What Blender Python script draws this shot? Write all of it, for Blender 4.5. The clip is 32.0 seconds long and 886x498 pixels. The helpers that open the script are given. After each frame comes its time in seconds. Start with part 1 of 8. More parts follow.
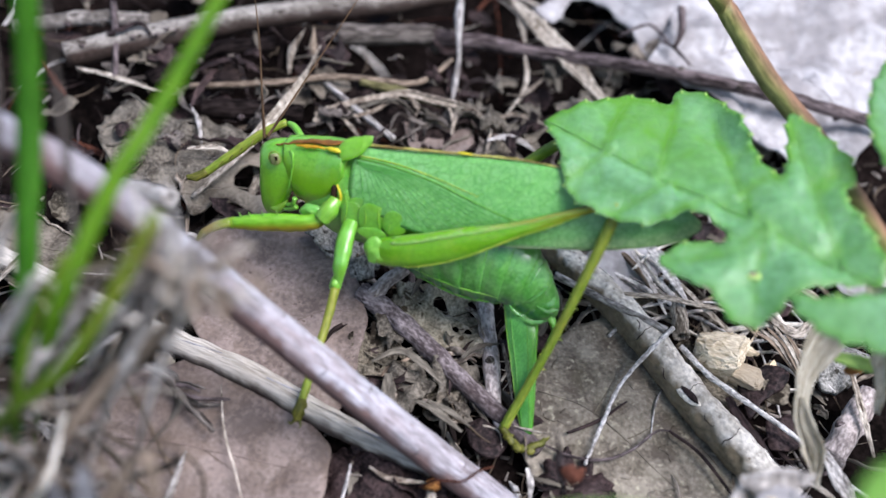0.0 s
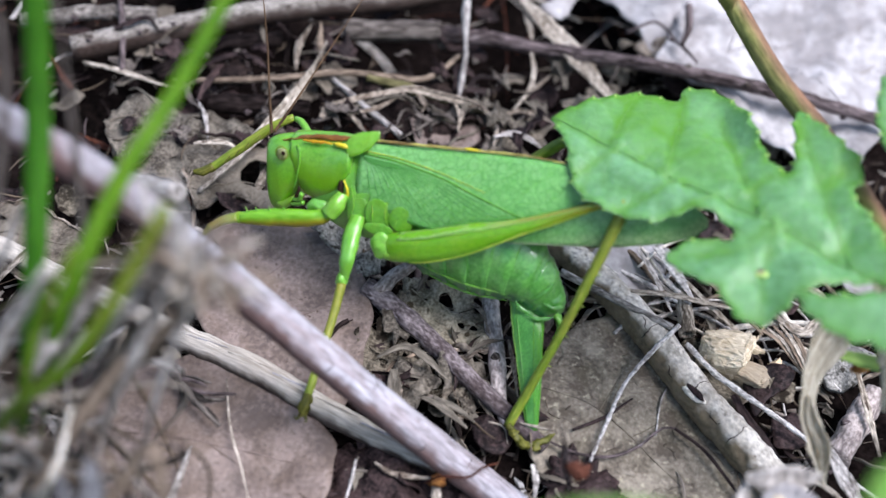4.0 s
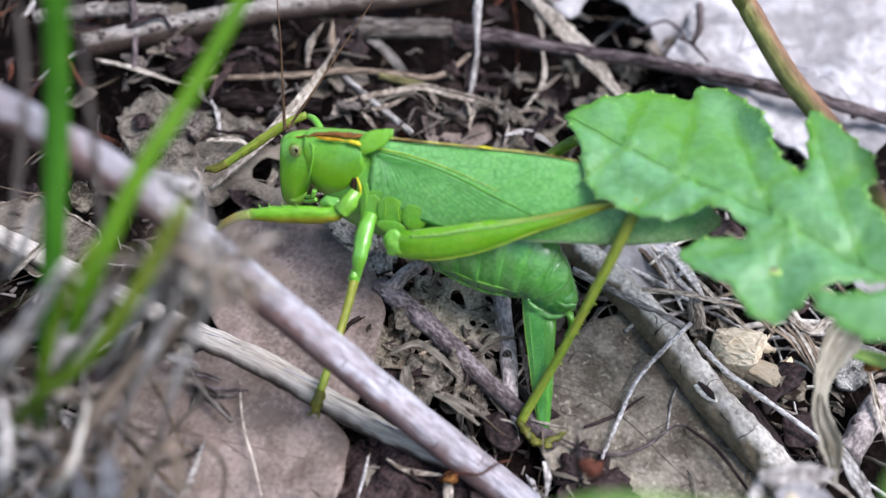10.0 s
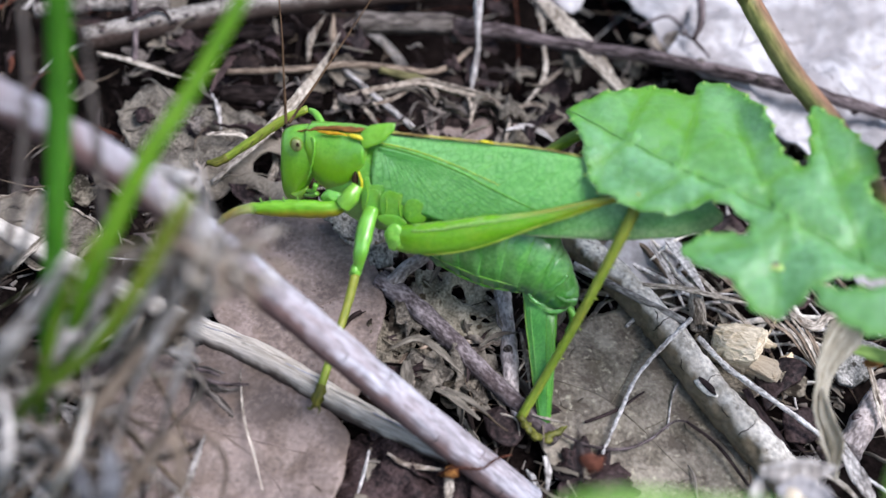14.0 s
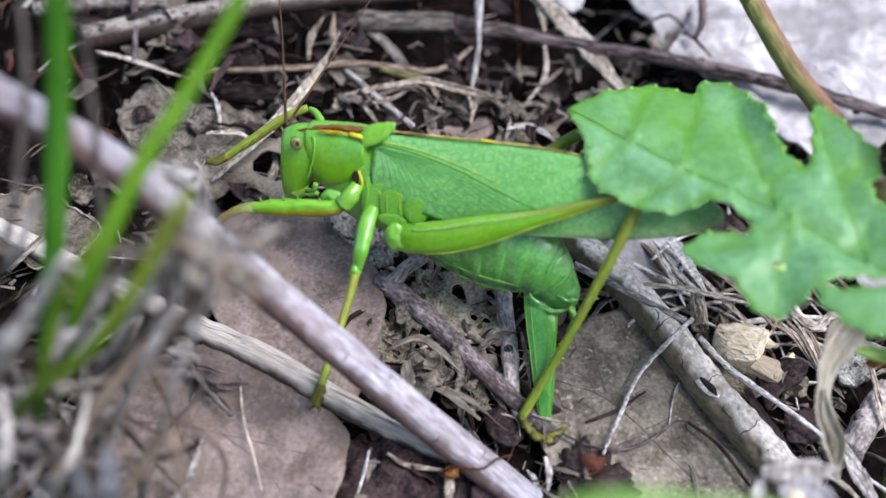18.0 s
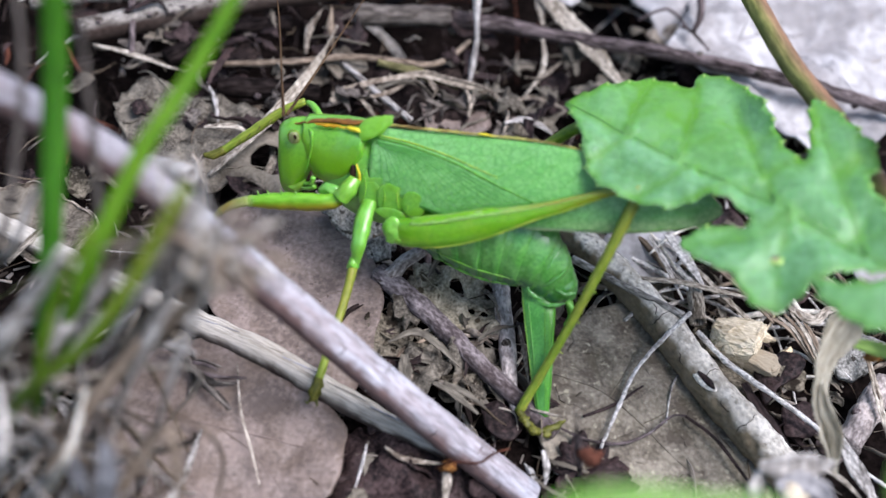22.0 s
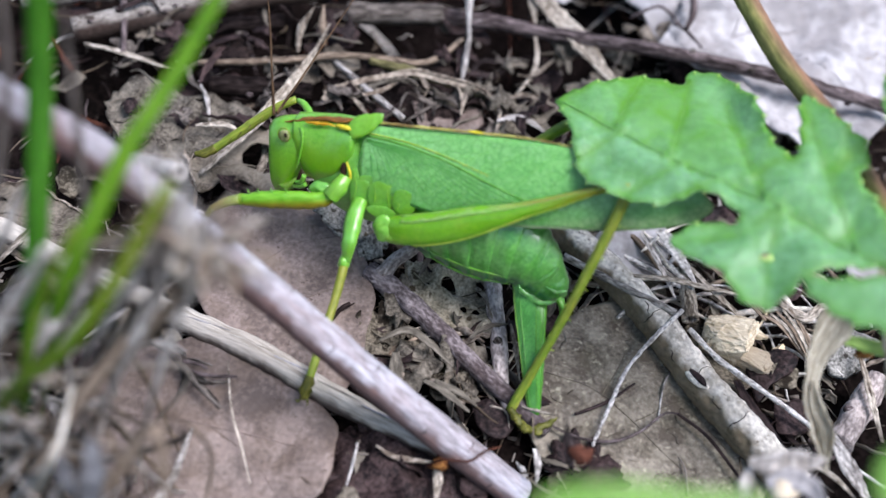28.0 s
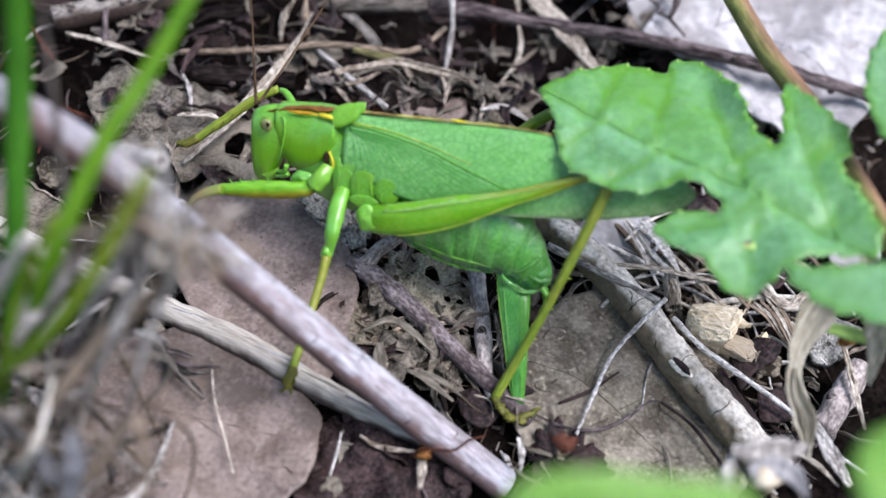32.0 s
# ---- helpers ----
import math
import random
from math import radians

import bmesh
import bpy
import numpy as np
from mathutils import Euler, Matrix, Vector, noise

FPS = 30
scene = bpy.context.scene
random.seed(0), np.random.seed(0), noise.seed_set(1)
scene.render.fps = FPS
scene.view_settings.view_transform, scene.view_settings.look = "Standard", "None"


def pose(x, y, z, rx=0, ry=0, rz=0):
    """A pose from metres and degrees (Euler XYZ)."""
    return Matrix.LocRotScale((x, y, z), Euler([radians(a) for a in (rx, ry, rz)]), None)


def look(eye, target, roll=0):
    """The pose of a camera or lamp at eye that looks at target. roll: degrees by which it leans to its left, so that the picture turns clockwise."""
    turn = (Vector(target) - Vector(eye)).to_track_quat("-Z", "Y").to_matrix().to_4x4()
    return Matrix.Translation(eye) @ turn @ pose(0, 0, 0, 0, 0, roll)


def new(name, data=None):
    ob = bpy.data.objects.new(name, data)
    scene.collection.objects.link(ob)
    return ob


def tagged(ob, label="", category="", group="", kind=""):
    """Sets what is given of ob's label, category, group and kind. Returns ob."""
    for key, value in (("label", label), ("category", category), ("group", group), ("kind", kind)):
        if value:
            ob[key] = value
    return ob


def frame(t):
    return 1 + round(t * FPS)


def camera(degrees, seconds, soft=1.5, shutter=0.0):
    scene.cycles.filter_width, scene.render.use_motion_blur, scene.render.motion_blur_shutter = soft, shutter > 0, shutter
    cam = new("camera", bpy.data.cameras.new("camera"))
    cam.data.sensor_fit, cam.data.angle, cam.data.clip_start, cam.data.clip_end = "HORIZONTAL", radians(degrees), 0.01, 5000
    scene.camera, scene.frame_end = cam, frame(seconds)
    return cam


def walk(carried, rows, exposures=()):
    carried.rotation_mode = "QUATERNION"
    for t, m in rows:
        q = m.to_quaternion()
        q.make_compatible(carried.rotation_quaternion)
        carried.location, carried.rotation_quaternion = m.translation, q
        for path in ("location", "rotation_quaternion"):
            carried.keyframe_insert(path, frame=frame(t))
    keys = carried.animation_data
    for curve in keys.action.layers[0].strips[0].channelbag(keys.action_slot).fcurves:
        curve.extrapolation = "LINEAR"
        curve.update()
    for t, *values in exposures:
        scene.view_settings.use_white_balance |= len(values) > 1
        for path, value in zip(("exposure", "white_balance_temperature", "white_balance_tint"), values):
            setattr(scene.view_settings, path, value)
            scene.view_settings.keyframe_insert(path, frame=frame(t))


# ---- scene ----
from mathutils import geometry

# ---- camera ----
cam = camera(42, 32.0, soft=1.5)
cam.data.dof.use_dof = True
cam.data.dof.focus_distance = 0.124
cam.data.dof.aperture_fstop = 15.0
walk(cam, [
    (0, pose(0.00190, -0.09153, 0.09206, 45.360, 0.445, -0.538)),
    (0.5, pose(0.00215, -0.09164, 0.09208, 45.361, 0.522, -0.414)),
    (1, pose(0.00224, -0.09160, 0.09214, 45.290, 0.511, -0.313)),
    (1.5, pose(0.00202, -0.09158, 0.09208, 45.243, 0.442, -0.320)),
    (2, pose(0.00131, -0.09164, 0.09198, 45.228, 0.161, -0.437)),
    (2.5, pose(0.00116, -0.09153, 0.09193, 45.156, 0.147, -0.459)),
    (3, pose(0.00137, -0.09153, 0.09194, 45.168, 0.211, -0.331)),
    (3.5, pose(0.00154, -0.09160, 0.09195, 45.210, 0.295, -0.240)),
    (5.5, pose(0.00106, -0.09162, 0.09192, 45.268, 0.233, -0.195)),
    (6, pose(0.00108, -0.09168, 0.09186, 45.381, 0.289, -0.168)),
    (6.5, pose(0.00128, -0.09173, 0.09182, 45.457, 0.398, -0.077)),
    (7, pose(0.00129, -0.09176, 0.09183, 45.449, 0.420, -0.024)),
    (7.5, pose(0.00083, -0.09163, 0.09183, 45.383, 0.277, -0.112)),
    (8, pose(0.00028, -0.09166, 0.09180, 45.384, 0.107, -0.264)),
    (8.5, pose(0.00052, -0.09181, 0.09191, 45.345, 0.173, -0.184)),
    (9, pose(0.00088, -0.09194, 0.09197, 45.325, 0.318, -0.005)),
    (9.5, pose(0.00094, -0.09194, 0.09203, 45.269, 0.364, 0.079)),
    (10, pose(0.00050, -0.09197, 0.09199, 45.220, 0.251, 0.016)),
    (10.5, pose(0.00021, -0.09194, 0.09199, 45.154, 0.153, -0.021)),
    (11, pose(0.00039, -0.09195, 0.09198, 45.108, 0.194, 0.048)),
    (11.5, pose(0.00054, -0.09205, 0.09198, 45.110, 0.219, 0.108)),
    (12, pose(0.00065, -0.09203, 0.09193, 45.099, 0.220, 0.152)),
    (12.5, pose(0.00048, -0.09206, 0.09193, 45.080, 0.158, 0.121)),
    (13, pose(0.00000, -0.09192, 0.09192, 45.000, -0.000, -0.000)),
    (13.5, pose(0.00002, -0.09195, 0.09187, 44.997, 0.006, 0.012)),
    (14, pose(0.00012, -0.09198, 0.09185, 45.001, 0.050, 0.040)),
    (14.5, pose(0.00025, -0.09208, 0.09190, 44.979, 0.092, 0.054)),
    (16.5, pose(0.00027, -0.09191, 0.09174, 44.973, 0.084, 0.098)),
    (17, pose(0.00022, -0.09182, 0.09162, 45.047, 0.053, 0.110)),
    (17.5, pose(0.00032, -0.09178, 0.09157, 45.113, 0.082, 0.167)),
    (18, pose(0.00005, -0.09175, 0.09147, 45.022, 0.002, 0.070)),
    (18.5, pose(-0.00030, -0.09168, 0.09137, 44.960, -0.140, -0.024)),
    (19, pose(-0.00022, -0.09160, 0.09147, 44.911, -0.135, -0.000)),
    (19.5, pose(0.00024, -0.09175, 0.09147, 44.997, 0.037, 0.115)),
    (20, pose(0.00031, -0.09174, 0.09145, 45.012, 0.032, 0.144)),
    (20.5, pose(0.00011, -0.09168, 0.09142, 44.814, -0.034, 0.081)),
    (21, pose(-0.00023, -0.09168, 0.09127, 44.625, -0.151, -0.036)),
    (21.5, pose(-0.00009, -0.09169, 0.09127, 44.660, -0.115, -0.007)),
    (22, pose(0.00008, -0.09169, 0.09136, 44.735, -0.096, 0.030)),
    (22.5, pose(0.00020, -0.09171, 0.09131, 44.763, -0.092, 0.052)),
    (23, pose(0.00022, -0.09181, 0.09124, 44.758, -0.090, 0.023)),
    (23.5, pose(0.00006, -0.09177, 0.09123, 44.668, -0.146, -0.069)),
    (24, pose(0.00016, -0.09174, 0.09131, 44.614, -0.147, -0.053)),
    (24.5, pose(0.00036, -0.09188, 0.09129, 44.659, -0.079, -0.044)),
    (25, pose(0.00049, -0.09186, 0.09129, 44.661, -0.077, -0.012)),
    (25.5, pose(0.00041, -0.09190, 0.09132, 44.640, -0.108, -0.077)),
    (27.5, pose(0.00062, -0.09173, 0.09112, 44.739, -0.070, -0.155)),
    (28, pose(0.00109, -0.09169, 0.09110, 44.722, 0.039, -0.046)),
    (28.5, pose(0.00085, -0.09166, 0.09110, 44.513, -0.100, -0.232)),
    (29, pose(0.00096, -0.09177, 0.09106, 44.327, -0.132, -0.324)),
    (29.5, pose(0.00126, -0.09182, 0.09099, 44.360, -0.087, -0.359)),
    (30, pose(0.00154, -0.09175, 0.09107, 44.311, -0.080, -0.379)),
    (30.5, pose(0.00159, -0.09174, 0.09102, 44.252, -0.125, -0.442)),
    (31, pose(0.00148, -0.09167, 0.09093, 44.168, -0.208, -0.558)),
    (31.5, pose(0.00124, -0.09161, 0.09093, 44.124, -0.340, -0.659)),
    (32, pose(0.00147, -0.09163, 0.09087, 44.251, -0.287, -0.625)),
])
scene.view_settings.exposure = 1.07

# ---- daylight: open shade under a bright overcast sky ----
world = bpy.data.worlds.new("world")
scene.world = world
world.use_nodes = True
sky = world.node_tree.nodes.new("ShaderNodeTexSky")
sky.sky_type = "NISHITA"
sky.sun_disc = False
sky.dust_density = 1.5
sky.sun_elevation = radians(58)
sky.sun_rotation = radians(116)
background = world.node_tree.nodes["Background"]
background.inputs["Strength"].default_value = 0.093
world.node_tree.links.new(sky.outputs[0], background.inputs["Color"])
sun = new("sun", bpy.data.lights.new("sun", "SUN"))
sun.data.energy = 2.35
sun.data.angle = radians(32)
sun.data.color = (0.97, 0.95, 1.075)
sun.matrix_world = look((0.62, -0.3, 1.1), (0, 0, 0))


# ---- materials ----
def rgb(c):
    return (c[0], c[1], c[2], 1.0)


def matter(name, dark, light, size=3.0, fine=0.35, rough=0.7, bump=0.3, stretch=(1, 1, 1), vary=0.15, specks=None, speck_size=1.0,
           speck_amount=0.62, gloss=0.03, through_light=0.0, cells=0.0, cell_bump=0.4, cell_tint=None, bleed=(0.35, 1.0, 0.15),
           speck_soft=0.06, tone=None, stain=None, stain_size=9.0, coat=0.0, worn=0.25, blend=0.45):
    """A natural surface: patches of `size` mm between two colours, grain of `fine` mm, relief, specks, stains and
    change from piece to piece.
    worn: how strongly the finest grain lightens and darkens it; tone: a second colour, the thing's own or painted-in
    shade, where the mesh's own "tone" asks for it."""
    m = bpy.data.materials.new(name)
    m.use_nodes = True
    nt = m.node_tree
    n, link = nt.nodes, nt.links.new
    bsdf = n["Principled BSDF"]
    place = n.new("ShaderNodeAttribute")
    place.attribute_name = "grain"
    mapping = n.new("ShaderNodeMapping")
    mapping.inputs["Scale"].default_value = stretch
    link(place.outputs["Vector"], mapping.inputs["Vector"])
    info = n.new("ShaderNodeObjectInfo")
    big = n.new("ShaderNodeTexNoise")
    big.inputs["Scale"].default_value = 1000.0 / size
    big.inputs["Detail"].default_value = 5
    small = n.new("ShaderNodeTexNoise")
    small.inputs["Scale"].default_value = 1000.0 / fine
    small.inputs["Detail"].default_value = 6
    for tex in (big, small):
        link(mapping.outputs[0], tex.inputs["Vector"])
    mixed = n.new("ShaderNodeMix")
    mixed.inputs[0].default_value = blend
    link(big.outputs["Fac"], mixed.inputs[2])
    link(small.outputs["Fac"], mixed.inputs[3])
    ramp = n.new("ShaderNodeValToRGB")
    ramp.color_ramp.elements[0].position, ramp.color_ramp.elements[0].color = 0.4, rgb(dark)
    ramp.color_ramp.elements[1].position, ramp.color_ramp.elements[1].color = 0.6, rgb(light)
    link(mixed.outputs[0], ramp.inputs["Fac"])
    colour = ramp.outputs["Color"]
    if specks:
        spots = n.new("ShaderNodeTexNoise")
        spots.inputs["Scale"].default_value = 1000.0 / speck_size
        spots.inputs["Detail"].default_value = 3
        link(mapping.outputs[0], spots.inputs["Vector"])
        cut = n.new("ShaderNodeValToRGB")
        cut.color_ramp.elements[0].position, cut.color_ramp.elements[1].position = speck_amount, speck_amount + speck_soft
        link(spots.outputs["Fac"], cut.inputs["Fac"])
        over = n.new("ShaderNodeMix")
        over.data_type = "RGBA"
        link(cut.outputs["Color"], over.inputs[0])
        link(colour, over.inputs[6])
        over.inputs[7].default_value = rgb(specks)
        colour = over.outputs[2]
    if stain:
        blot = n.new("ShaderNodeTexNoise")
        blot.inputs["Scale"].default_value = 1000.0 / stain_size
        blot.inputs["Detail"].default_value = 6
        blot.inputs["Roughness"].default_value = 0.65
        blot.inputs["Distortion"].default_value = 0.8
        link(place.outputs["Vector"], blot.inputs["Vector"])
        amount = n.new("ShaderNodeMapRange")
        amount.inputs[1].default_value, amount.inputs[2].default_value = 0.47, 0.66
        amount.inputs[4].default_value = 0.7
        link(blot.outputs["Fac"], amount.inputs[0])
        soil = n.new("ShaderNodeMix")
        soil.data_type = "RGBA"
        link(amount.outputs[0], soil.inputs[0])
        link(colour, soil.inputs[6])
        soil.inputs[7].default_value = rgb(stain)
        colour = soil.outputs[2]
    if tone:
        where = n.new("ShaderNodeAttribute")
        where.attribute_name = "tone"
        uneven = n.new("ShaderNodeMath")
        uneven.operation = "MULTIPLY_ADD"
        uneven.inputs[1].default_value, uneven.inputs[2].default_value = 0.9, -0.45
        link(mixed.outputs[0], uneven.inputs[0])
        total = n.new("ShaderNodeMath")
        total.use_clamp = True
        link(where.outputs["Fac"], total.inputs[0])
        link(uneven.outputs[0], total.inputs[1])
        pigment_or_shade = n.new("ShaderNodeMix")
        pigment_or_shade.data_type = "RGBA"
        link(total.outputs[0], pigment_or_shade.inputs[0])
        link(colour, pigment_or_shade.inputs[6])
        pigment_or_shade.inputs[7].default_value = rgb(tone)
        colour = pigment_or_shade.outputs[2]
    if cell_tint:
        web = n.new("ShaderNodeTexVoronoi")
        web.feature = "DISTANCE_TO_EDGE"
        web.inputs["Scale"].default_value = 1000.0 / cells
        link(mapping.outputs[0], web.inputs["Vector"])
        edge = n.new("ShaderNodeMapRange")
        edge.inputs[1].default_value, edge.inputs[2].default_value = 0.02, 0.1
        edge.inputs[3].default_value, edge.inputs[4].default_value = 0.55, 0.0
        link(web.outputs["Distance"], edge.inputs[0])
        tint = n.new("ShaderNodeMix")
        tint.data_type = "RGBA"
        link(edge.outputs[0], tint.inputs[0])
        link(colour, tint.inputs[6])
        tint.inputs[7].default_value = rgb(cell_tint)
        colour = tint.outputs[2]
    hsv = n.new("ShaderNodeHueSaturation")
    spread = n.new("ShaderNodeMapRange")
    spread.inputs[3].default_value, spread.inputs[4].default_value = 1 - vary, 1 + vary
    link(info.outputs["Random"], spread.inputs[0])
    wear = n.new("ShaderNodeMapRange")
    wear.clamp = False
    wear.inputs[1].default_value, wear.inputs[2].default_value = 0.35, 0.65
    wear.inputs[3].default_value, wear.inputs[4].default_value = 1 - worn, 1 + worn
    link(small.outputs["Fac"], wear.inputs[0])
    value = n.new("ShaderNodeMath")
    value.operation = "MULTIPLY"
    link(spread.outputs[0], value.inputs[0])
    link(wear.outputs[0], value.inputs[1])
    link(value.outputs[0], hsv.inputs["Value"])
    link(colour, hsv.inputs["Color"])
    link(hsv.outputs[0], bsdf.inputs["Base Color"])
    bsdf.inputs["Roughness"].default_value = rough
    bsdf.inputs["Specular IOR Level"].default_value = gloss
    bsdf.inputs["Coat Weight"].default_value = coat
    bsdf.inputs["Coat Roughness"].default_value = 0.3
    height = mixed.outputs[0]
    if cells:
        net = n.new("ShaderNodeTexVoronoi")
        net.feature = "DISTANCE_TO_EDGE"
        net.inputs["Scale"].default_value = 1000.0 / cells
        link(mapping.outputs[0], net.inputs["Vector"])
        clip = n.new("ShaderNodeMapRange")
        clip.inputs[1].default_value, clip.inputs[2].default_value = 0.0, 0.12
        link(net.outputs["Distance"], clip.inputs[0])
        join = n.new("ShaderNodeMix")
        join.inputs[0].default_value = cell_bump
        link(mixed.outputs[0], join.inputs[2])
        link(clip.outputs[0], join.inputs[3])
        height = join.outputs[0]
    relief = n.new("ShaderNodeBump")
    relief.inputs["Strength"].default_value = bump
    relief.inputs["Distance"].default_value = 0.0003
    link(height, relief.inputs["Height"])
    link(relief.outputs[0], bsdf.inputs["Normal"])
    if through_light:
        bsdf.inputs["Subsurface Weight"].default_value = through_light
        bsdf.inputs["Subsurface Radius"].default_value = bleed
        bsdf.inputs["Subsurface Scale"].default_value = 0.0006
    return m


# Darker than real soil: shade in the litter's gaps is put into this colour.
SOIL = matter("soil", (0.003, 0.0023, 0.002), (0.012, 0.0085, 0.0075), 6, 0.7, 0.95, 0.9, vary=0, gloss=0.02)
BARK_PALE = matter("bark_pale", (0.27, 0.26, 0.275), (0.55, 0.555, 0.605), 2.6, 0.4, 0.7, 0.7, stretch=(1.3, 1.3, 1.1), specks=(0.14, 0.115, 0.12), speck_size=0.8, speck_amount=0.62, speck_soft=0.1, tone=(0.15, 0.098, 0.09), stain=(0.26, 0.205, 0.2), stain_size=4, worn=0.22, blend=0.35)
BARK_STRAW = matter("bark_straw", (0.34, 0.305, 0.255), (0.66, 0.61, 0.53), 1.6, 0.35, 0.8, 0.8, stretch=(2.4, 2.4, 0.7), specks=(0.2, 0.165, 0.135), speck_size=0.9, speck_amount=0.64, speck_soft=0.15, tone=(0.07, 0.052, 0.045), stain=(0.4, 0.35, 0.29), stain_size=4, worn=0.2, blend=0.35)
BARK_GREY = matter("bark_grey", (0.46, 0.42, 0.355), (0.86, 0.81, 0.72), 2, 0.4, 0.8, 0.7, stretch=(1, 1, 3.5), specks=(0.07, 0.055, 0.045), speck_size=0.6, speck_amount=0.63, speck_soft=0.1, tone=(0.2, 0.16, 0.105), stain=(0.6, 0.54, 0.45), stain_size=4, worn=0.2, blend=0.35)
BARK_BROWN = matter("bark_brown", (0.045, 0.038, 0.033), (0.18, 0.157, 0.137), 2.5, 0.35, 0.8, 0.9, specks=(0.03, 0.024, 0.02), speck_size=1.2, speck_amount=0.6)
BARK_DARK = matter("bark_dark", (0.035, 0.027, 0.026), (0.14, 0.112, 0.11), 2.5, 0.35, 0.8, 0.9, specks=(0.3, 0.265, 0.26), speck_size=0.8, speck_amount=0.66, speck_soft=0.1, worn=0.4)
# Blackened bark colour, standing in for shade in the hollow behind the insect.
BARK_SHADED = matter("bark_black", (0.005, 0.004, 0.004), (0.028, 0.021, 0.019), 2.5, 0.35, 0.85, 0.9, gloss=0.02, worn=0.4)
TWIG_TAN = matter("twig_tan", (0.1, 0.075, 0.055), (0.28, 0.22, 0.165), 3, 0.3, 0.75, 0.6)
TWIG_PALE = matter("twig_pale", (0.24, 0.22, 0.2), (0.52, 0.49, 0.46), 1.1, 0.25, 0.8, 0.9, specks=(0.1, 0.08, 0.07), speck_size=0.6, speck_amount=0.61, speck_soft=0.1)
TWIG_RED = matter("twig_red", (0.04, 0.016, 0.012), (0.14, 0.055, 0.035), 2, 0.3, 0.75, 0.5)
TWIG_WHITE = matter("twig_white", (0.36, 0.335, 0.31), (0.72, 0.69, 0.65), 1.2, 0.25, 0.8, 0.9, stretch=(1, 1, 2.5), specks=(0.2, 0.175, 0.16), speck_size=0.5, speck_amount=0.62, speck_soft=0.12, tone=(0.15, 0.115, 0.1), worn=0.3)
LEAF_MAUVE = matter("dead_leaf_mauve", (0.125, 0.095, 0.08), (0.265, 0.208, 0.18), 4, 0.5, 0.48, 1.0, specks=(0.08, 0.055, 0.042), speck_size=0.7, speck_amount=0.65, speck_soft=0.1, vary=0.06, gloss=0.3, stain=(0.145, 0.105, 0.078), stain_size=8, worn=0.1, blend=0.22)
LEAF_WHITE = matter("dead_leaf_white", (0.27, 0.255, 0.25), (0.51, 0.495, 0.49), 7, 1.4, 0.7, 0.4, specks=(0.2, 0.17, 0.16), speck_size=1.0, speck_amount=0.67, speck_soft=0.1, vary=0.06, stain=(0.29, 0.265, 0.255), stain_size=10, worn=0.08, blend=0.25)
LEAF_MUD = matter("dead_leaf_mud", (0.12, 0.1, 0.078), (0.29, 0.255, 0.2), 3, 0.45, 0.85, 0.9, specks=(0.4, 0.365, 0.27), speck_size=0.9, speck_amount=0.6, speck_soft=0.15, vary=0.05, stain=(0.13, 0.115, 0.076), stain_size=12, worn=0.14, blend=0.25)
LEAF_LACE = matter("dead_leaf_lace", (0.06, 0.05, 0.038), (0.2, 0.172, 0.135), 3, 0.35, 0.85, 0.8, specks=(0.07, 0.056, 0.044), speck_size=1.6, speck_amount=0.58, speck_soft=0.15, stain=(0.25, 0.22, 0.175), stain_size=6, worn=0.1, blend=0.3)
LEAF_RIM = matter("dead_leaf_rim", (0.14, 0.11, 0.085), (0.37, 0.32, 0.26), 2, 0.35, 0.8, 0.8, stretch=(1, 1, 2.5), vary=0.25)
LEAF_BROWN = matter("dead_leaf_brown", (0.01, 0.007, 0.007), (0.055, 0.036, 0.034), 3, 0.4, 0.55, 0.9, gloss=0.12)
# Brown leaf taken nearly to black: shade between the litter put into its colour.
LEAF_SHADED = matter("dead_leaf_black", (0.004, 0.003, 0.003), (0.03, 0.021, 0.019), 2, 0.4, 0.7, 0.9, gloss=0.05, stain=(0.028, 0.02, 0.016), stain_size=5)
STRAW = matter("dry_grass", (0.16, 0.132, 0.1), (0.47, 0.42, 0.35), 1.4, 0.25, 0.75, 0.9, stretch=(1, 1, 1.4), specks=(0.07, 0.052, 0.04), speck_size=0.6, speck_amount=0.62, speck_soft=0.08, vary=0.25, worn=0.35)
STRAW_GREY = matter("dry_grass_grey", (0.2, 0.18, 0.16), (0.54, 0.505, 0.465), 1.4, 0.3, 0.8, 0.8, stretch=(1, 1, 1.6), specks=(0.09, 0.075, 0.065), speck_size=0.6, speck_amount=0.61, speck_soft=0.08, vary=0.3, worn=0.35)
LEAF_SLATE = matter("dead_leaf_slate", (0.085, 0.085, 0.088), (0.2, 0.2, 0.205), 2, 0.4, 0.7, 0.8, gloss=0.1)
LEAF_ASH = matter("dead_leaf_ash", (0.1, 0.1, 0.09), (0.34, 0.33, 0.3), 1.5, 0.3, 0.85, 0.9, specks=(0.04, 0.036, 0.03), speck_size=1.0, speck_amount=0.6, worn=0.2)
STRAW_THIN = matter("dry_leaf_thin", (0.33, 0.29, 0.22), (0.76, 0.71, 0.62), 1.2, 0.2, 0.6, 0.7, vary=0.1, through_light=0.3, bleed=(1.0, 0.85, 0.7))
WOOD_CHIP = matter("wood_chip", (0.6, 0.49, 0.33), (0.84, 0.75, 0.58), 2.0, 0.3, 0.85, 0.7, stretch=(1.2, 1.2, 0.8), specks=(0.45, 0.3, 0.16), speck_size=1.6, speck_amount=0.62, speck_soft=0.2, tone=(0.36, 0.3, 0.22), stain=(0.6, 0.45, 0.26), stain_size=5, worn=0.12)
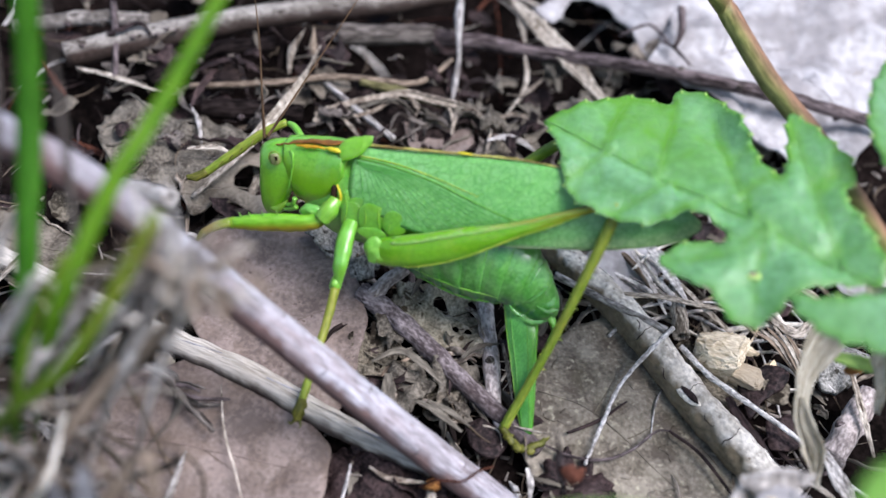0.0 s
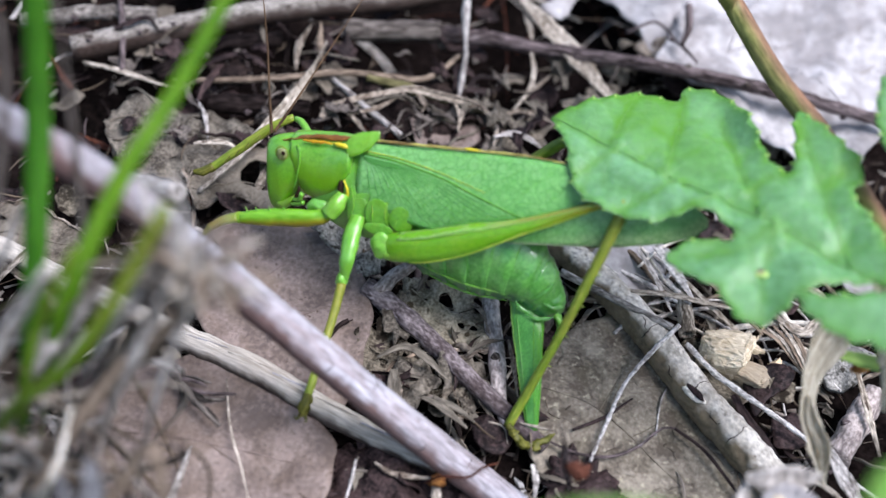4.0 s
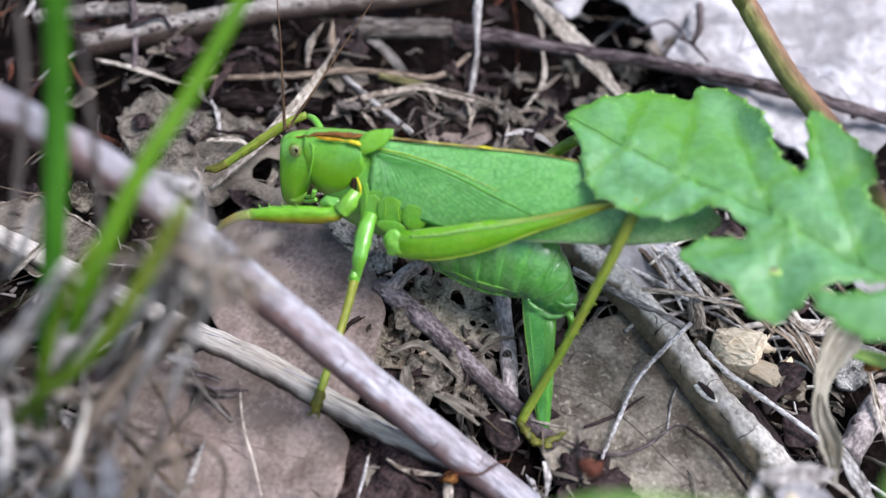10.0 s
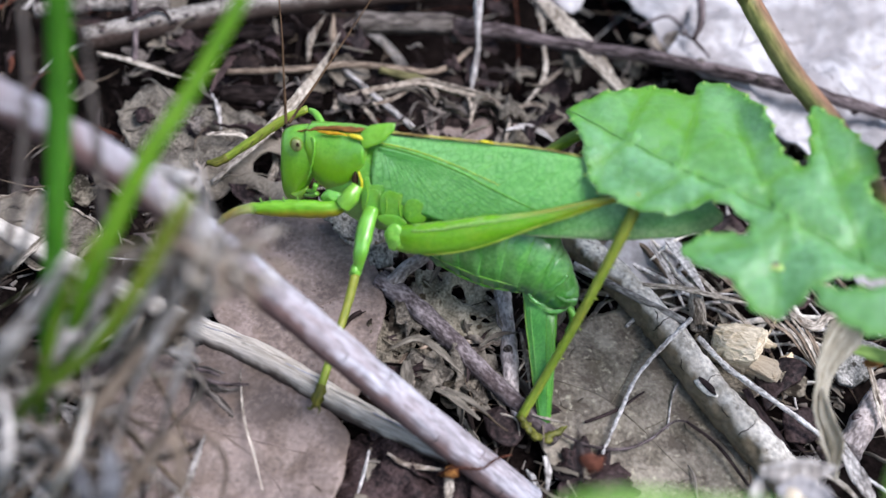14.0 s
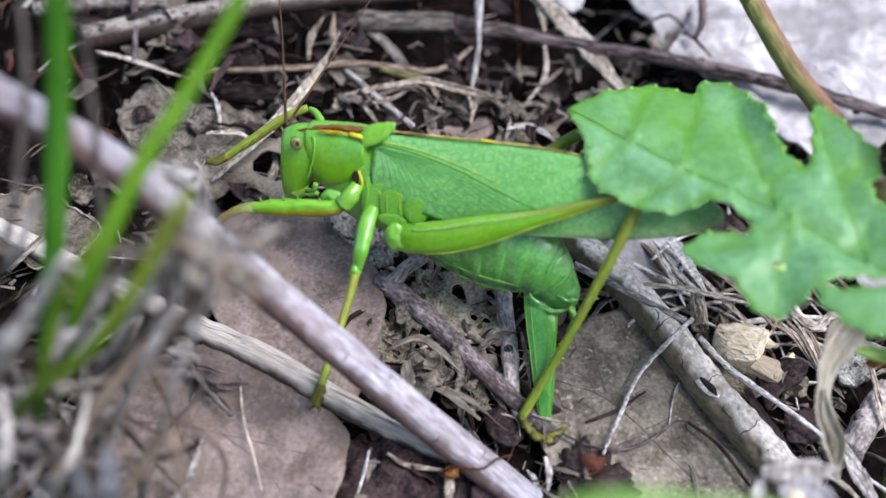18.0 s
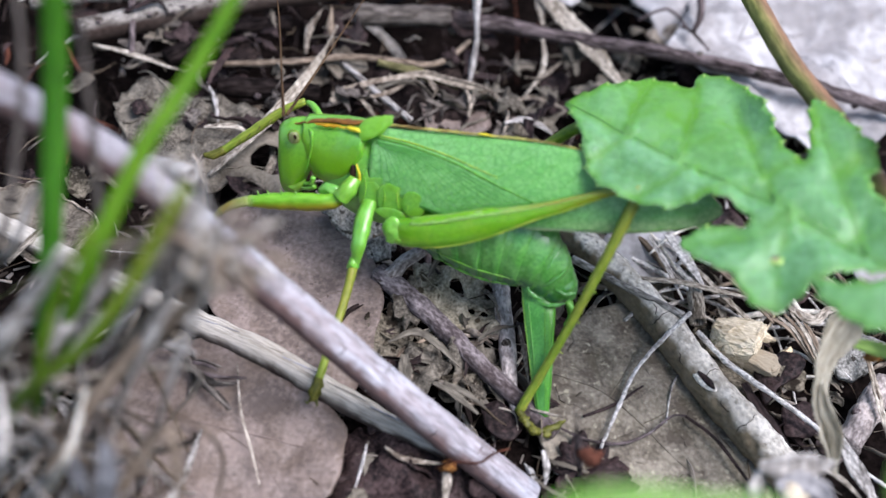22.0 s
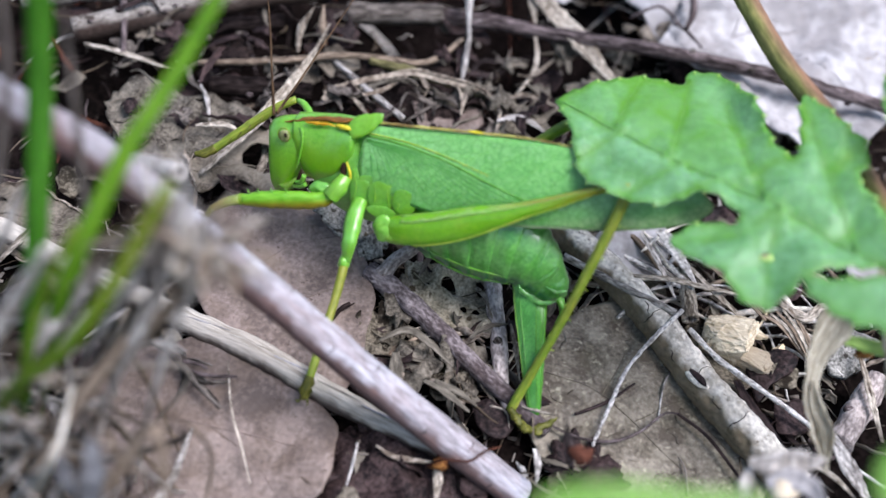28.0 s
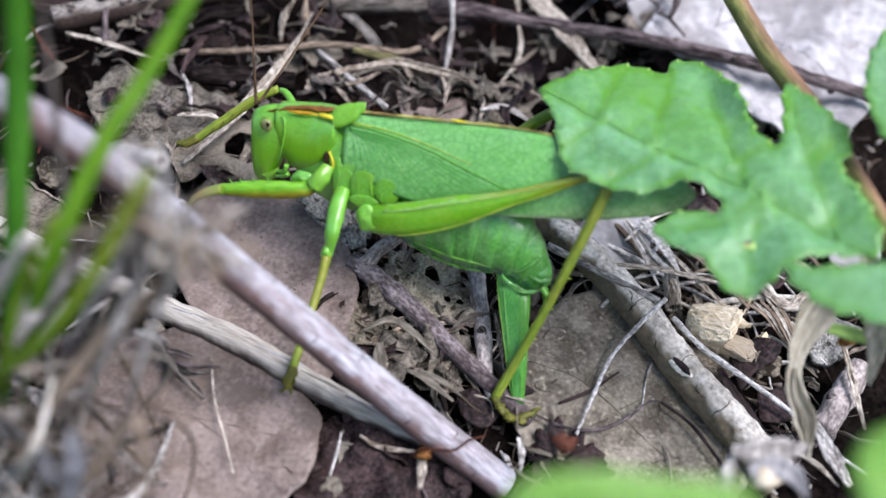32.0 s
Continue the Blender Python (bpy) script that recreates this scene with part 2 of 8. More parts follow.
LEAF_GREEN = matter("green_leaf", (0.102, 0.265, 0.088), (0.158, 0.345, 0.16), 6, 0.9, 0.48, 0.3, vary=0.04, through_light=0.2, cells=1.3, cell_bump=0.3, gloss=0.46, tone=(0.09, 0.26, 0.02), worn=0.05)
LEAF_VEIN = matter("leaf_vein", (0.2, 0.4, 0.16), (0.27, 0.47, 0.22), 3, 0.4, 0.42, 0.1, vary=0.03, gloss=0.55, worn=0.05)
LEAF_RIB = matter("leaf_rib", (0.085, 0.245, 0.05), (0.125, 0.29, 0.09), 3, 0.4, 0.45, 0.1, vary=0.03, gloss=0.5, worn=0.05)
LEAF_FRESH = matter("fresh_leaf", (0.15, 0.33, 0.045), (0.24, 0.44, 0.1), 5, 0.6, 0.5, 0.2, through_light=0.25, vary=0.1, gloss=0.4, worn=0.1)
LEAF_TOOTH = matter("leaf_tooth", (0.25, 0.42, 0.09), (0.36, 0.52, 0.14), 1, 0.3, 0.5, 0.1, vary=0.05, gloss=0.4, worn=0.1)
STEM_RED = matter("plant_stem", (0.19, 0.21, 0.055), (0.28, 0.275, 0.085), 2, 0.4, 0.55, 0.4, gloss=0.3, tone=(0.27, 0.15, 0.085), stain=(0.24, 0.18, 0.07), stain_size=4, worn=0.25)
GRASS = matter("green_grass", (0.06, 0.16, 0.006), (0.105, 0.225, 0.014), 6, 0.6, 0.55, 0.2, through_light=0.2, vary=0.2, gloss=0.15, tone=(0.15, 0.17, 0.02), worn=0.1)
GRASS_DARK = matter("dark_green_grass", (0.02, 0.09, 0.004), (0.04, 0.14, 0.008), 6, 0.6, 0.55, 0.2, through_light=0.2, vary=0.05, gloss=0.15, worn=0.1)
INSECT = matter("insect_green", (0.115, 0.355, 0.022), (0.175, 0.435, 0.045), 2.4, 0.3, 0.3, 0.1, vary=0.03, through_light=0.3, gloss=0.6, tone=(0.16, 0.38, 0.008), stain=(0.165, 0.44, 0.1), stain_size=5, coat=0.18, worn=0.05)
INSECT_PALE = matter("insect_pale_green", (0.14, 0.39, 0.035), (0.2, 0.46, 0.07), 1.8, 0.25, 0.3, 0.12, vary=0.03, through_light=0.3, gloss=0.5, tone=(0.2, 0.39, 0.016), coat=0.2, worn=0.05)
INSECT_WING = matter("insect_wing", (0.125, 0.39, 0.08), (0.185, 0.465, 0.125), 5, 0.6, 0.36, 0.2, vary=0.03, through_light=0.2, cells=0.75, cell_bump=0.55, cell_tint=(0.065, 0.26, 0.04), gloss=0.6, tone=(0.33, 0.48, 0.2), stain=(0.21, 0.47, 0.17), stain_size=9, coat=0.3, worn=0.05)
INSECT_LIME = matter("insect_lime", (0.13, 0.37, 0.008), (0.175, 0.43, 0.016), 3, 0.5, 0.3, 0.08, vary=0.05, through_light=0.3, gloss=0.5, tone=(0.25, 0.27, 0.02), stain=(0.19, 0.44, 0.03), stain_size=5, coat=0.35, worn=0.05)
INSECT_OLIVE = matter("insect_olive", (0.15, 0.23, 0.018), (0.26, 0.32, 0.04), 1.6, 0.25, 0.45, 0.3, vary=0.06, through_light=0.15, gloss=0.4, tone=(0.22, 0.17, 0.03), worn=0.1)
INSECT_FOOT = matter("insect_foot", (0.07, 0.075, 0.01), (0.16, 0.155, 0.025), 0.8, 0.2, 0.5, 0.4, vary=0.05, gloss=0.3, worn=0.1)
INSECT_BELLY = matter("insect_belly", (0.06, 0.27, 0.035), (0.13, 0.39, 0.075), 1.8, 0.35, 0.22, 0.2, vary=0.05, through_light=0.25, gloss=0.8, tone=(0.022, 0.13, 0.05), stain=(0.17, 0.43, 0.11), stain_size=3, coat=0.5, worn=0.06)
INSECT_VEIN = matter("insect_vein", (0.08, 0.27, 0.02), (0.12, 0.32, 0.03), 2, 0.3, 0.4, 0.1, vary=0, gloss=0.4, worn=0.1)
INSECT_RUST = matter("insect_rust", (0.13, 0.05, 0.012), (0.3, 0.13, 0.02), 0.9, 0.2, 0.45, 0.2, vary=0, gloss=0.4, worn=0.1)
INSECT_MARGIN = matter("insect_margin", (0.24, 0.34, 0.16), (0.34, 0.42, 0.24), 2, 0.3, 0.5, 0.15, vary=0, through_light=0.2, worn=0.1)
INSECT_YELLOW = matter("insect_yellow", (0.6, 0.5, 0.02), (0.75, 0.66, 0.05), 1, 0.2, 0.4, 0.1, vary=0, gloss=0.4, worn=0.1)
INSECT_EYE = matter("insect_eye", (0.16, 0.2, 0.06), (0.27, 0.27, 0.12), 0.3, 0.12, 0.3, 0.1, vary=0, gloss=0.5, worn=0.2)
INSECT_PUPIL = matter("insect_pupil", (0.02, 0.012, 0.008), (0.05, 0.03, 0.02), 0.4, 0.15, 0.2, 0.05, vary=0, worn=0.1)
FEELER = matter("feeler", (0.05, 0.03, 0.018), (0.12, 0.075, 0.04), 2, 0.3, 0.5, 0.1, vary=0, worn=0.1)
LEAF_TAN = matter("dead_leaf_tan", (0.045, 0.038, 0.028), (0.23, 0.2, 0.15), 2.6, 0.35, 0.85, 0.8, specks=(0.03, 0.024, 0.018), speck_size=1.6, speck_amount=0.57, worn=0.15)
LEAF_DUN = matter("dead_leaf_dun", (0.06, 0.052, 0.042), (0.2, 0.178, 0.143), 2.4, 0.35, 0.85, 1.0, specks=(0.04, 0.033, 0.026), speck_size=1.5, speck_amount=0.57, speck_soft=0.14, worn=0.15)
BARK_PLUM = matter("bark_plum", (0.085, 0.068, 0.068), (0.25, 0.215, 0.215), 1.6, 0.35, 0.8, 0.9, stretch=(1, 1, 2.5), specks=(0.36, 0.32, 0.31), speck_size=0.7, speck_amount=0.66, speck_soft=0.1, stain=(0.07, 0.05, 0.045), stain_size=5)
BARK_ROSE = matter("bark_rose", (0.24, 0.2, 0.185), (0.52, 0.455, 0.42), 1.6, 0.35, 0.85, 0.9, stretch=(1, 1, 2.5), specks=(0.1, 0.075, 0.065), speck_size=0.8, speck_amount=0.63, speck_soft=0.1)
# Paler copy of the tan leaf; the missing sunlight is put into its colour.
LEAF_TAN_LIT = matter("dead_leaf_sand", (0.2, 0.175, 0.12), (0.5, 0.445, 0.335), 2.6, 0.35, 0.85, 0.8, specks=(0.09, 0.07, 0.045), speck_size=1.8, speck_amount=0.61, worn=0.12)
LEAF_BEIGE = matter("dry_leaf_beige", (0.24, 0.215, 0.155), (0.52, 0.48, 0.385), 1.2, 0.25, 0.6, 0.7, stretch=(4, 4, 1), vary=0.1, through_light=0.3, bleed=(1.0, 0.85, 0.7))
BARK_MOSS = matter("bark_moss", (0.075, 0.07, 0.028), (0.22, 0.2, 0.095), 2, 0.35, 0.85, 0.9)
BARK_ASH = matter("bark_ash", (0.1, 0.088, 0.075), (0.31, 0.28, 0.25), 3, 0.4, 0.85, 0.9, stretch=(1, 1, 2.8), specks=(0.04, 0.032, 0.028), speck_size=1.6, speck_amount=0.6)
BARK_SPECKLED = matter("bark_speckled", (0.16, 0.142, 0.12), (0.4, 0.37, 0.33), 2, 0.3, 0.85, 0.8, stretch=(1, 1, 2.5), specks=(0.03, 0.024, 0.02), speck_size=0.9, speck_amount=0.6, speck_soft=0.08, tone=(0.05, 0.036, 0.03), stain=(0.16, 0.13, 0.105), stain_size=6, worn=0.3)
INSECT_LEG = matter("insect_leg", (0.12, 0.34, 0.01), (0.17, 0.42, 0.03), 2, 0.4, 0.36, 0.15, vary=0.05, through_light=0.25, gloss=0.5, tone=(0.24, 0.2, 0.008), worn=0.1)
INSECT_DEEP = matter("insect_deep_green", (0.055, 0.24, 0.035), (0.105, 0.35, 0.07), 2, 0.3, 0.32, 0.2, stretch=(2, 2, 0.5), vary=0.03, through_light=0.2, gloss=0.6, tone=(0.09, 0.31, 0.015), worn=0.1)
INSECT_RIM = matter("insect_rim", (0.24, 0.4, 0.03), (0.4, 0.5, 0.07), 1, 0.2, 0.4, 0.15, vary=0, through_light=0.2, gloss=0.4, worn=0.1)
INSECT_ORANGE = matter("insect_orange", (0.5, 0.26, 0.01), (0.65, 0.42, 0.02), 0.6, 0.2, 0.4, 0.15, vary=0, gloss=0.4, worn=0.1)
INSECT_BAND = matter("insect_band", (0.17, 0.39, 0.06), (0.24, 0.45, 0.1), 2, 0.3, 0.4, 0.2, vary=0, through_light=0.2, gloss=0.5, tone=(0.26, 0.28, 0.05), worn=0.1)
INSECT_EDGE = matter("insect_edge", (0.14, 0.09, 0.03), (0.26, 0.17, 0.05), 1, 0.2, 0.45, 0.2, vary=0, gloss=0.4, tone=(0.42, 0.4, 0.1))
RUST_BUD = matter("rusty_bud", (0.16, 0.06, 0.025), (0.36, 0.17, 0.05), 1.2, 0.25, 0.7, 0.6, vary=0.1)


def crumb_matter(name, low, middle, high):
    m = matter(name, (0.05, 0.04, 0.035), (0.3, 0.25, 0.2), 1, 0.3, 0.9, 0.6)
    n = m.node_tree.nodes
    island = n.new("ShaderNodeNewGeometry")
    ramp = n.new("ShaderNodeValToRGB")
    ramp.color_ramp.elements[0].color, ramp.color_ramp.elements[1].color = rgb(low), rgb(high)
    ramp.color_ramp.elements[1].position = 1.0
    mid = ramp.color_ramp.elements.new(0.6)
    mid.color = rgb(middle)
    m.node_tree.links.new(island.outputs["Random Per Island"], ramp.inputs["Fac"])
    m.node_tree.links.new(ramp.outputs["Color"], n["Principled BSDF"].inputs["Base Color"])
    return m


CRUMBS = crumb_matter("crumbs", (0.01, 0.008, 0.007), (0.07, 0.055, 0.045), (0.48, 0.43, 0.38))
FIBRES = crumb_matter("fibres", (0.04, 0.028, 0.02), (0.16, 0.125, 0.09), (0.4, 0.355, 0.31))


# ---- geometry tools, all in millimetres ----
MM = 0.001
ALONG = 0.22  # grain runs along limbs and straps


def slope(x, y):
    """Height of the bank under (x, y), without its bumps."""
    reach = math.hypot(x, y)
    k = 1.0 if reach < 150 else 150 / reach
    return -1.0 - 0.11 * x * k + 0.17 * y * k


def spline(points, count):
    """count places spread evenly along a smooth curve through the points (tuples of any length)."""
    p = [np.array(q, float) for q in points]
    if len(p) == 2:
        p = [p[0], (p[0] + p[1]) / 2, p[1]]
    q = [2 * p[0] - p[1], *p, 2 * p[-1] - p[-2]]
    dense = []
    for i in range(1, len(q) - 2):
        for k in range(16):
            t = k / 16
            dense.append(0.5 * (2 * q[i] + (q[i + 1] - q[i - 1]) * t + (2 * q[i - 1] - 5 * q[i] + 4 * q[i + 1] - q[i + 2]) * t * t
                                + (3 * q[i] - q[i - 1] - 3 * q[i + 1] + q[i + 2]) * t ** 3))
    dense.append(q[-2])
    dense = np.array(dense)
    run = np.r_[0, np.cumsum(np.linalg.norm(np.diff(dense, axis=0), axis=1))]
    at = np.linspace(0, run[-1], count)
    return np.stack([np.interp(at, run, dense[:, k]) for k in range(dense.shape[1])], 1)


def tube(points, radii, sides=10, count=24, rough=0.0, grain=2.0, flat=1.0, flat_axis=(0, 0, 1), seed=0, hollow=False, twist=0.0):
    """A tapered round or flattened limb along a smooth curve. flat squeezes it along flat_axis."""
    line = spline(points, count)
    rad = np.interp(np.linspace(0, 1, count), np.linspace(0, 1, len(radii)), radii)
    verts, faces, grain_at = [], [], []
    run = np.r_[0, np.cumsum(np.linalg.norm(np.diff(line, axis=0), axis=1))]
    shift = seed * 13.7 + line[0][0]
    axis = Vector(flat_axis).normalized()
    for i in range(count):
        ahead = Vector(line[min(i + 1, count - 1)] - line[max(i - 1, 0)]).normalized()
        v = (axis - ahead * axis.dot(ahead))
        if v.length < 0.05:
            v = ahead.orthogonal()
        v.normalize()
        u = v.cross(ahead).normalized()
        turn = twist * i / count
        u, v = u * math.cos(turn) + v * math.sin(turn), v * math.cos(turn) - u * math.sin(turn)
        for k in range(sides):
            a = 2 * math.pi * k / sides
            way = u * math.cos(a) + v * (math.sin(a) * flat)
            r = rad[i]
            spot = Vector(line[i])
            if rough:
                r *= 1 + rough * noise.noise((spot + way * r) / grain + Vector((seed * 7.1, 0, 0)))
            verts.append(spot + way * r)
            grain_at.append((math.cos(a) * rad[i] + shift, math.sin(a) * rad[i], run[i] * ALONG))
    for i in range(count - 1):
        for k in range(sides):
            a, b = i * sides + k, i * sides + (k + 1) % sides
            faces.append((a, b, b + sides, a + sides))
    if hollow:
        grain_at = grain_at * 2
        base = len(verts)
        for i in range(count):
            c = Vector(line[i])
            for k in range(sides):
                verts.append(c + (verts[i * sides + k] - c) * 0.6)
        for i in range(count - 1):
            for k in range(sides):
                a, b = base + i * sides + k, base + i * sides + (k + 1) % sides
                faces.append((b, a, a + sides, b + sides))
        for k in range(sides):
            a, b = k, (k + 1) % sides
            faces.append((b, a, base + a, base + b))
            o = (count - 1) * sides
            faces.append((o + a, o + b, base + o + b, base + o + a))
    else:
        faces.append(tuple(range(sides - 1, -1, -1)))
        faces.append(tuple((count - 1) * sides + k for k in range(sides)))
    return verts, faces, grain_at


def hull(sections, side, count=20, sides=20, power=2.0):
    """A body through sections (top, bottom, half width): its ellipses stand between top and bottom and swell along side."""
    rows = spline([(*t, *b, w) for t, b, w in sections], count)
    verts, faces = [], []
    s = Vector(side)
    for i, row in enumerate(rows):
        top, low, w = Vector(row[:3]), Vector(row[3:6]), max(row[6], 0.02)
        mid, half = (top + low) / 2, (top - low) / 2
        for k in range(sides):
            a = 2 * math.pi * k / sides
            c, d = math.cos(a), math.sin(a)
            c = math.copysign(abs(c) ** (2 / power), c)
            d = math.copysign(abs(d) ** (2 / power), d)
            verts.append(mid + half * d + s * (w * c))
    for i in range(count - 1):
        for k in range(sides):
            a, b = i * sides + k, i * sides + (k + 1) % sides
            faces.append((a, b, b + sides, a + sides))
    faces.append(tuple(range(sides - 1, -1, -1)))
    faces.append(tuple((count - 1) * sides + k for k in range(sides)))
    return verts, faces


def hull_line(sections, side, degrees, count=20, power=2.0, grow=1.0):
    """A line that runs along such a body at one angle round its sections."""
    a = radians(degrees)
    c = math.copysign(abs(math.cos(a)) ** (2 / power), math.cos(a)) * grow
    d = math.copysign(abs(math.sin(a)) ** (2 / power), math.sin(a)) * grow
    rows = spline([(*t, *b, w) for t, b, w in sections], count)
    return [tuple((Vector(r[:3]) + Vector(r[3:6])) / 2 + (Vector(r[:3]) - Vector(r[3:6])) / 2 * d + Vector(side) * (r[6] * c)) for r in rows]


def ball(centre, radii, axes=((1, 0, 0), (0, 1, 0), (0, 0, 1)), rough=0.0, grain=1.0, rings=10, sides=14):
    verts, faces = [], []
    c, ax = Vector(centre), [Vector(a) for a in axes]
    for i in range(rings + 1):
        p = math.pi * i / rings
        for k in range(sides):
            a = 2 * math.pi * k / sides
            w = Vector((math.sin(p) * math.cos(a), math.sin(p) * math.sin(a), math.cos(p)))
            r = 1 + (rough * noise.noise((c + w * radii[0]) / grain) if rough else 0)
            verts.append(c + (ax[0] * (w.x * radii[0]) + ax[1] * (w.y * radii[1]) + ax[2] * (w.z * radii[2])) * r)
    for i in range(rings):
        for k in range(sides):
            a, b = i * sides + k, i * sides + (k + 1) % sides
            faces.append((a, a + sides, b + sides, b))
    return verts, faces


def ragged_loop(outline, points, edge, edge_size, seed):
    """A smooth closed outline in plan with an uneven edge."""
    loop = spline([*outline, outline[0]], points)[:-1, :2]
    mid = loop.mean(0)
    for i, q in enumerate(loop):
        d = q - mid
        loop[i] = q + d / (np.linalg.norm(d) + 1e-6) * edge * noise.noise(Vector((q[0] / edge_size, q[1] / edge_size, seed * 3.3)))
    return loop


def blade(outline, height, step=0.8, thick=0.25, holes=(), edge=0.0, edge_size=1.5, seed=0, smooth=True, points=90):
    """A leaf or flake over a closed outline in plan (x, y), at height(x, y), with a wavy or toothed edge, holes and thickness."""
    loop = ragged_loop(outline, points, edge, edge_size, seed) if smooth else np.array(outline, float)[:, :2]
    loops = [loop] + [np.array([(hx + hr * (1 + 0.35 * noise.noise(Vector((hx + 2 * math.cos(a), hy + 2 * math.sin(a), seed)))) * math.cos(a),
                                hy + hr * hs * (1 + 0.35 * noise.noise(Vector((hy, a, seed)))) * math.sin(a)) for a in np.linspace(0, 2 * math.pi, 15)[:-1]])
                     for hx, hy, hr, hs in holes]
    pts, edges = [], []
    for lp in loops:
        b = len(pts)
        pts += [Vector(q) for q in lp]
        edges += [(b + i, b + (i + 1) % len(lp)) for i in range(len(lp))]
    low, high = loop.min(0), loop.max(0)
    rng = random.Random(seed)
    y = low[1]
    while y < high[1]:
        x = low[0]
        while x < high[0]:
            pts.append(Vector((x + rng.uniform(-0.3, 0.3) * step, y + rng.uniform(-0.3, 0.3) * step)))
            x += step
        y += step
    out = geometry.delaunay_2d_cdt(pts, edges, [], 0, 1e-5)
    flat, tris = out[0], [t for t in out[2]]

    def inside(q, lp):
        hit, j = False, len(lp) - 1
        for i in range(len(lp)):
            if (lp[i][1] > q[1]) != (lp[j][1] > q[1]) and q[0] < (lp[j][0] - lp[i][0]) * (q[1] - lp[i][1]) / (lp[j][1] - lp[i][1]) + lp[i][0]:
                hit = not hit
            j = i
        return hit

    keep = []
    for t in tris:
        q = sum((flat[i] for i in t), Vector((0, 0))) / 3
        if inside(q, loops[0]) and not any(inside(q, lp) for lp in loops[1:]):
            keep.append(tuple(t))
    used = sorted({i for t in keep for i in t})
    remap = {o: i for i, o in enumerate(used)}
    m = len(used)
    top = [Vector((flat[o].x, flat[o].y, height(flat[o].x, flat[o].y))) for o in used]
    verts = top + [v - Vector((0, 0, thick)) for v in top]
    faces, rim = [], {}
    for t in keep:
        a = [remap[i] for i in t]
        faces.append(tuple(a))
        faces.append(tuple(i + m for i in reversed(a)))
        for i in range(3):
            e = (a[i], a[(i + 1) % 3])
            if (e[1], e[0]) in rim:
                del rim[(e[1], e[0])]
            else:
                rim[e] = 1
    faces += [(b, a, a + m, b + m) for a, b in rim]
    return verts, faces


def ribbon(points, widths, across, count=30, thick=0.2, curl=0.0, fold=0.0, ragged=0.0, seed=0):
    """A strap such as a grass blade: width along across (one vector or one at each end), folded along its middle, rolling by curl."""
    line = spline(points, count)
    wid = np.interp(np.linspace(0, 1, count), np.linspace(0, 1, len(widths)), widths)
    verts, faces, grain_at = [], [], []
    run = np.r_[0, np.cumsum(np.linalg.norm(np.diff(line, axis=0), axis=1))]
    shift = line[0][0] * 3.1 + line[0][1]
    for i in range(count):
        ahead = Vector(line[min(i + 1, count - 1)] - line[max(i - 1, 0)]).normalized()
        u = Vector(across) - ahead * ahead.dot(Vector(across))
        u.normalize()
        u = (Matrix.Rotation(curl * i / count, 3, ahead) @ u).normalized()
        v = u.cross(ahead).normalized()
        c, w = Vector(line[i]), wid[i] / 2
        if ragged:
            k = i * 0.55 + shift
            w *= 1 + ragged * 1.6 * noise.noise(Vector((k, 0, seed)))
            c = c + u * (ragged * wid[i] * 0.5 * noise.noise(Vector((k * 0.6, 5, seed)))) + v * (ragged * wid[i] * 0.9 * noise.noise(Vector((k * 0.8, 9, seed))))
        ring = [c + u * w, c + u * (w * 0.5) + v * (fold * w * 0.6), c + v * (fold * w), c - u * (w * 0.5) + v * (fold * w * 0.6), c - u * w]
        verts += ring + [q - v * thick for q in reversed(ring)]
        grain_at += [(shift + g * wid[i], 0, run[i] * ALONG) for g in (0.5, 0.25, 0, -0.25, -0.5, -0.5, -0.25, 0, 0.25, 0.5)]
    n = 10
    for i in range(count - 1):
        for k in range(n):
            a, b = i * n + k, i * n + (k + 1) % n
            faces.append((a, b, b + n, a + n))
    faces.append(tuple(range(n - 1, -1, -1)))
    faces.append(tuple((count - 1) * n + k for k in range(n)))
    return verts, faces, grain_at


def joined(*pieces):
    verts, faces = [], []
    for v, f, *_ in pieces:
        b = len(verts)
        verts += list(v)
        faces += [tuple(i + b for i in q) for q in f]
    return verts, faces


def ramp01(x, low, high):
    """0 below low, 1 above high, smooth between."""
    k = min(1.0, max(0.0, (x - low) / (high - low)))
    return k * k * (3 - 2 * k)


def skin(geo, amount=0.1, size=1.0, seed=0.0):
    """The same form with an uneven surface."""
    shift = Vector((seed, 0, 0))
    return ([Vector(v) + (noise.noise_vector(Vector(v) / size + shift) + noise.noise_vector(Vector(v) / (size * 0.4) + shift) * 0.4) * amount for v in geo[0]], *geo[1:])


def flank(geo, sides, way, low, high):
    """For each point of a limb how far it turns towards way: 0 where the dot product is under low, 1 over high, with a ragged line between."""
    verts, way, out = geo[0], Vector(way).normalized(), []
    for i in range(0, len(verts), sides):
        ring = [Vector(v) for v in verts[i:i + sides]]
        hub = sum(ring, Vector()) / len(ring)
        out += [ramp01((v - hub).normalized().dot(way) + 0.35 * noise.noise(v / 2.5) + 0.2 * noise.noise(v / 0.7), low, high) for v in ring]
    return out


BASE = {}


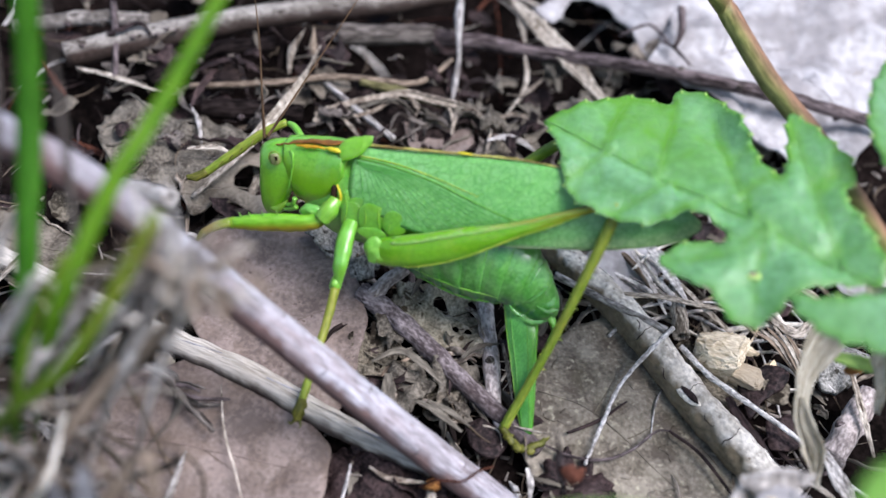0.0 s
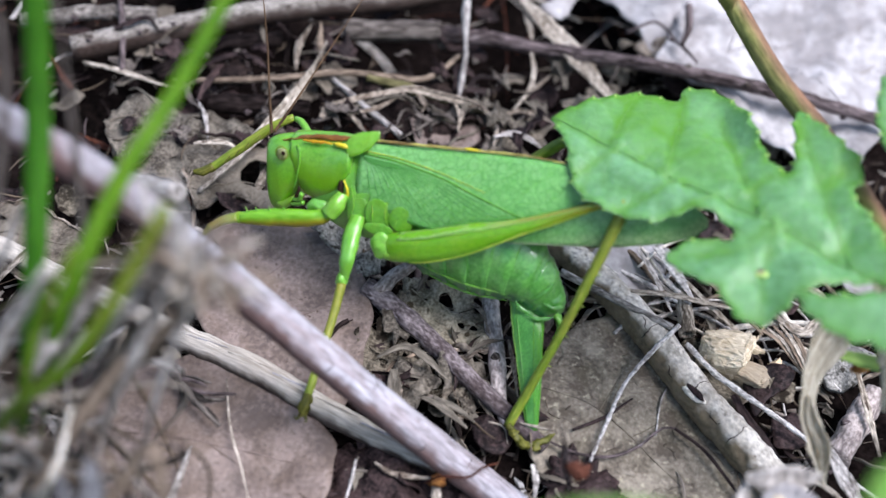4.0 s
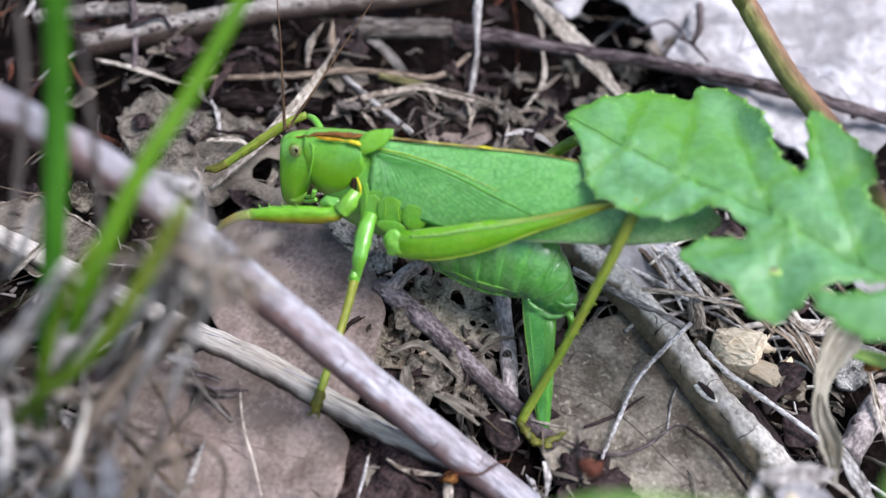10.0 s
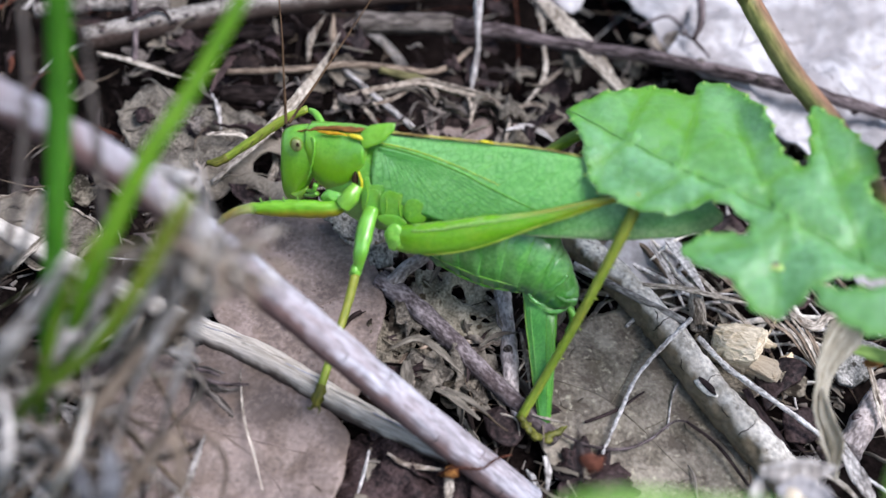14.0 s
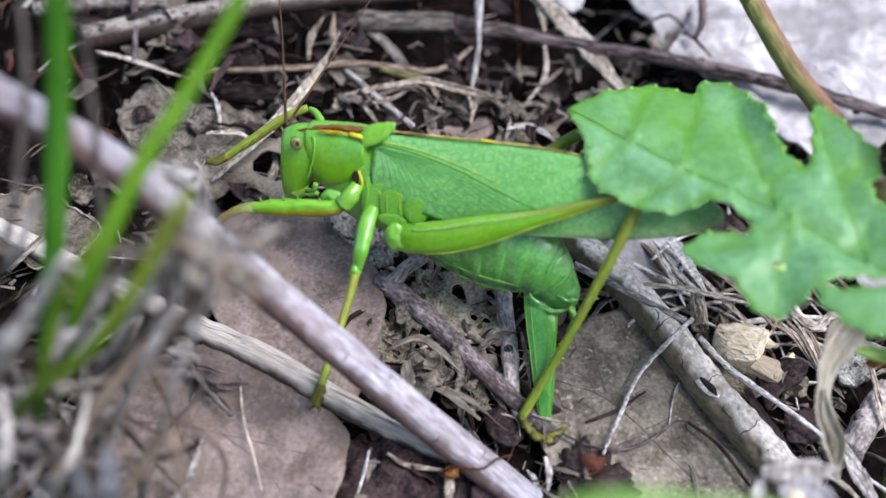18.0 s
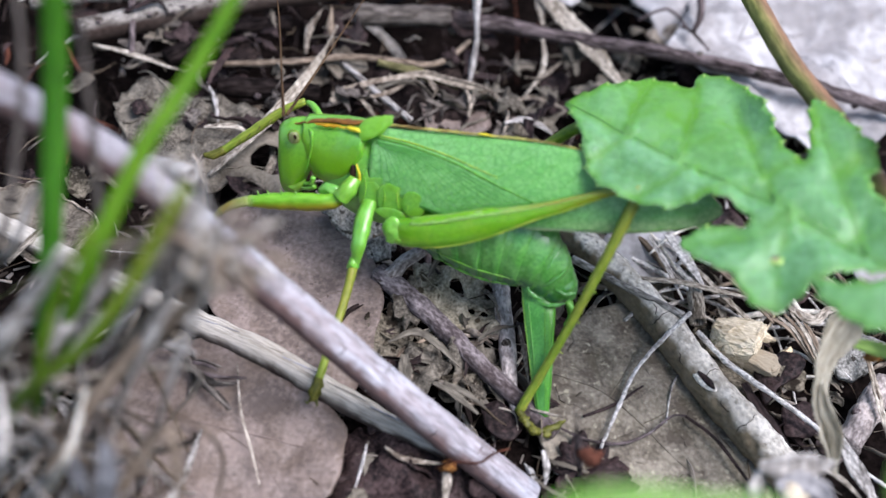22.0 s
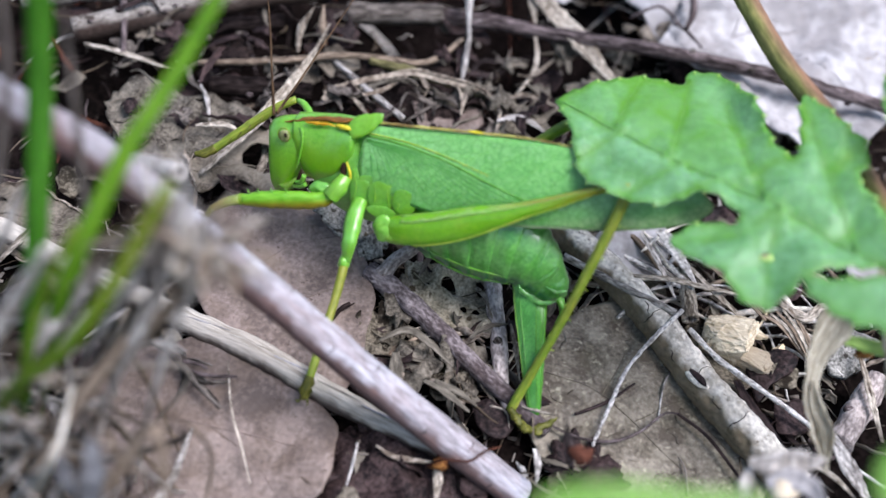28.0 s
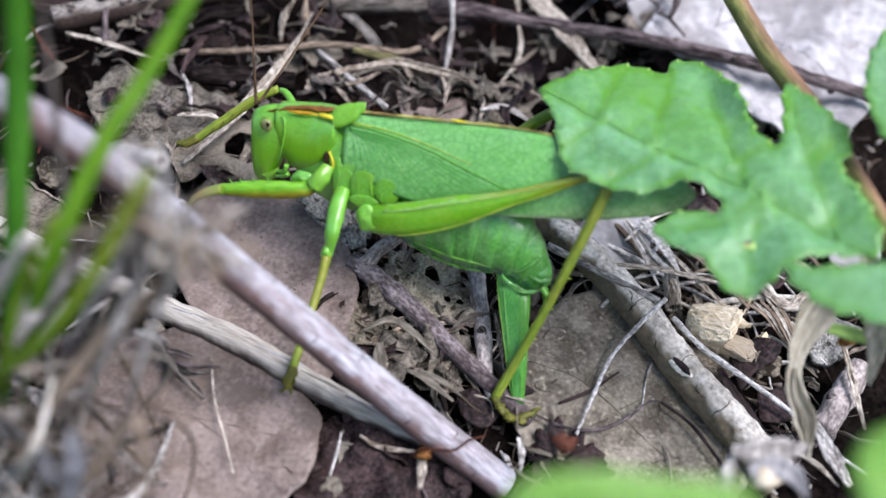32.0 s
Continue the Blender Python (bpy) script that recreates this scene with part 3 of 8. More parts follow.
def shape(name, geo, material, parent=None, smooth=True, tone=None):
    verts, faces, *rest = geo
    if parent is None:
        xs = [v[0] for v in verts]
        ys = [v[1] for v in verts]
        base = Vector(((min(xs) + max(xs)) / 2, (min(ys) + max(ys)) / 2, min(v[2] for v in verts)))
    else:
        base = BASE[parent]
    data = bpy.data.meshes.new(name)
    data.from_pydata([((v[0] - base.x) * MM, (v[1] - base.y) * MM, (v[2] - base.z) * MM) for v in verts], [], faces)
    data.materials.append(material)
    grain = np.array(rest[0] if rest else [(v[0], v[1], v[2]) for v in verts], np.float32) * MM
    data.attributes.new("grain", "FLOAT_VECTOR", "POINT").data.foreach_set("vector", grain.ravel())
    if tone is not None:
        amount = np.array([tone(v) for v in verts] if callable(tone) else tone, np.float32)
        data.attributes.new("tone", "FLOAT", "POINT").data.foreach_set("value", amount)
    if smooth:
        data.polygons.foreach_set("use_smooth", [True] * len(data.polygons))
    data.update()
    ob = new(name, data)
    BASE[ob] = base
    if parent is None:
        ob.location = base * MM
    else:
        ob.parent = parent
    return ob


def thing(name, geo, material, label, category, group="", smooth=True, tone=None):
    return tagged(shape(name, geo, material, None, smooth, tone), label, category, group)


def part(name, geo, material, parent, label="", smooth=True, tone=None):
    ob = shape(name, geo, material, parent, smooth, tone)
    return tagged(ob, label) if label else ob


def holder(name, base, label, category, group=""):
    ob = new(name)
    ob.empty_display_size = 0.005
    BASE[ob] = Vector(base)
    ob.location = BASE[ob] * MM
    return tagged(ob, label, category, group)


# ---- ground: one sheet, fine under the scene and coarse out to the horizon ----
PITS = [(-31.4, 27.9, 4.5, 9), (-24.5, 28.3, 4, 9), (-14.8, 32.0, 4, 8), (-6.9, 32.5, 5, 11), (-1.0, 31.8, 5, 11), (-3.1, 21.8, 3.2, 8), (-6.6, 21.9, 3, 8), (8.6, 34.0, 4.5, 10), (12.3, 19.5, 2.5, 6), (5.4, 21.9, 3, 7), (-20.7, 9.3, 2.5, 6), (-31.8, 5.7, 2.5, 5), (-10.2, 24.8, 3, 6), (2.6, 30.2, 4, 9), (44.5, -2.7, 3, 6), (36.4, -14.9, 2.2, 5), (34.6, -18.3, 2, 5), (-39.1, 32.9, 4, 7)]  # dark hollows between the litter: x, y, radius, depth


def bumps(x, y):
    v = Vector((x, y, 0))
    near = max(0.0, 1 - math.hypot(x, y) / 400)
    hollow = 4.2 * math.exp(-((x + 4) / 34) ** 2 - ((y - 34) / 17) ** 2)
    pits = sum(depth * math.exp(-((x - px) ** 2 + (y - py) ** 2) / (r * r)) for px, py, r, depth in PITS) if near > 0.7 else 0.0
    return -2.0 * hollow - pits - 1.4 * near + near * (1.6 * noise.noise(v / 14) + 0.9 * noise.noise(v / 5) + 0.45 * noise.noise(v / 1.8)) - 1.3


def ground_height(x, y):
    return slope(x, y) + bumps(x, y)


def make_ground():
    inner = list(np.arange(-110, 110.1, 1.0))
    outer = [120, 140, 170, 220, 300, 420, 600, 1000, 2000, 5000, 20000, 100000, 1000000]
    line = [-o for o in reversed(outer)] + inner + outer
    n = len(line)
    verts = [(x, y, ground_height(x, y)) for y in line for x in line]
    faces = [(j * n + i, j * n + i + 1, (j + 1) * n + i + 1, (j + 1) * n + i) for j in range(n - 1) for i in range(n - 1)]
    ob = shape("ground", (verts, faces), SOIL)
    tagged(ob, "dark crumbly forest soil on a gentle bank", "ground", kind="structure")


make_ground()

# ---- dead leaves lying on the soil ----
def lying(lift, wave=0.5, size=12.0, seed=0, crease=0.25):
    """The height of a limp leaf on the bank: lift above it, broad waves and small creases."""
    def height(x, y):
        z = slope(x, y) + lift + wave * noise.noise(Vector((x / size, y / size, seed * 5.7)))
        return z + crease * wave * (noise.noise(Vector((x / 2.2, y / 2.2, seed))) + 0.45 * noise.noise(Vector((x / 0.95, y / 0.95, seed))))
    return height


def dead_leaf(outline, height, material, label, ribs=(), holes=(), step=0.8, thick=0.28, edge=0.35, edge_size=1.5, seed=0, vein=None):
    leaf = thing("dead_leaf", blade(outline, height, step, thick, holes, edge, edge_size, seed), material, label, "dead leaf", "dead leaves")
    if material in (LEAF_LACE, LEAF_TAN, LEAF_TAN_LIT):
        loop = ragged_loop(outline, 90, edge, edge_size, seed)
        rng = random.Random(seed)
        for start in (rng.randrange(90), rng.randrange(90)):
            pts = [loop[(start + i) % 89] for i in range(0, rng.choice((20, 28, 36)), 2)]
            part("curled_edge", ribbon([(q[0], q[1], height(q[0], q[1]) + 0.1 + 0.25 * noise.noise(Vector((q[0], q[1], 4)))) for q in pts], [0.15, 0.6, 0.8, 0.5, 0.15], (0.2, 0.6, 0.8), 36, 0.12, 1.5, 0.6, 0.3, seed), LEAF_RIM, leaf, "paler curled edge")
    for k, (line, r) in enumerate(ribs):
        path = [(q[0], q[1], height(q[0], q[1]) + 0.02) for q in spline([p[:2] for p in line], 12)]
        part("midrib" if k == 0 else "side_vein", tube(path, [r * 0.7, r * 0.5, r * 0.25], 6, 16), vein or material, leaf)
    return leaf


dead_leaf([(-24.7, 1.3, 1.9), (-20.2, 3.3, 1.8), (-14.4, 3.1, 1.1), (-9.1, -0.7, -0.1), (-6.4, -7.1, -1.5), (-6.7, -12.1, -2.3), (-9.2, -19.6, -3.3), (-15.2, -20.0, -2.7), (-20.8, -15.3, -1.3), (-25.8, -7.4, 0.6)], lying(1.2, 0.6, 9, 1, 0.4),
          LEAF_MAUVE, "flat mauve-brown dead leaf lying under the insect", [([(-24.2, 0.2, 1.7), (-16.0, -9.4, -0.8), (-9.0, -17.6, -3.0)], 0.16), ([(-19.4, -5.4, 0.2), (-15.3, -2.0, 0.3), (-10.4, -0.8, 0.0)], 0.09), ([(-15.4, -10.0, -1.0), (-11.3, -7.6, -1.0), (-7.3, -7.9, -1.5)], 0.09)], seed=1)
dead_leaf([(-35.2, -20.2, -0.6), (-32.1, -16.8, -0.3), (-26.5, -15.7, -0.7), (-22.7, -14.4, -1.0), (-16.5, -18.2, -2.3), (-9.8, -22.8, -3.8), (-9.6, -26.4, -4.4), (-10.9, -30.9, -5.0), (-16.2, -35.3, -5.2), (-27.9, -37.1, -4.2), (-33.6, -29.2, -2.3)], lying(1.5, 0.7, 10, 2, 0.4),
          LEAF_MAUVE, "broad pinkish-brown dead leaf, smooth and flat", [([(-32.7, -23.8, -1.4), (-22.7, -24.3, -2.6), (-10.3, -26.4, -4.4)], 0.16), ([(-27.1, -24.0, -2.1), (-23.7, -20.6, -1.9), (-18.9, -17.7, -1.9)], 0.09), ([(-21.6, -24.5, -2.8), (-17.4, -27.5, -3.8), (-14.3, -31.9, -4.8)], 0.09), ([(-29.3, -23.9, -1.8), (-24.9, -28.6, -3.1), (-20.6, -33.4, -4.4)], 0.09)], seed=2)
mud_leaf = dead_leaf([(11.3, -12.7, -4.4), (16.0, -7.7, -4.1), (21.9, -5.8, -4.4), (27.5, -11.4, -6.0), (32.4, -20.4, -8.0), (33.7, -27.2, -9.3), (26.0, -31.7, -9.3), (16.5, -30.6, -8.0), (9.9, -22.0, -5.8)], lying(0.4, 0.8, 11, 3, 0.35),
          LEAF_MUD, "mud-coated grey-brown dead leaf flat on the soil", [([(11.9, -15.5), (18.4, -18.4), (27.4, -27.4)], 0.14), ([(17.6, -18.0), (20.2, -13.5), (22.0, -8.4)], 0.08), ([(21.0, -20.4), (26.0, -17.6), (29.8, -16.9)], 0.08)], seed=3, thick=0.5)
for x, y, size, k in ((15.5, -12.0, 2.2, 1), (22.5, -12.5, 2.8, 2), (26.5, -20.5, 2.5, 3), (18.5, -23.5, 2.6, 4), (24.0, -27.0, 2.2, 5), (14.0, -18.5, 1.8, 6)):
    crust = [(x + size * math.cos(b) * (0.8 + 0.3 * math.sin(b * 3 + k)), y + size * 0.75 * math.sin(b) * (0.8 + 0.3 * math.cos(b * 2 + k))) for b in (0.3, 1.1, 2.0, 2.9, 3.8, 4.7, 5.6)]
    part("mud_crust", blade(crust, lying(0.5, 0.8, 11, 3, 0.35), 0.45, 0.22, (), 0.9, 0.8, k), LEAF_MUD, mud_leaf, "thin cracked crust of dried mud")
dead_leaf([(28.5, 30.6, 1.1), (32.3, 37.0, 1.7), (34.7, 43.8, 2.6), (44.6, 55.5, 3.5), (57.8, 58.6, 2.6), (66.3, 48.0, -0.1), (64.4, 30.7, -2.9), (49.2, 13.6, -0.9), (45.8, 14.3, -0.4), (42.5, 17.5, 0.5), (39.6, 21.6, 1.5), (36.2, 25.4, 2.5), (32.5, 27.6, 3.3), (28.3, 29.6, 4.1)], lying(3.2, 2.3, 8, 4, 0.4),
          LEAF_WHITE, "large bleached white dead leaf, curled and wrinkled", [([(33.7, 30.0, 0.4), (45.4, 36.5, 0.2), (60.2, 39.5, -0.9)], 0.22), ([(38.6, 32.8, 0.3), (42.2, 40.4, 1.2), (49.5, 50.3, 2.1)], 0.14), ([(47.0, 36.7, 0.1), (51.5, 43.8, 0.8), (59.7, 51.7, 1.2)], 0.14), ([(44.5, 35.9, 0.2), (48.2, 30.8, -1.1), (52.5, 25.4, -2.5)], 0.14)], seed=4, edge=0.6)
dead_leaf([(14.6, 40.5, 4.3), (20.0, 46.2, 4.7), (24.3, 50.2, 4.9), (33.5, 52.7, 4.3), (38.2, 43.1, 2.1), (34.2, 36.7, 1.5), (32.3, 33.7, 1.2), (28.7, 35.3, 1.8), (27.1, 39.0, 2.6), (23.6, 42.3, 3.6), (20.6, 43.5, 4.1), (17.1, 38.2, 3.6)], lying(2.0, 1.8, 6, 5, 0.4),
          LEAF_WHITE, "bleached pale grey dead leaf with a torn edge", [([(20.7, 45.2, 4.4), (27.6, 43.4, 3.3), (32.2, 35.9, 1.6)], 0.16)], seed=5, edge=0.6)
dead_leaf([(-10.4, -24.6, -4.0), (-7.7, -22.3, -3.9), (-3.7, -23.6, -4.6), (0.9, -25.7, -5.5), (5.3, -29.6, -6.6), (-0.2, -33.3, -6.6), (-11.1, -32.3, -5.3)], lying(0.4, 3.0, 4.5, 6, 0.6),
          LEAF_BROWN, "dark purple-brown rotting dead leaf", [([(-7.3, -24.1, -4.3), (-7.6, -26.3, -4.6), (-8.3, -28.7, -5.0)], 0.2)], seed=6, edge=0.6, vein=STRAW)
dead_leaf([(-3.1, -3.2, -1.2), (0.4, -2.9, -1.5), (4.8, -3.2, -2.1), (6.6, -7.5, -3.0), (6.1, -11.7, -3.7), (3.4, -12.3, -3.5), (0.4, -10.1, -2.8), (-2.4, -6.8, -1.9)], lying(0.8, 1.8, 5, 7, 0.8), LEAF_TAN_LIT, "decayed tan dead leaf eaten into lace",
          [([(-2.1, -4.6, -1.5), (1.0, -7.9, -2.5), (4.6, -11.2, -3.4)], 0.16)], [(*(5.3, -5.4, -2.5)[:2], 0.6, 1.4), (*(2.8, -11.0, -3.2)[:2], 0.9, 0.5), (*(1.7, -5.8, -2.2)[:2], 0.85, 0.7), (*(3.3, -7.9, -2.7)[:2], 0.4, 0.6), (*(4.6, -8.5, -2.9)[:2], 0.55, 0.6), (*(4.2, -3.6, -2.1)[:2], 0.7, 1.2), (*(1.0, -10.8, -2.9)[:2], 0.4, 0.7), (*(-0.6, -5.9, -1.9)[:2], 0.3, 0.8)], 0.55, 0.2, 0.7, 1.0, 7)
dead_leaf([(-8.1, -10.1, -1.8), (-5.1, -9.2, -2.0), (-1.5, -11.0, -2.7), (2.8, -13.4, -3.6), (4.5, -16.6, -4.3), (2.1, -18.7, -4.4), (-0.8, -17.0, -3.8), (-3.2, -15.2, -3.2), (-5.5, -18.0, -3.5), (-7.4, -14.2, -2.6)], lying(0.5, 2.2, 4, 8, 0.8), LEAF_TAN, "crumpled decayed tan dead leaf scrap with holes",
          [([(-7.2, -11.4, -2.2), (-2.6, -13.8, -3.1), (2.1, -16.8, -4.1)], 0.16)], [(*(-3.0, -12.1, -2.7)[:2], 0.5, 0.8), (*(-0.8, -14.7, -3.4)[:2], 0.6, 0.7), (*(0.9, -16.9, -4.0)[:2], 0.5, 0.6), (*(-5.0, -13.3, -2.7)[:2], 0.5, 1.0)], 0.5, 0.2, 0.8, 0.9, 8)
dead_leaf([(-13.5, 22.0, 4.2), (-9.5, 24.9, 4.3), (-4.6, 26.9, 4.1), (0.4, 27.0, 3.5), (5.4, 25.2, 2.7), (8.5, 21.8, 1.8), (4.6, 19.0, 1.7), (-1.7, 17.5, 2.1), (-7.2, 18.2, 2.9), (-12.0, 19.4, 3.6)], lying(1.0, 2.8, 5, 9, 0.8), LEAF_SHADED, "crinkled brown dead leaf with rolled pale edges",
          [([(-12.8, 21.6, 4.1), (-4.6, 25.4, 3.8), (8.2, 21.8, 1.8)], 0.3), ([(-10.0, 21.2, 3.7), (-5.9, 23.9, 3.7), (-3.1, 25.8, 3.7)], 0.22)], [(*(-3.1, 23.2, 3.3)[:2], 1.6, 0.7), (*(3.2, 21.6, 2.3)[:2], 1.3, 0.9), (*(-8.6, 20.3, 3.4)[:2], 0.9, 0.7)], 0.7, 0.25, 0.9, 1.2, 9)
dead_leaf([(-2.7, 19.6, 2.6), (0.4, 21.8, 2.7), (4.6, 21.3, 2.1), (6.0, 17.8, 1.4), (2.5, 15.2, 1.3), (-1.6, 15.5, 1.8)], lying(1.0, 1.6, 6, 10), LEAF_MAUVE, "small rosy tan dead leaf scrap", [([(-1.7, 17.5, 2.1), (1.8, 19.5, 2.1), (5.3, 19.6, 1.7)], 0.14)], seed=10)
dead_leaf([(-38.5, 15.5, 5.9), (-35.2, 20.4, 6.3), (-30.3, 18.7, 5.5), (-23.5, 18.1, 4.7), (-21.1, 14.4, 3.8), (-25.3, 9.7, 3.4), (-29.6, 8.4, 3.7), (-35.6, 9.4, 4.5)], lying(1.2, 1.4, 4, 13, 0.8), LEAF_DUN, "pale sandy decayed dead leaf", [([(-37.0, 12.7, 5.2), (-30.4, 14.3, 4.8), (-22.6, 15.6, 4.1)], 0.18)],
          [(*(-35.6, 16.1, 5.7)[:2], 0.9, 0.5), (*(-27.7, 16.8, 4.9)[:2], 0.8, 0.4), (*(-30.1, 11.7, 4.3)[:2], 0.5, 0.6)], 0.7, 0.25, 0.7, 1.2, 13)
dead_leaf([(-28.5, 9.4, 3.7), (-24.3, 12.8, 3.8), (-19.2, 14.6, 3.6), (-16.9, 10.6, 2.7), (-17.1, 4.8, 1.7), (-23.0, 6.2, 2.6), (-26.6, 4.6, 2.7)], lying(1.0, 0.9, 7, 14, 0.8), LEAF_LACE, "pale grey decayed dead leaf with a dark hole", [([(-27.2, 7.0, 3.2), (-22.5, 8.3, 2.9), (-17.3, 8.0, 2.3)], 0.16)],
          [(-19.9, 9.6, 2.4, 0.95)], 0.6, 0.25, 0.6, 1.2, 14)
dead_leaf([(-50.9, 1.4, 4.8), (-45.6, 2.7, 4.5), (-39.8, 1.0, 3.5), (-37.3, -2.6, 2.7), (-40.9, -5.9, 2.5), (-46.9, -5.7, 3.2), (-50.4, -3.1, 4.0)], lying(1.0, 0.9, 7, 15, 0.8), LEAF_LACE, "pale sandy dead leaf scrap", [([(-49.6, -1.5, 4.2), (-43.5, -1.7, 3.5), (-38.0, -2.3, 2.8)], 0.16)], [(*(-47.0, 0.7, 4.3)[:2], 0.6, 0.8)], seed=15, edge=0.6)
dead_leaf([(19.5, 4.4, -2.4), (24.4, 6.5, -2.6), (27.5, 3.5, -3.4), (26.2, -1.3, -4.1), (21.5, -3.2, -3.9), (17.8, -0.5, -3.0)], lying(1.2, 1.0, 5, 16, 0.5), LEAF_WHITE, "flaky pale grey dead leaf scrap", seed=16, edge=0.7)
dead_leaf([(26.5, -10.1, -5.6), (29.9, -8.4, -5.7), (33.9, -10.9, -6.6), (35.9, -14.2, -7.4), (32.4, -16.5, -7.4), (28.4, -14.1, -6.5)], lying(0.9, 0.8, 6, 17, 0.8), LEAF_TAN, "greyish tan dead leaf beside a wood chip", seed=17, edge=0.5)
dead_leaf([(42.4, -10.2, -7.4), (46.5, -8.8, -7.6), (48.8, -10.4, -8.1), (46.2, -13.4, -8.4), (42.4, -14.7, -8.2)], lying(2.6, 1.0, 4, 18, 0.6), LEAF_ASH, "pale grey bark-like dead leaf flake", seed=18, thick=0.6, edge=0.4)
dead_leaf([(33.4, -14.4, -7.1), (34.6, -12.6, -6.9), (38.2, -12.0, -7.2), (38.8, -14.0, -7.6), (35.9, -15.9, -7.7), (34.1, -17.7, -7.8)], lying(1.6, 1.4, 5, 19, 0.3), LEAF_BROWN, "curled blackish-brown dead leaf", seed=19)
dead_leaf([(35.9, -17.9, -8.0), (39.2, -16.7, -8.1), (39.9, -19.6, -8.7), (37.7, -21.3, -8.8), (35.7, -20.8, -8.5)], lying(1.0, 0.9, 5, 20, 0.3), LEAF_BROWN, "reddish-brown dead leaf scrap", seed=20)
dead_leaf([(48.3, 2.3, -5.9), (52.7, 3.5, -6.2), (53.1, -0.4, -6.9), (49.3, -2.3, -6.8), (47.0, -0.6, -6.3)], lying(2.5, 0.7, 5, 21, 0.3), LEAF_WHITE, "white papery dead leaf flake", seed=21)
dead_leaf([(3.9, -19.9, -4.8), (6.2, -19.4, -5.0), (8.2, -21.2, -5.5), (7.5, -23.4, -5.8), (5.0, -23.0, -5.4)], lying(1.0, 0.9, 4, 22, 0.4), LEAF_BROWN, "small rolled brown dead leaf with a pale rim", [([(5.9, -20.1, -5.1), (7.5, -20.6, -5.3), (7.8, -22.5, -5.7)], 0.2)], seed=22, vein=STRAW)
dead_leaf([(11.6, -24.1, -6.4), (14.8, -23.2, -6.6), (18.2, -25.2, -7.3), (19.0, -28.1, -7.9), (14.4, -29.0, -7.5), (10.8, -27.4, -6.9)], lying(1.0, 1.6, 4, 23, 0.8), LEAF_BROWN, "dark red-brown dead leaf crumbling on the mud", seed=23, edge=2.0, edge_size=1.0)
dead_leaf([(-13.8, 3.1, 1.0), (-9.3, 4.4, 0.8), (-5.4, 2.0, -0.1), (-5.9, -1.9, -0.7), (-10.4, -0.8, 0.0)], lying(1.2, 1.6, 3, 25, 0.8), LEAF_DUN, "crumpled grey dead leaf scrap", seed=25, edge=0.8, edge_size=0.9)

dead_leaf([(-13.3, 1.6, 2.2), (-10.5, 2.4, 2.1), (-7.4, 1.4, 1.6), (-5.3, -0.2, 1.0), (-5.6, -2.5, 0.7), (-7.6, -3.9, 0.7), (-8.7, -2.1, 1.1), (-10.8, -1.1, 1.5), (-12.2, 0.0, 1.8)], lying(2.0, 2.6, 2.4, 31, 0.8), LEAF_ASH, "crumpled ash-grey dead leaf scrap under the insect", seed=31, step=0.45, edge=0.9, edge_size=0.8)
dead_leaf([(-5.2, -6.8, -0.1), (-2.4, -5.1, -0.1), (-0.9, -7.1, -0.6), (-1.5, -10.4, -1.1), (-3.5, -11.6, -1.1), (-5.1, -9.6, -0.6)], lying(1.0, 2.2, 2.6, 33, 0.8), LEAF_DUN, "crumpled brown dead leaf scrap in the litter", seed=33, step=0.45, edge=0.9, edge_size=0.8)
dead_leaf([(-5.0, -15.1, -1.5), (-2.9, -12.9, -1.4), (-0.5, -13.4, -1.7), (0.4, -16.0, -2.3), (-1.4, -18.1, -2.4), (-4.0, -17.6, -2.1)], lying(0.6, 2.4, 2.4, 35, 0.8), LEAF_DUN, "curled grey dead leaf scrap beside a stick", seed=35, step=0.45, edge=1.0, edge_size=0.8)
dead_leaf([(1.0, -13.3, -1.9), (4.0, -12.0, -2.0), (6.3, -14.2, -2.6), (5.6, -17.5, -3.1), (3.3, -18.4, -3.0), (1.2, -15.9, -2.3)], lying(0.8, 2.2, 2.6, 37, 0.8), LEAF_DUN, "torn brown dead leaf scrap beside a twig", [], [(*(4.0, -14.3, -3.9)[:2], 0.9, 0.7)], seed=37, step=0.45, edge=1.0, edge_size=0.8)

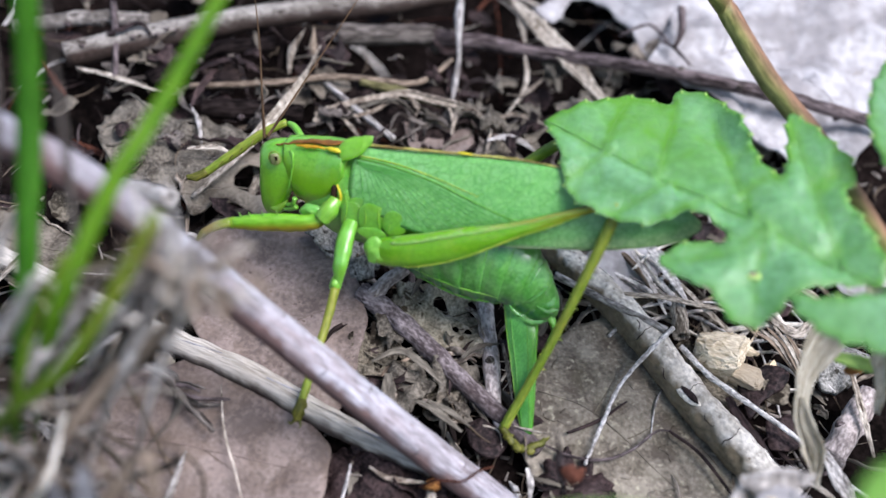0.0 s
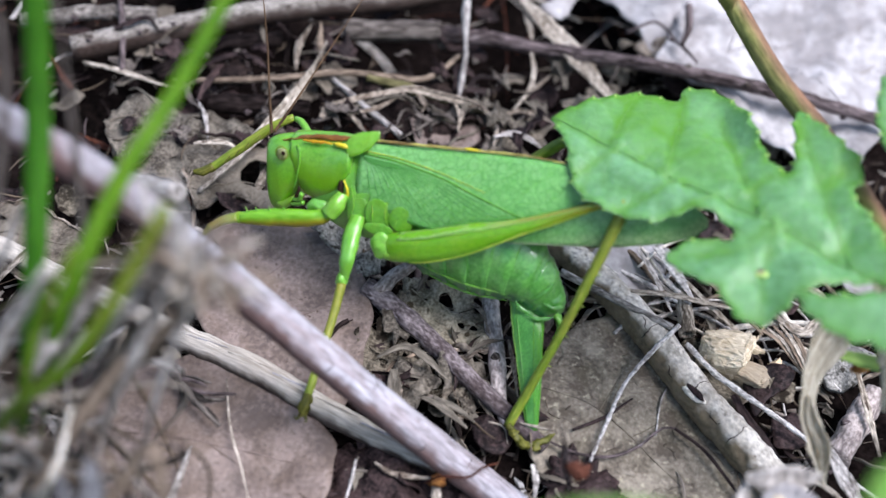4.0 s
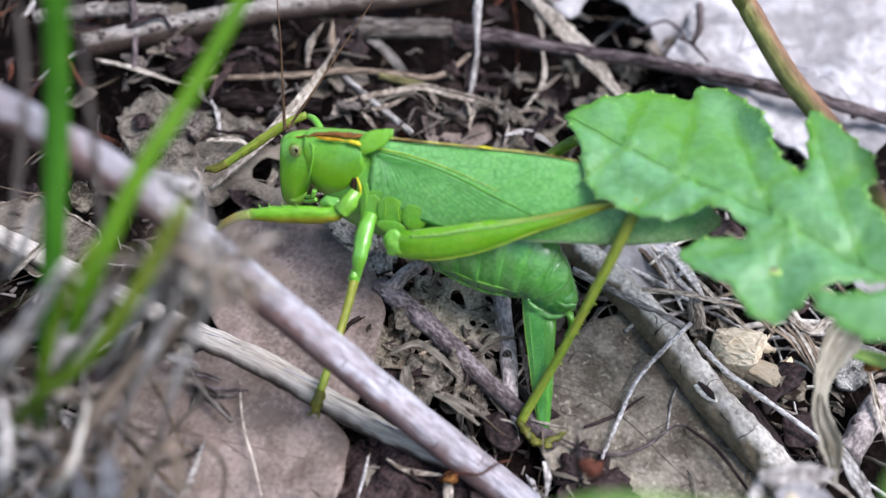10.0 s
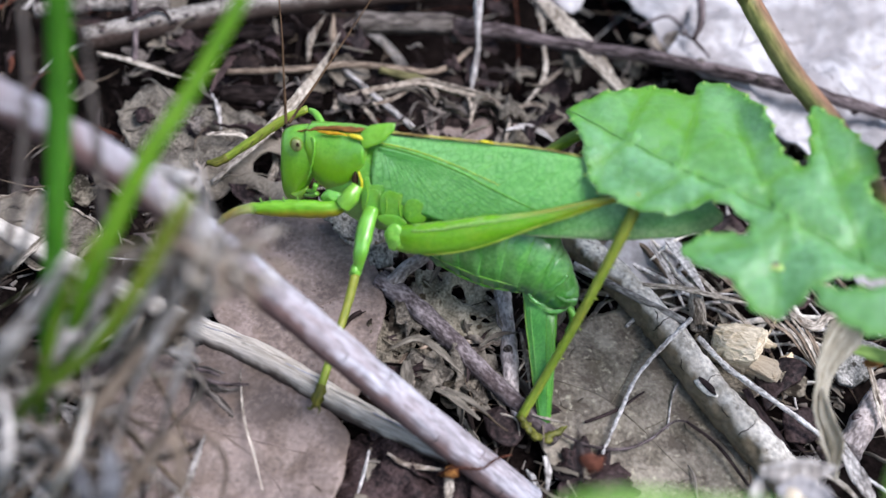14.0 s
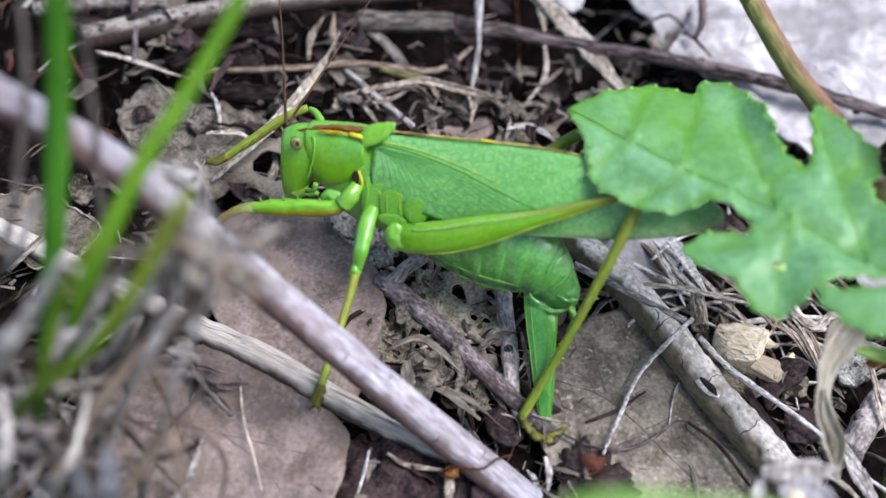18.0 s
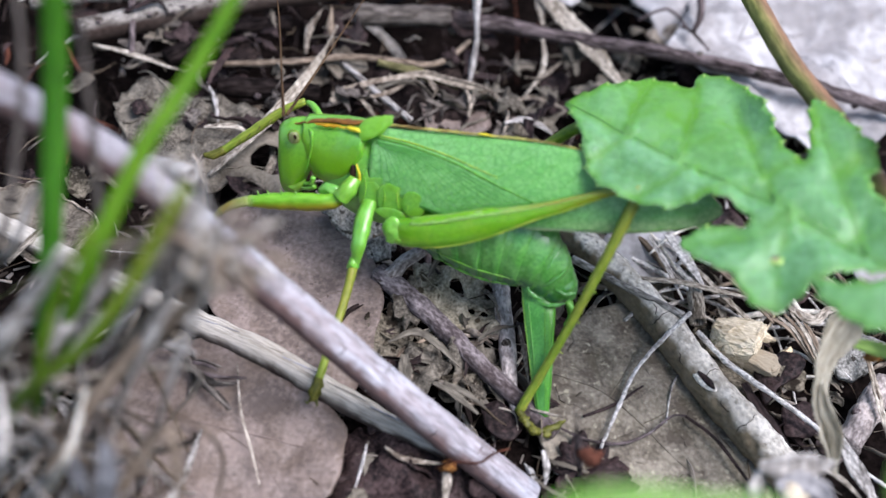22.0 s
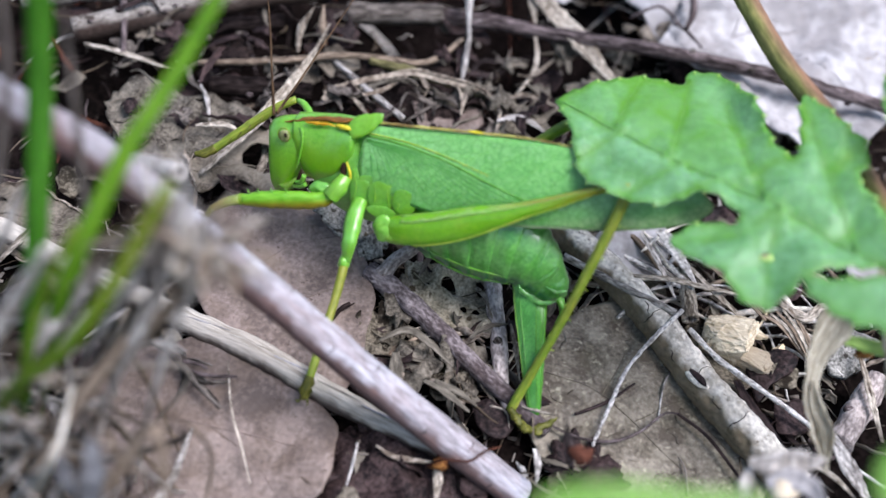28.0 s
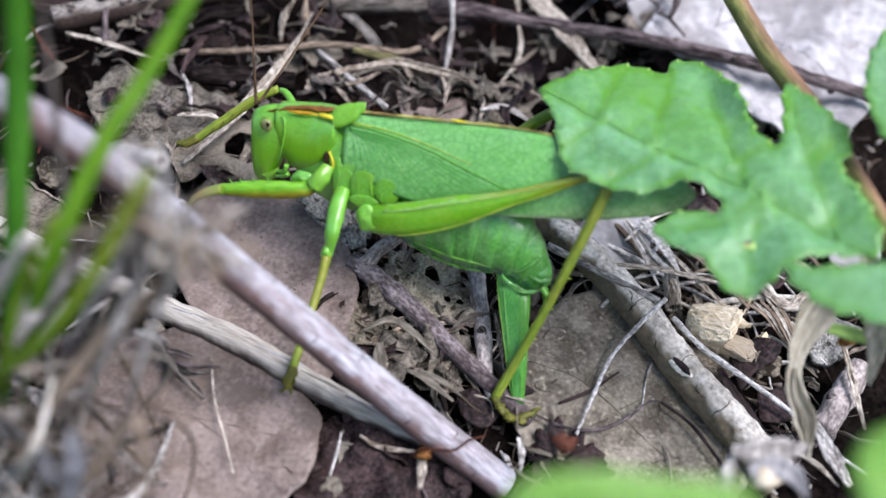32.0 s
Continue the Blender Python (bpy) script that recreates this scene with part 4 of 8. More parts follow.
rng = random.Random(77)
for spot, reach, count in (((-5.1, -12.6, -2.6), 3, 4), ((-1.4, -14.7, -3.3), 3, 4), ((1.8, -16.8, -4.1), 3, 4), ((5.3, -12.1, -3.7), 2.5, 4), ((3.0, -19.3, -4.6), 2.5, 4), ((5.7, -17.2, -4.5), 2, 4), ((14.1, -6.8, -3.7), 3, 5), ((-1.5, -2.3, -1.2), 3, 5),
                           ((-6.0, 0.4, -0.3), 3, 5), ((41.0, -7.5, -6.8), 4, 8), ((36.7, -20.1, -8.5), 3, 5), ((44.1, -14.3, -8.3), 3, 5), ((32.7, -2.2, -5.0), 4, 8), ((18.1, 2.6, -2.5), 3, 6), ((9.5, -25.1, -6.3), 3, 5), ((-4.7, -27.9, -5.2), 4, 6)):
    for k in range(count):
        x, y, a, far = spot[0] + rng.gauss(0, reach), spot[1] + rng.gauss(0, reach), rng.uniform(0, 6.3), rng.uniform(1.2, 4)
        z, w = slope(x, y) + rng.uniform(-0.9, 1.1), rng.uniform(0.35, 1.2)
        dx, dy, bend = math.cos(a) * far, math.sin(a) * far, rng.gauss(0, 0.6)
        # The middle heap draws darker leaf colours, in place of shade in its gaps.
        thing("leaf_scrap", ribbon([(x - dx, y - dy, z - 0.6), (x - dy * bend * 0.4, y + dx * bend * 0.4, z + rng.uniform(0, 0.8)), (x + dx, y + dy, z - rng.uniform(0, 1))], [w * 0.3, w, w * 0.9, w * 0.2],
                                   (-dy, dx, rng.uniform(-2, 2)), 16, 0.12, rng.uniform(-2, 2), rng.uniform(0.2, 0.9), 0.3, k), rng.choice((LEAF_LACE, LEAF_DUN, LEAF_BROWN, LEAF_RIM, LEAF_LACE) if x > 8 or y > -8 else (LEAF_BROWN, LEAF_DUN, LEAF_BROWN, LEAF_RIM, LEAF_SHADED)), "curled torn scrap of dry leaf", "leaf scrap", "litter scraps")

# ---- sticks ----
pale_bark = tube([(-35.1, -23.9, 41.1), (-31.2, -22.7, 36.7), (-25.2, -22.1, 30.2), (-17.2, -21.4, 18.2), (-7.6, -23.6, 7.6), (0.9, -26.1, -0.6), (8.7, -28.6, -7.3)],
                 [1.5, 1.58, 1.6, 1.68, 1.7, 1.7, 1.74, 1.68], 24, 150, 0.05, 2.2, seed=1)
# Tone paints the shaded lower flank and the dimmer upper end, with brown patches.
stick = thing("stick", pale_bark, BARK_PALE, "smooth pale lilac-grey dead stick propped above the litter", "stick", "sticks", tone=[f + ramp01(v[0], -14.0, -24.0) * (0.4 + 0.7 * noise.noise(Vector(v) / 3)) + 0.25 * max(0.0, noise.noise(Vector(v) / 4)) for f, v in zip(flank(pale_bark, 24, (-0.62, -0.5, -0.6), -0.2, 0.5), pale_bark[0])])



def peeled(verts, sides, way):
    """Raised plates of loose bark, with ragged edges, on the side of a limb that turns towards way."""
    way, out = Vector(way).normalized(), []
    for i in range(0, len(verts), sides):
        ring = [Vector(v) for v in verts[i:i + sides]]
        hub = sum(ring, Vector()) / len(ring)
        for v in ring:
            side = (v - hub).normalized()
            k = side.dot(way) + 0.9 * noise.noise(v / 3.2) + 0.3 * noise.noise(v / 0.9) - 0.15
            out.append(v + side * (0.24 * ramp01(k, 0.0, 0.1)))
    return out


for k, i in enumerate((78, 92, 103, 120, 131, 140)):
    a = [Vector(v) for v in pale_bark[0][i * 24:(i + 1) * 24]]
    b = [Vector(v) for v in pale_bark[0][(i + 1) * 24:(i + 2) * 24]]
    j = 3 + (k * 5) % 9
    part("bark_scar", tube([tuple(a[j]), tuple(a[j + 1].lerp(b[j + 1], 0.4)), tuple(a[j + 3])], [0.03, 0.09, 0.03], 5, 8), BARK_DARK, stick, "small dark scar")
part("wound_fibre", tube([(-0.5, -28.3, -2.8), (0.9, -28.7, -1.0), (3.6, -28.9, -0.9), (5.1, -27.8, -0.9), (6.7, -26.3, -2.3)], [0.1, 0.14, 0.14, 0.12, 0.08], 6, 24), TWIG_RED, stick, "rusty fibre wound round the stick")
part("bud_scale", ball((0.7, -28.2, -2.5), (0.8, 0.6, 0.7), rough=0.5, grain=0.5), RUST_BUD, stick, "orange-brown bud scale")
part("thorn", tube([(-14.5, -23.2, 13.6), (-14.2, -24.1, 13.4)], [0.3, 0.08], 6, 5), BARK_DARK, stick)
straw_bark = tube([(-50.6, -1.0, 5.4), (-38.1, -7.0, 3.2), (-26.1, -12.7, 1.1), (-17.7, -16.3, -0.2), (-8.2, -21.5, -2.2), (0.6, -25.7, -3.9)], [1.2, 1.3, 1.35, 1.4, 1.35, 0.7], 18, 110, 0.14, 1.8, seed=2)
# Shade along the lower-left underside is painted in as dark brown.
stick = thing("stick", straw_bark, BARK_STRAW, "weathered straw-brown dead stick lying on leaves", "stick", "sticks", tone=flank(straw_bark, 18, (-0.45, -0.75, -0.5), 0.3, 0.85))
for k in range(7):
    f0 = 0.1 + 0.12 * k
    a = spline([(-37.7, -7.5, 4.4), (-25.9, -13.1, 2.4), (-17.5, -16.6, 1.1), (-8.1, -21.6, -0.8), (-0.2, -25.6, -2.7)], 50)
    i = int(f0 * 49)
    part("bark_strip", tube([tuple(a[i]), tuple(a[min(i + 6, 49)] + np.array((0, 0.5, 0.05)))], [0.06, 0.12, 0.04], 5, 8), BARK_STRAW if k % 2 else BARK_PALE, stick)
stick = thing("stick", tube([(-6.9, -4.9, 0.2), (-1.5, -9.7, -1.0), (4.5, -15.9, -2.8), (11.6, -22.7, -4.9)], [1.15, 1.1, 1.0, 0.75], 16, 70, 0.2, 1.6, seed=3), BARK_PLUM, "dark purplish-brown twig under the insect", "stick", "sticks")
part("side_branch", tube([(-5.8, -6.0, 0.4), (-4.0, -4.3, 1.1), (-1.6, -3.0, 2.1)], [0.85, 0.8, 0.7], 12, 20, 0.2, 1.5, seed=4), BARK_ROSE, stick, "pale broken side branch")
grey_bark = tube([(14.0, 2.9, -0.5), (17.6, -1.0, -1.6), (22.8, -7.2, -3.2), (28.0, -15.9, -5.3), (32.0, -21.4, -6.7), (36.3, -27.3, -8.1)], [1.5, 1.7, 1.8, 1.85, 1.9, 1.9], 28, 170, 0.13, 1.0, seed=5)
grey_bark = (peeled(grey_bark[0], 28, (0.45, 0.2, 0.85)), *grey_bark[1:])
# Left flank painted brown for the shade on the side away from the sun.
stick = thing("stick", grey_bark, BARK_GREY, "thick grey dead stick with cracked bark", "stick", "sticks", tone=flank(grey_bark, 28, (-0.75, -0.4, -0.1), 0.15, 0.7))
part("knot_rim", ball((27.6, -16.9, -3.75), (0.55, 1.45, 0.35), rough=0.6, grain=0.7, axes=((0.75, 0.66, 0), (0.6, -0.8, 0), (0, 0, 1))), BARK_GREY, stick, "pale torn rim of the knot hole")
part("knot_hole", ball((27.75, -17.1, -3.5), (0.36, 1.1, 0.3), rough=0.8, grain=0.6, axes=((0.75, 0.66, 0), (0.6, -0.8, 0), (0, 0, 1))), LEAF_BROWN, stick, "black knot hole")
for k, (i, k0, k1) in enumerate(((52, 5, 12), (78, 3, 11), (99, 4, 12))):
    path = [tuple(grey_bark[0][(i * 4 // 3 + ((j + k) // 3) % 2) * 28 + j % 28]) for j in range(k0, k1 + 1)]
    part("bark_crack", tube(path, [0.0, 0.05, 0.04, 0.07, 0.0], 6, 24), LEAF_BROWN, stick, "thin dark crack")
for k, (i, k0) in enumerate(((46, 7), (66, 9), (88, 8))):
    path = [tuple(grey_bark[0][(i * 4 // 3 + j * 2) * 28 + (k0 + 1 + (j + k) // 3 % 2) % 28]) for j in range(5)]
    part("bark_crack", tube(path, [0.0, 0.06, 0.05, 0.0], 6, 20), LEAF_BROWN, stick, "thin dark crack")
speckled = tube([(-44.1, 26.4, 9.8), (-35.0, 30.2, 9.5), (-25.6, 34.1, 9.1), (-16.5, 37.2, 8.6), (-4.8, 40.1, 7.8), (8.9, 45.0, 7.2)], [1.6, 1.7, 1.65, 1.5, 1.4, 1.2], 14, 60, 0.08, 2.6, seed=6)
# The underside's shade is put into the bark colour by tone.
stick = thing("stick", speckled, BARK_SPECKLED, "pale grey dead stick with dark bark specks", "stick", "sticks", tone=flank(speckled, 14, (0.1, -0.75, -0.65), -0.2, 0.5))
for p in ((-33.1, 29.2, 10.8), (-30.9, 30.2, 10.7), (-32.0, 30.3, 10.9), (-41.6, 26.3, 11.3), (-35.8, 28.4, 11.0), (-27.9, 31.0, 10.5)):
    part("bark_spot", ball(p, (0.4, 0.25, 0.12)), BARK_DARK, stick, "black bark spot")
thing("stick", tube([(-11.1, 33.0, 7.8), (-3.2, 34.0, 7.1), (1.2, 34.1, 6.9)], [1.35, 1.4, 1.3], 12, 30, 0.2, 2, seed=7), BARK_BROWN, "grey-brown dead twig with a broken end", "stick", "sticks")
thing("stick", tube([(1.2, 34.0, 6.6), (8.5, 33.2, 6.1), (15.7, 31.4, 5.6), (27.0, 28.7, 5.4), (38.6, 25.3, 4.8), (46.9, 23.2, 3.8), (57.0, 20.2, 2.2)], [1.1, 1.0, 0.95, 0.9, 0.9, 0.85, 0.8], 10, 70, 0.25, 1.8, seed=8),
      BARK_DARK, "long thin dark brown dead twig", "stick", "sticks")
thing("stick", tube([(-26.9, 20.0, 6.4), (-21.6, 20.3, 5.8), (-14.8, 20.4, 5.1)], [1.3, 1.4, 1.2], 10, 24, 0.25, 2, seed=9), BARK_SHADED, "dark brown rotting stick, darkened for the hollow's shade", "stick", "sticks")
thing("stick", tube([(-33.5, 23.7, 7.7), (-27.3, 29.3, 8.0), (-19.0, 31.8, 7.5)], [1.2, 1.1, 1.0], 10, 24, 0.25, 2, seed=10), BARK_SHADED, "rotting stick blackened for the hollow's shade", "stick", "sticks")
thing("stick", tube([(6.4, -3.7, -1.5), (7.0, -11.0, -2.6), (7.1, -17.1, -3.7), (7.9, -20.1, -4.5)], [0.9, 0.95, 0.9, 0.7], 14, 50, 0.22, 1.4, seed=11), BARK_ROSE, "pinkish-grey dead twig beside the egg-laying tube", "stick", "sticks")
thing("stick", tube([(47.8, -14.3, -7.2), (45.1, -18.0, -7.4), (42.1, -22.0, -7.9)], [1.4, 1.5, 1.4], 14, 36, 0.25, 1.4, seed=12), BARK_ROSE, "short thick grey dead stick", "stick", "sticks")
thing("stick", tube([(-51.1, 30.9, 11.1), (-43.1, 33.1, 10.7), (-34.9, 34.1, 9.8)], [0.9, 1.0, 0.8], 10, 24, 0.3, 1.8, seed=13), BARK_ASH, "grey lichen-spotted dead twig", "stick", "sticks")
hollow = thing("hollow_stem", tube([(-29.6, -10.3, 20.8), (-25.4, -13.0, 22.4), (-21.9, -15.7, 23.9)], [0.85, 0.88, 0.9], 18, 16, 0.04, 2, hollow=True), TWIG_PALE, "broken pale hollow stem showing its open end", "stem")


for ob in [o for o in list(BASE) if o.name.startswith("stick") and not o.children]:
    spots = random.Random(len(ob.name)).sample(range(len(ob.data.vertices)), 3)
    for k in spots:
        v = ob.data.vertices[k].co / MM + BASE[ob]
        part("knot", ball(tuple(v), (0.5, 0.4, 0.35), rough=0.4, grain=0.5), BARK_DARK if k % 2 else BARK_BROWN, ob)

# ---- thin twigs and straws, one thing each ----
def twig(points, radii, material, label, rough=0.2, grain=1.2, seed=0, sides=8, count=30):
    return thing("twig", tube(points, radii, sides, count, rough, grain, seed=seed), material, label, "twig", "twigs")


def straw(points, widths, material=STRAW, label="dry straw-coloured grass blade on litter", across=(0.3, 1, 0.3), curl=0.0, fold=0.25, thick=0.15):
    return thing("dry_grass_blade", ribbon(points, [widths[0] * 0.6, *widths[1:-1], widths[-1] * 0.4], across, 34, thick, curl, fold, 0.14, len(BASE)), material, label, "dry grass", "dry grass blades")


white_twig = twig([(4.7, 35.4, 11.5), (4.4, 31.5, 9.9), (4.4, 28.3, 7.8), (4.1, 26.5, 6.6), (3.7, 24.7, 5.3), (3.4, 23.0, 4.5)], [0.45, 0.6, 0.32, 0.28, 0.42, 0.2], TWIG_PALE, "knobbly white twig standing over the litter", 0.3, 1.0, 1)
twig([(-28.4, 22.2, 8.1), (-23.0, 22.7, 7.8), (-16.9, 23.6, 7.5), (-11.4, 24.6, 7.4), (-5.9, 24.7, 6.8), (-1.7, 24.9, 6.0), (1.1, 26.9, 5.8), (3.5, 30.2, 5.8)], [0.35, 0.4, 0.42, 0.42, 0.4, 0.4, 0.4, 0.3], TWIG_TAN, "thin tan curving dry twig", 0.12, 1.5, 2, count=50)
twig([(-12.3, 24.7, 6.6), (-8.5, 20.3, 6.0), (-3.6, 15.3, 5.0)], [0.3, 0.42, 0.36], TWIG_PALE, "short pale grey dry twig", 0.15, 1.5, 3)
straw([(-26.3, 6.1, 4.4), (-22.9, 9.1, 6.1), (-18.8, 14.5, 7.5), (-15.0, 22.2, 8.4), (-13.0, 29.2, 8.9)], [1.0, 1.2, 1.3, 1.1, 0.5], STRAW, "pale dry grass stalk leaning behind the insect")
straw([(-16.8, 26.1, 6.8), (-16.4, 27.8, 9.0), (-14.6, 29.0, 11.5)], [0.6, 1.0, 0.3], LEAF_RIM, "pale grey curled dry leaf tip", (1, 0.2, 0), fold=0.5)
straw([(-13.6, 27.5, 6.7), (-13.8, 28.6, 8.9), (-13.7, 30.8, 10.7)], [0.6, 1.0, 0.3], TWIG_TAN, "amber dry grass leaf tip", (1, 0.2, 0), fold=0.5)
straw([(11.4, 41.3, 7.8), (14.7, 35.2, 7.4), (18.5, 30.2, 5.6), (22.6, 25.1, 2.8)], [1.2, 2.4, 2.8, 2.2], STRAW, "broad tan dry grass blade", (1, 0.6, 0.1))
straw([(12.5, 40.4, 7.5), (12.8, 35.9, 6.9), (13.0, 33.1, 6.2)], [1.0, 1.1, 0.9], STRAW, "pale dry grass blade on litter", (1, 0.2, 0.1))
straw([(12.9, 31.7, 5.5), (13.0, 27.7, 4.8), (12.1, 24.8, 3.9), (9.9, 21.7, 3.2)], [0.5, 0.6, 0.6, 0.4], STRAW, "thin bent grey dry grass blade", (1, 0.2, 0.1))
for line, widths in (([(-13.2, 18.9, 6.1), (-9.8, 20.2, 6.5), (-5.8, 21.2, 6.8), (-2.3, 21.7, 7.0), (1.1, 21.0, 6.5), (5.2, 20.5, 5.5), (8.4, 19.6, 3.4)], [0.8, 1.1, 0.8, 1.3, 1.5, 1.2, 0.8]),
                     ([(-10.0, 17.9, 6.1), (-6.4, 19.0, 6.3), (-3.2, 21.3, 6.8)], [0.5, 0.8, 0.5]), ([(2.9, 21.0, 5.9), (3.6, 19.5, 4.9), (3.3, 17.4, 3.8)], [1.0, 1.4, 0.8]),
                     ([(6.9, 19.4, 4.5), (7.9, 17.3, 4.1), (7.4, 15.0, 3.1)], [0.8, 1.3, 0.7]), ([(-1.9, 21.6, 6.7), (-0.8, 20.4, 5.8), (-1.2, 19.5, 4.9)], [0.8, 1.0, 0.5]),
                     ([(-9.8, 18.1, 6.2), (-8.7, 17.1, 5.5), (-7.6, 16.0, 4.6)], [0.6, 0.8, 0.5]), ([(7.9, 16.1, 3.3), (10.3, 17.0, 3.8), (12.3, 16.4, 3.2), (13.7, 15.1, 2.5)], [0.6, 1.1, 1.0, 0.5]),
                     ([(8.4, 20.4, 3.7), (11.5, 21.0, 4.1), (15.3, 19.8, 3.1)], [0.5, 1.0, 0.6]), ([(15.5, 28.1, 4.5), (12.4, 24.7, 4.4), (10.3, 24.8, 4.3)], [0.5, 0.9, 0.5]),
                     ([(-13.2, 17.9, 5.7), (-11.9, 19.2, 6.2), (-9.2, 20.3, 5.9)], [1.4, 1.8, 0.9])):
    straw(line, [w * 0.7 for w in widths], LEAF_RIM, "curled tan rim of a decayed leaf", (0.2, 1, 0.6), 0.9, 0.6)
twig([(-7.8, 24.3, 6.8), (-3.1, 22.8, 6.4), (2.1, 21.3, 5.4)], [0.45, 0.65, 0.4], BARK_MOSS, "mossy olive-brown twig above a dead leaf", 0.35, 0.9, 21)
straw([(7.5, 15.9, 4.1), (9.9, 16.3, 4.3), (11.9, 15.8, 3.8), (13.3, 14.9, 3.1)], [0.4, 0.8, 0.7, 0.4], TWIG_PALE, "shiny white curled strip of bark", (0.2, 1, 0.4), 0.6, 0.5)
straw([(-42.3, 24.4, 9.3), (-37.9, 23.0, 9.1), (-31.7, 21.2, 7.9)], [0.5, 0.7, 0.4], STRAW, "thin pale dry grass strip")
straw([(-27.3, 11.6, 7.0), (-23.7, 11.6, 7.0), (-21.8, 10.7, 6.2)], [0.5, 0.7, 0.4], STRAW, "thin pale dry grass strip")
straw([(-26.0, 13.4, 6.3), (-26.7, 16.5, 7.2), (-28.0, 19.3, 7.6)], [0.5, 0.6, 0.3], STRAW_GREY, "thin grey dry grass strip")
straw([(-41.2, 6.4, 9.6), (-37.2, 2.8, 8.6), (-34.3, 0.5, 7.4)], [0.8, 0.9, 0.7], STRAW, "pale dry grass stalk leaning")
straw([(-45.3, -7.9, 4.6), (-43.4, -5.3, 5.4), (-41.8, -1.9, 5.5)], [0.7, 0.8, 0.5], STRAW)
twig([(14.4, -2.9, 0.3), (18.1, -5.0, -0.4), (21.9, -7.0, -1.2), (26.1, -9.3, -1.9)], [0.45, 0.42, 0.4, 0.42], STRAW_GREY, "thin grey twig resting on the stick", 0.15, 1.2, 4)
twig([(26.8, -9.1, -1.7), (23.9, -11.8, -2.4), (20.6, -15.2, -3.7), (18.5, -19.1, -4.5), (16.1, -24.1, -5.3)], [0.32, 0.25, 0.2, 0.22, 0.17], TWIG_WHITE, "thin white dry rootlet", 0.4, 1.1, 5, count=90)
twig([(27.6, -10.5, -3.2), (30.3, -14.5, -3.6), (34.0, -17.7, -4.3), (38.5, -20.8, -6.0), (42.5, -24.6, -7.7), (45.6, -27.0, -8.6)], [0.3, 0.33, 0.3, 0.26, 0.22, 0.18], TWIG_WHITE, "long thin grey twig with flaking bark", 0.35, 1.3, 6, count=90)
twig([(14.6, -20.5, -4.9), (18.0, -19.0, -4.8), (21.2, -16.6, -4.8)], [0.16, 0.2, 0.1], LEAF_BROWN, "fine blackish rootlet on mud", 0.1, 1, 7)
twig([(11.6, -21.8, -4.6), (14.7, -23.3, -5.0), (18.1, -23.5, -5.4), (21.2, -22.2, -5.5), (23.8, -20.1, -5.4), (25.5, -19.8, -5.7)], [0.1, 0.16, 0.18, 0.16, 0.15, 0.1], BARK_DARK, "fine dark brown wavy rootlet", 0.1, 1, 8, count=40)
twig([(25.3, -19.8, -5.7), (28.3, -22.2, -6.6), (31.2, -26.8, -7.8)], [0.16, 0.2, 0.15], LEAF_BROWN, "fine dark rootlet on mud", 0.1, 1, 9)
straw([(21.3, -4.5, -1.1), (25.9, -5.1, -1.1), (29.6, -5.8, -1.6), (34.1, -6.0, -2.8)], [0.5, 0.6, 0.6, 0.4], STRAW, "pale straw lying across twigs")
broken = thing("hollow_stem", tube([(27.9, -2.4, -2.5), (28.1, -5.9, -2.9), (27.9, -9.1, -3.2)], [0.85, 0.9, 0.95], 14, 14, 0.12, 2, hollow=True, seed=3), STRAW, "broken pale dry stem with a hollow end", "stem")
straw([(23.5, 1.4, -0.4), (25.0, -2.3, -1.2), (26.5, -6.6, -2.5)], [0.5, 0.6, 0.5], STRAW_GREY)
straw([(25.4, 1.6, -0.1), (27.3, -1.7, -0.9), (28.9, -5.0, -2.0)], [1.2, 1.3, 1.0], TWIG_WHITE, "flat pale grey wood splinter")
straw([(28.7, -2.3, -2.1), (31.6, -6.3, -2.9), (35.0, -9.6, -4.3)], [0.6, 0.7, 0.6], STRAW)
straw([(30.3, -1.7, -1.8), (33.1, -4.6, -2.4), (36.3, -8.7, -3.9)], [0.6, 0.7, 0.5], TWIG_TAN, "brown dry grass stalk")
straw([(33.0, -1.7, -2.7), (35.1, -5.3, -3.6), (37.4, -8.6, -4.6)], [0.5, 0.6, 0.5], TWIG_TAN, "brown dry grass stalk")
for dx in range(5):
    k = dx * 0.7
    a, b = np.array((36.2, -7.9, -3.9)), np.array((40.0, -13.0, -5.4))
    straw([tuple(a + (k, 0.2 * k, 0.15 * dx)), tuple((a + b) / 2 + (k * 0.8, 0.8 - 0.3 * dx, 0.5)), tuple(b + (k * 0.4, -0.6 * dx, 0))], [0.35, 0.55, 0.25], STRAW if dx % 2 else TWIG_TAN, "frayed dry plant fibre")
straw([(38.4, -7.1, -3.4), (40.5, -8.8, -3.4), (42.8, -7.0, -3.5), (45.5, -7.2, -4.2)], [0.8, 1.1, 0.9, 0.6], STRAW, "curled tan dry leaf strip")
straw([(37.7, -5.7, -3.1), (38.9, -7.5, -3.4), (42.0, -8.2, -4.0)], [0.5, 0.8, 0.4], STRAW, "curled tan dry leaf strip")
straw([(32.0, -15.9, -5.2), (33.3, -19.5, -5.8), (36.6, -25.1, -7.3)], [1.2, 1.5, 1.2], LEAF_BROWN, "dark brown strip of rotten bark", (1, 0.5, 0.1))
straw([(45.5, -12.9, -4.2), (45.6, -16.9, -4.9), (45.9, -22.9, -6.5)], [0.7, 0.8, 0.6], STRAW, "thin tan dry stalk", (1, 0.2, 0.1))
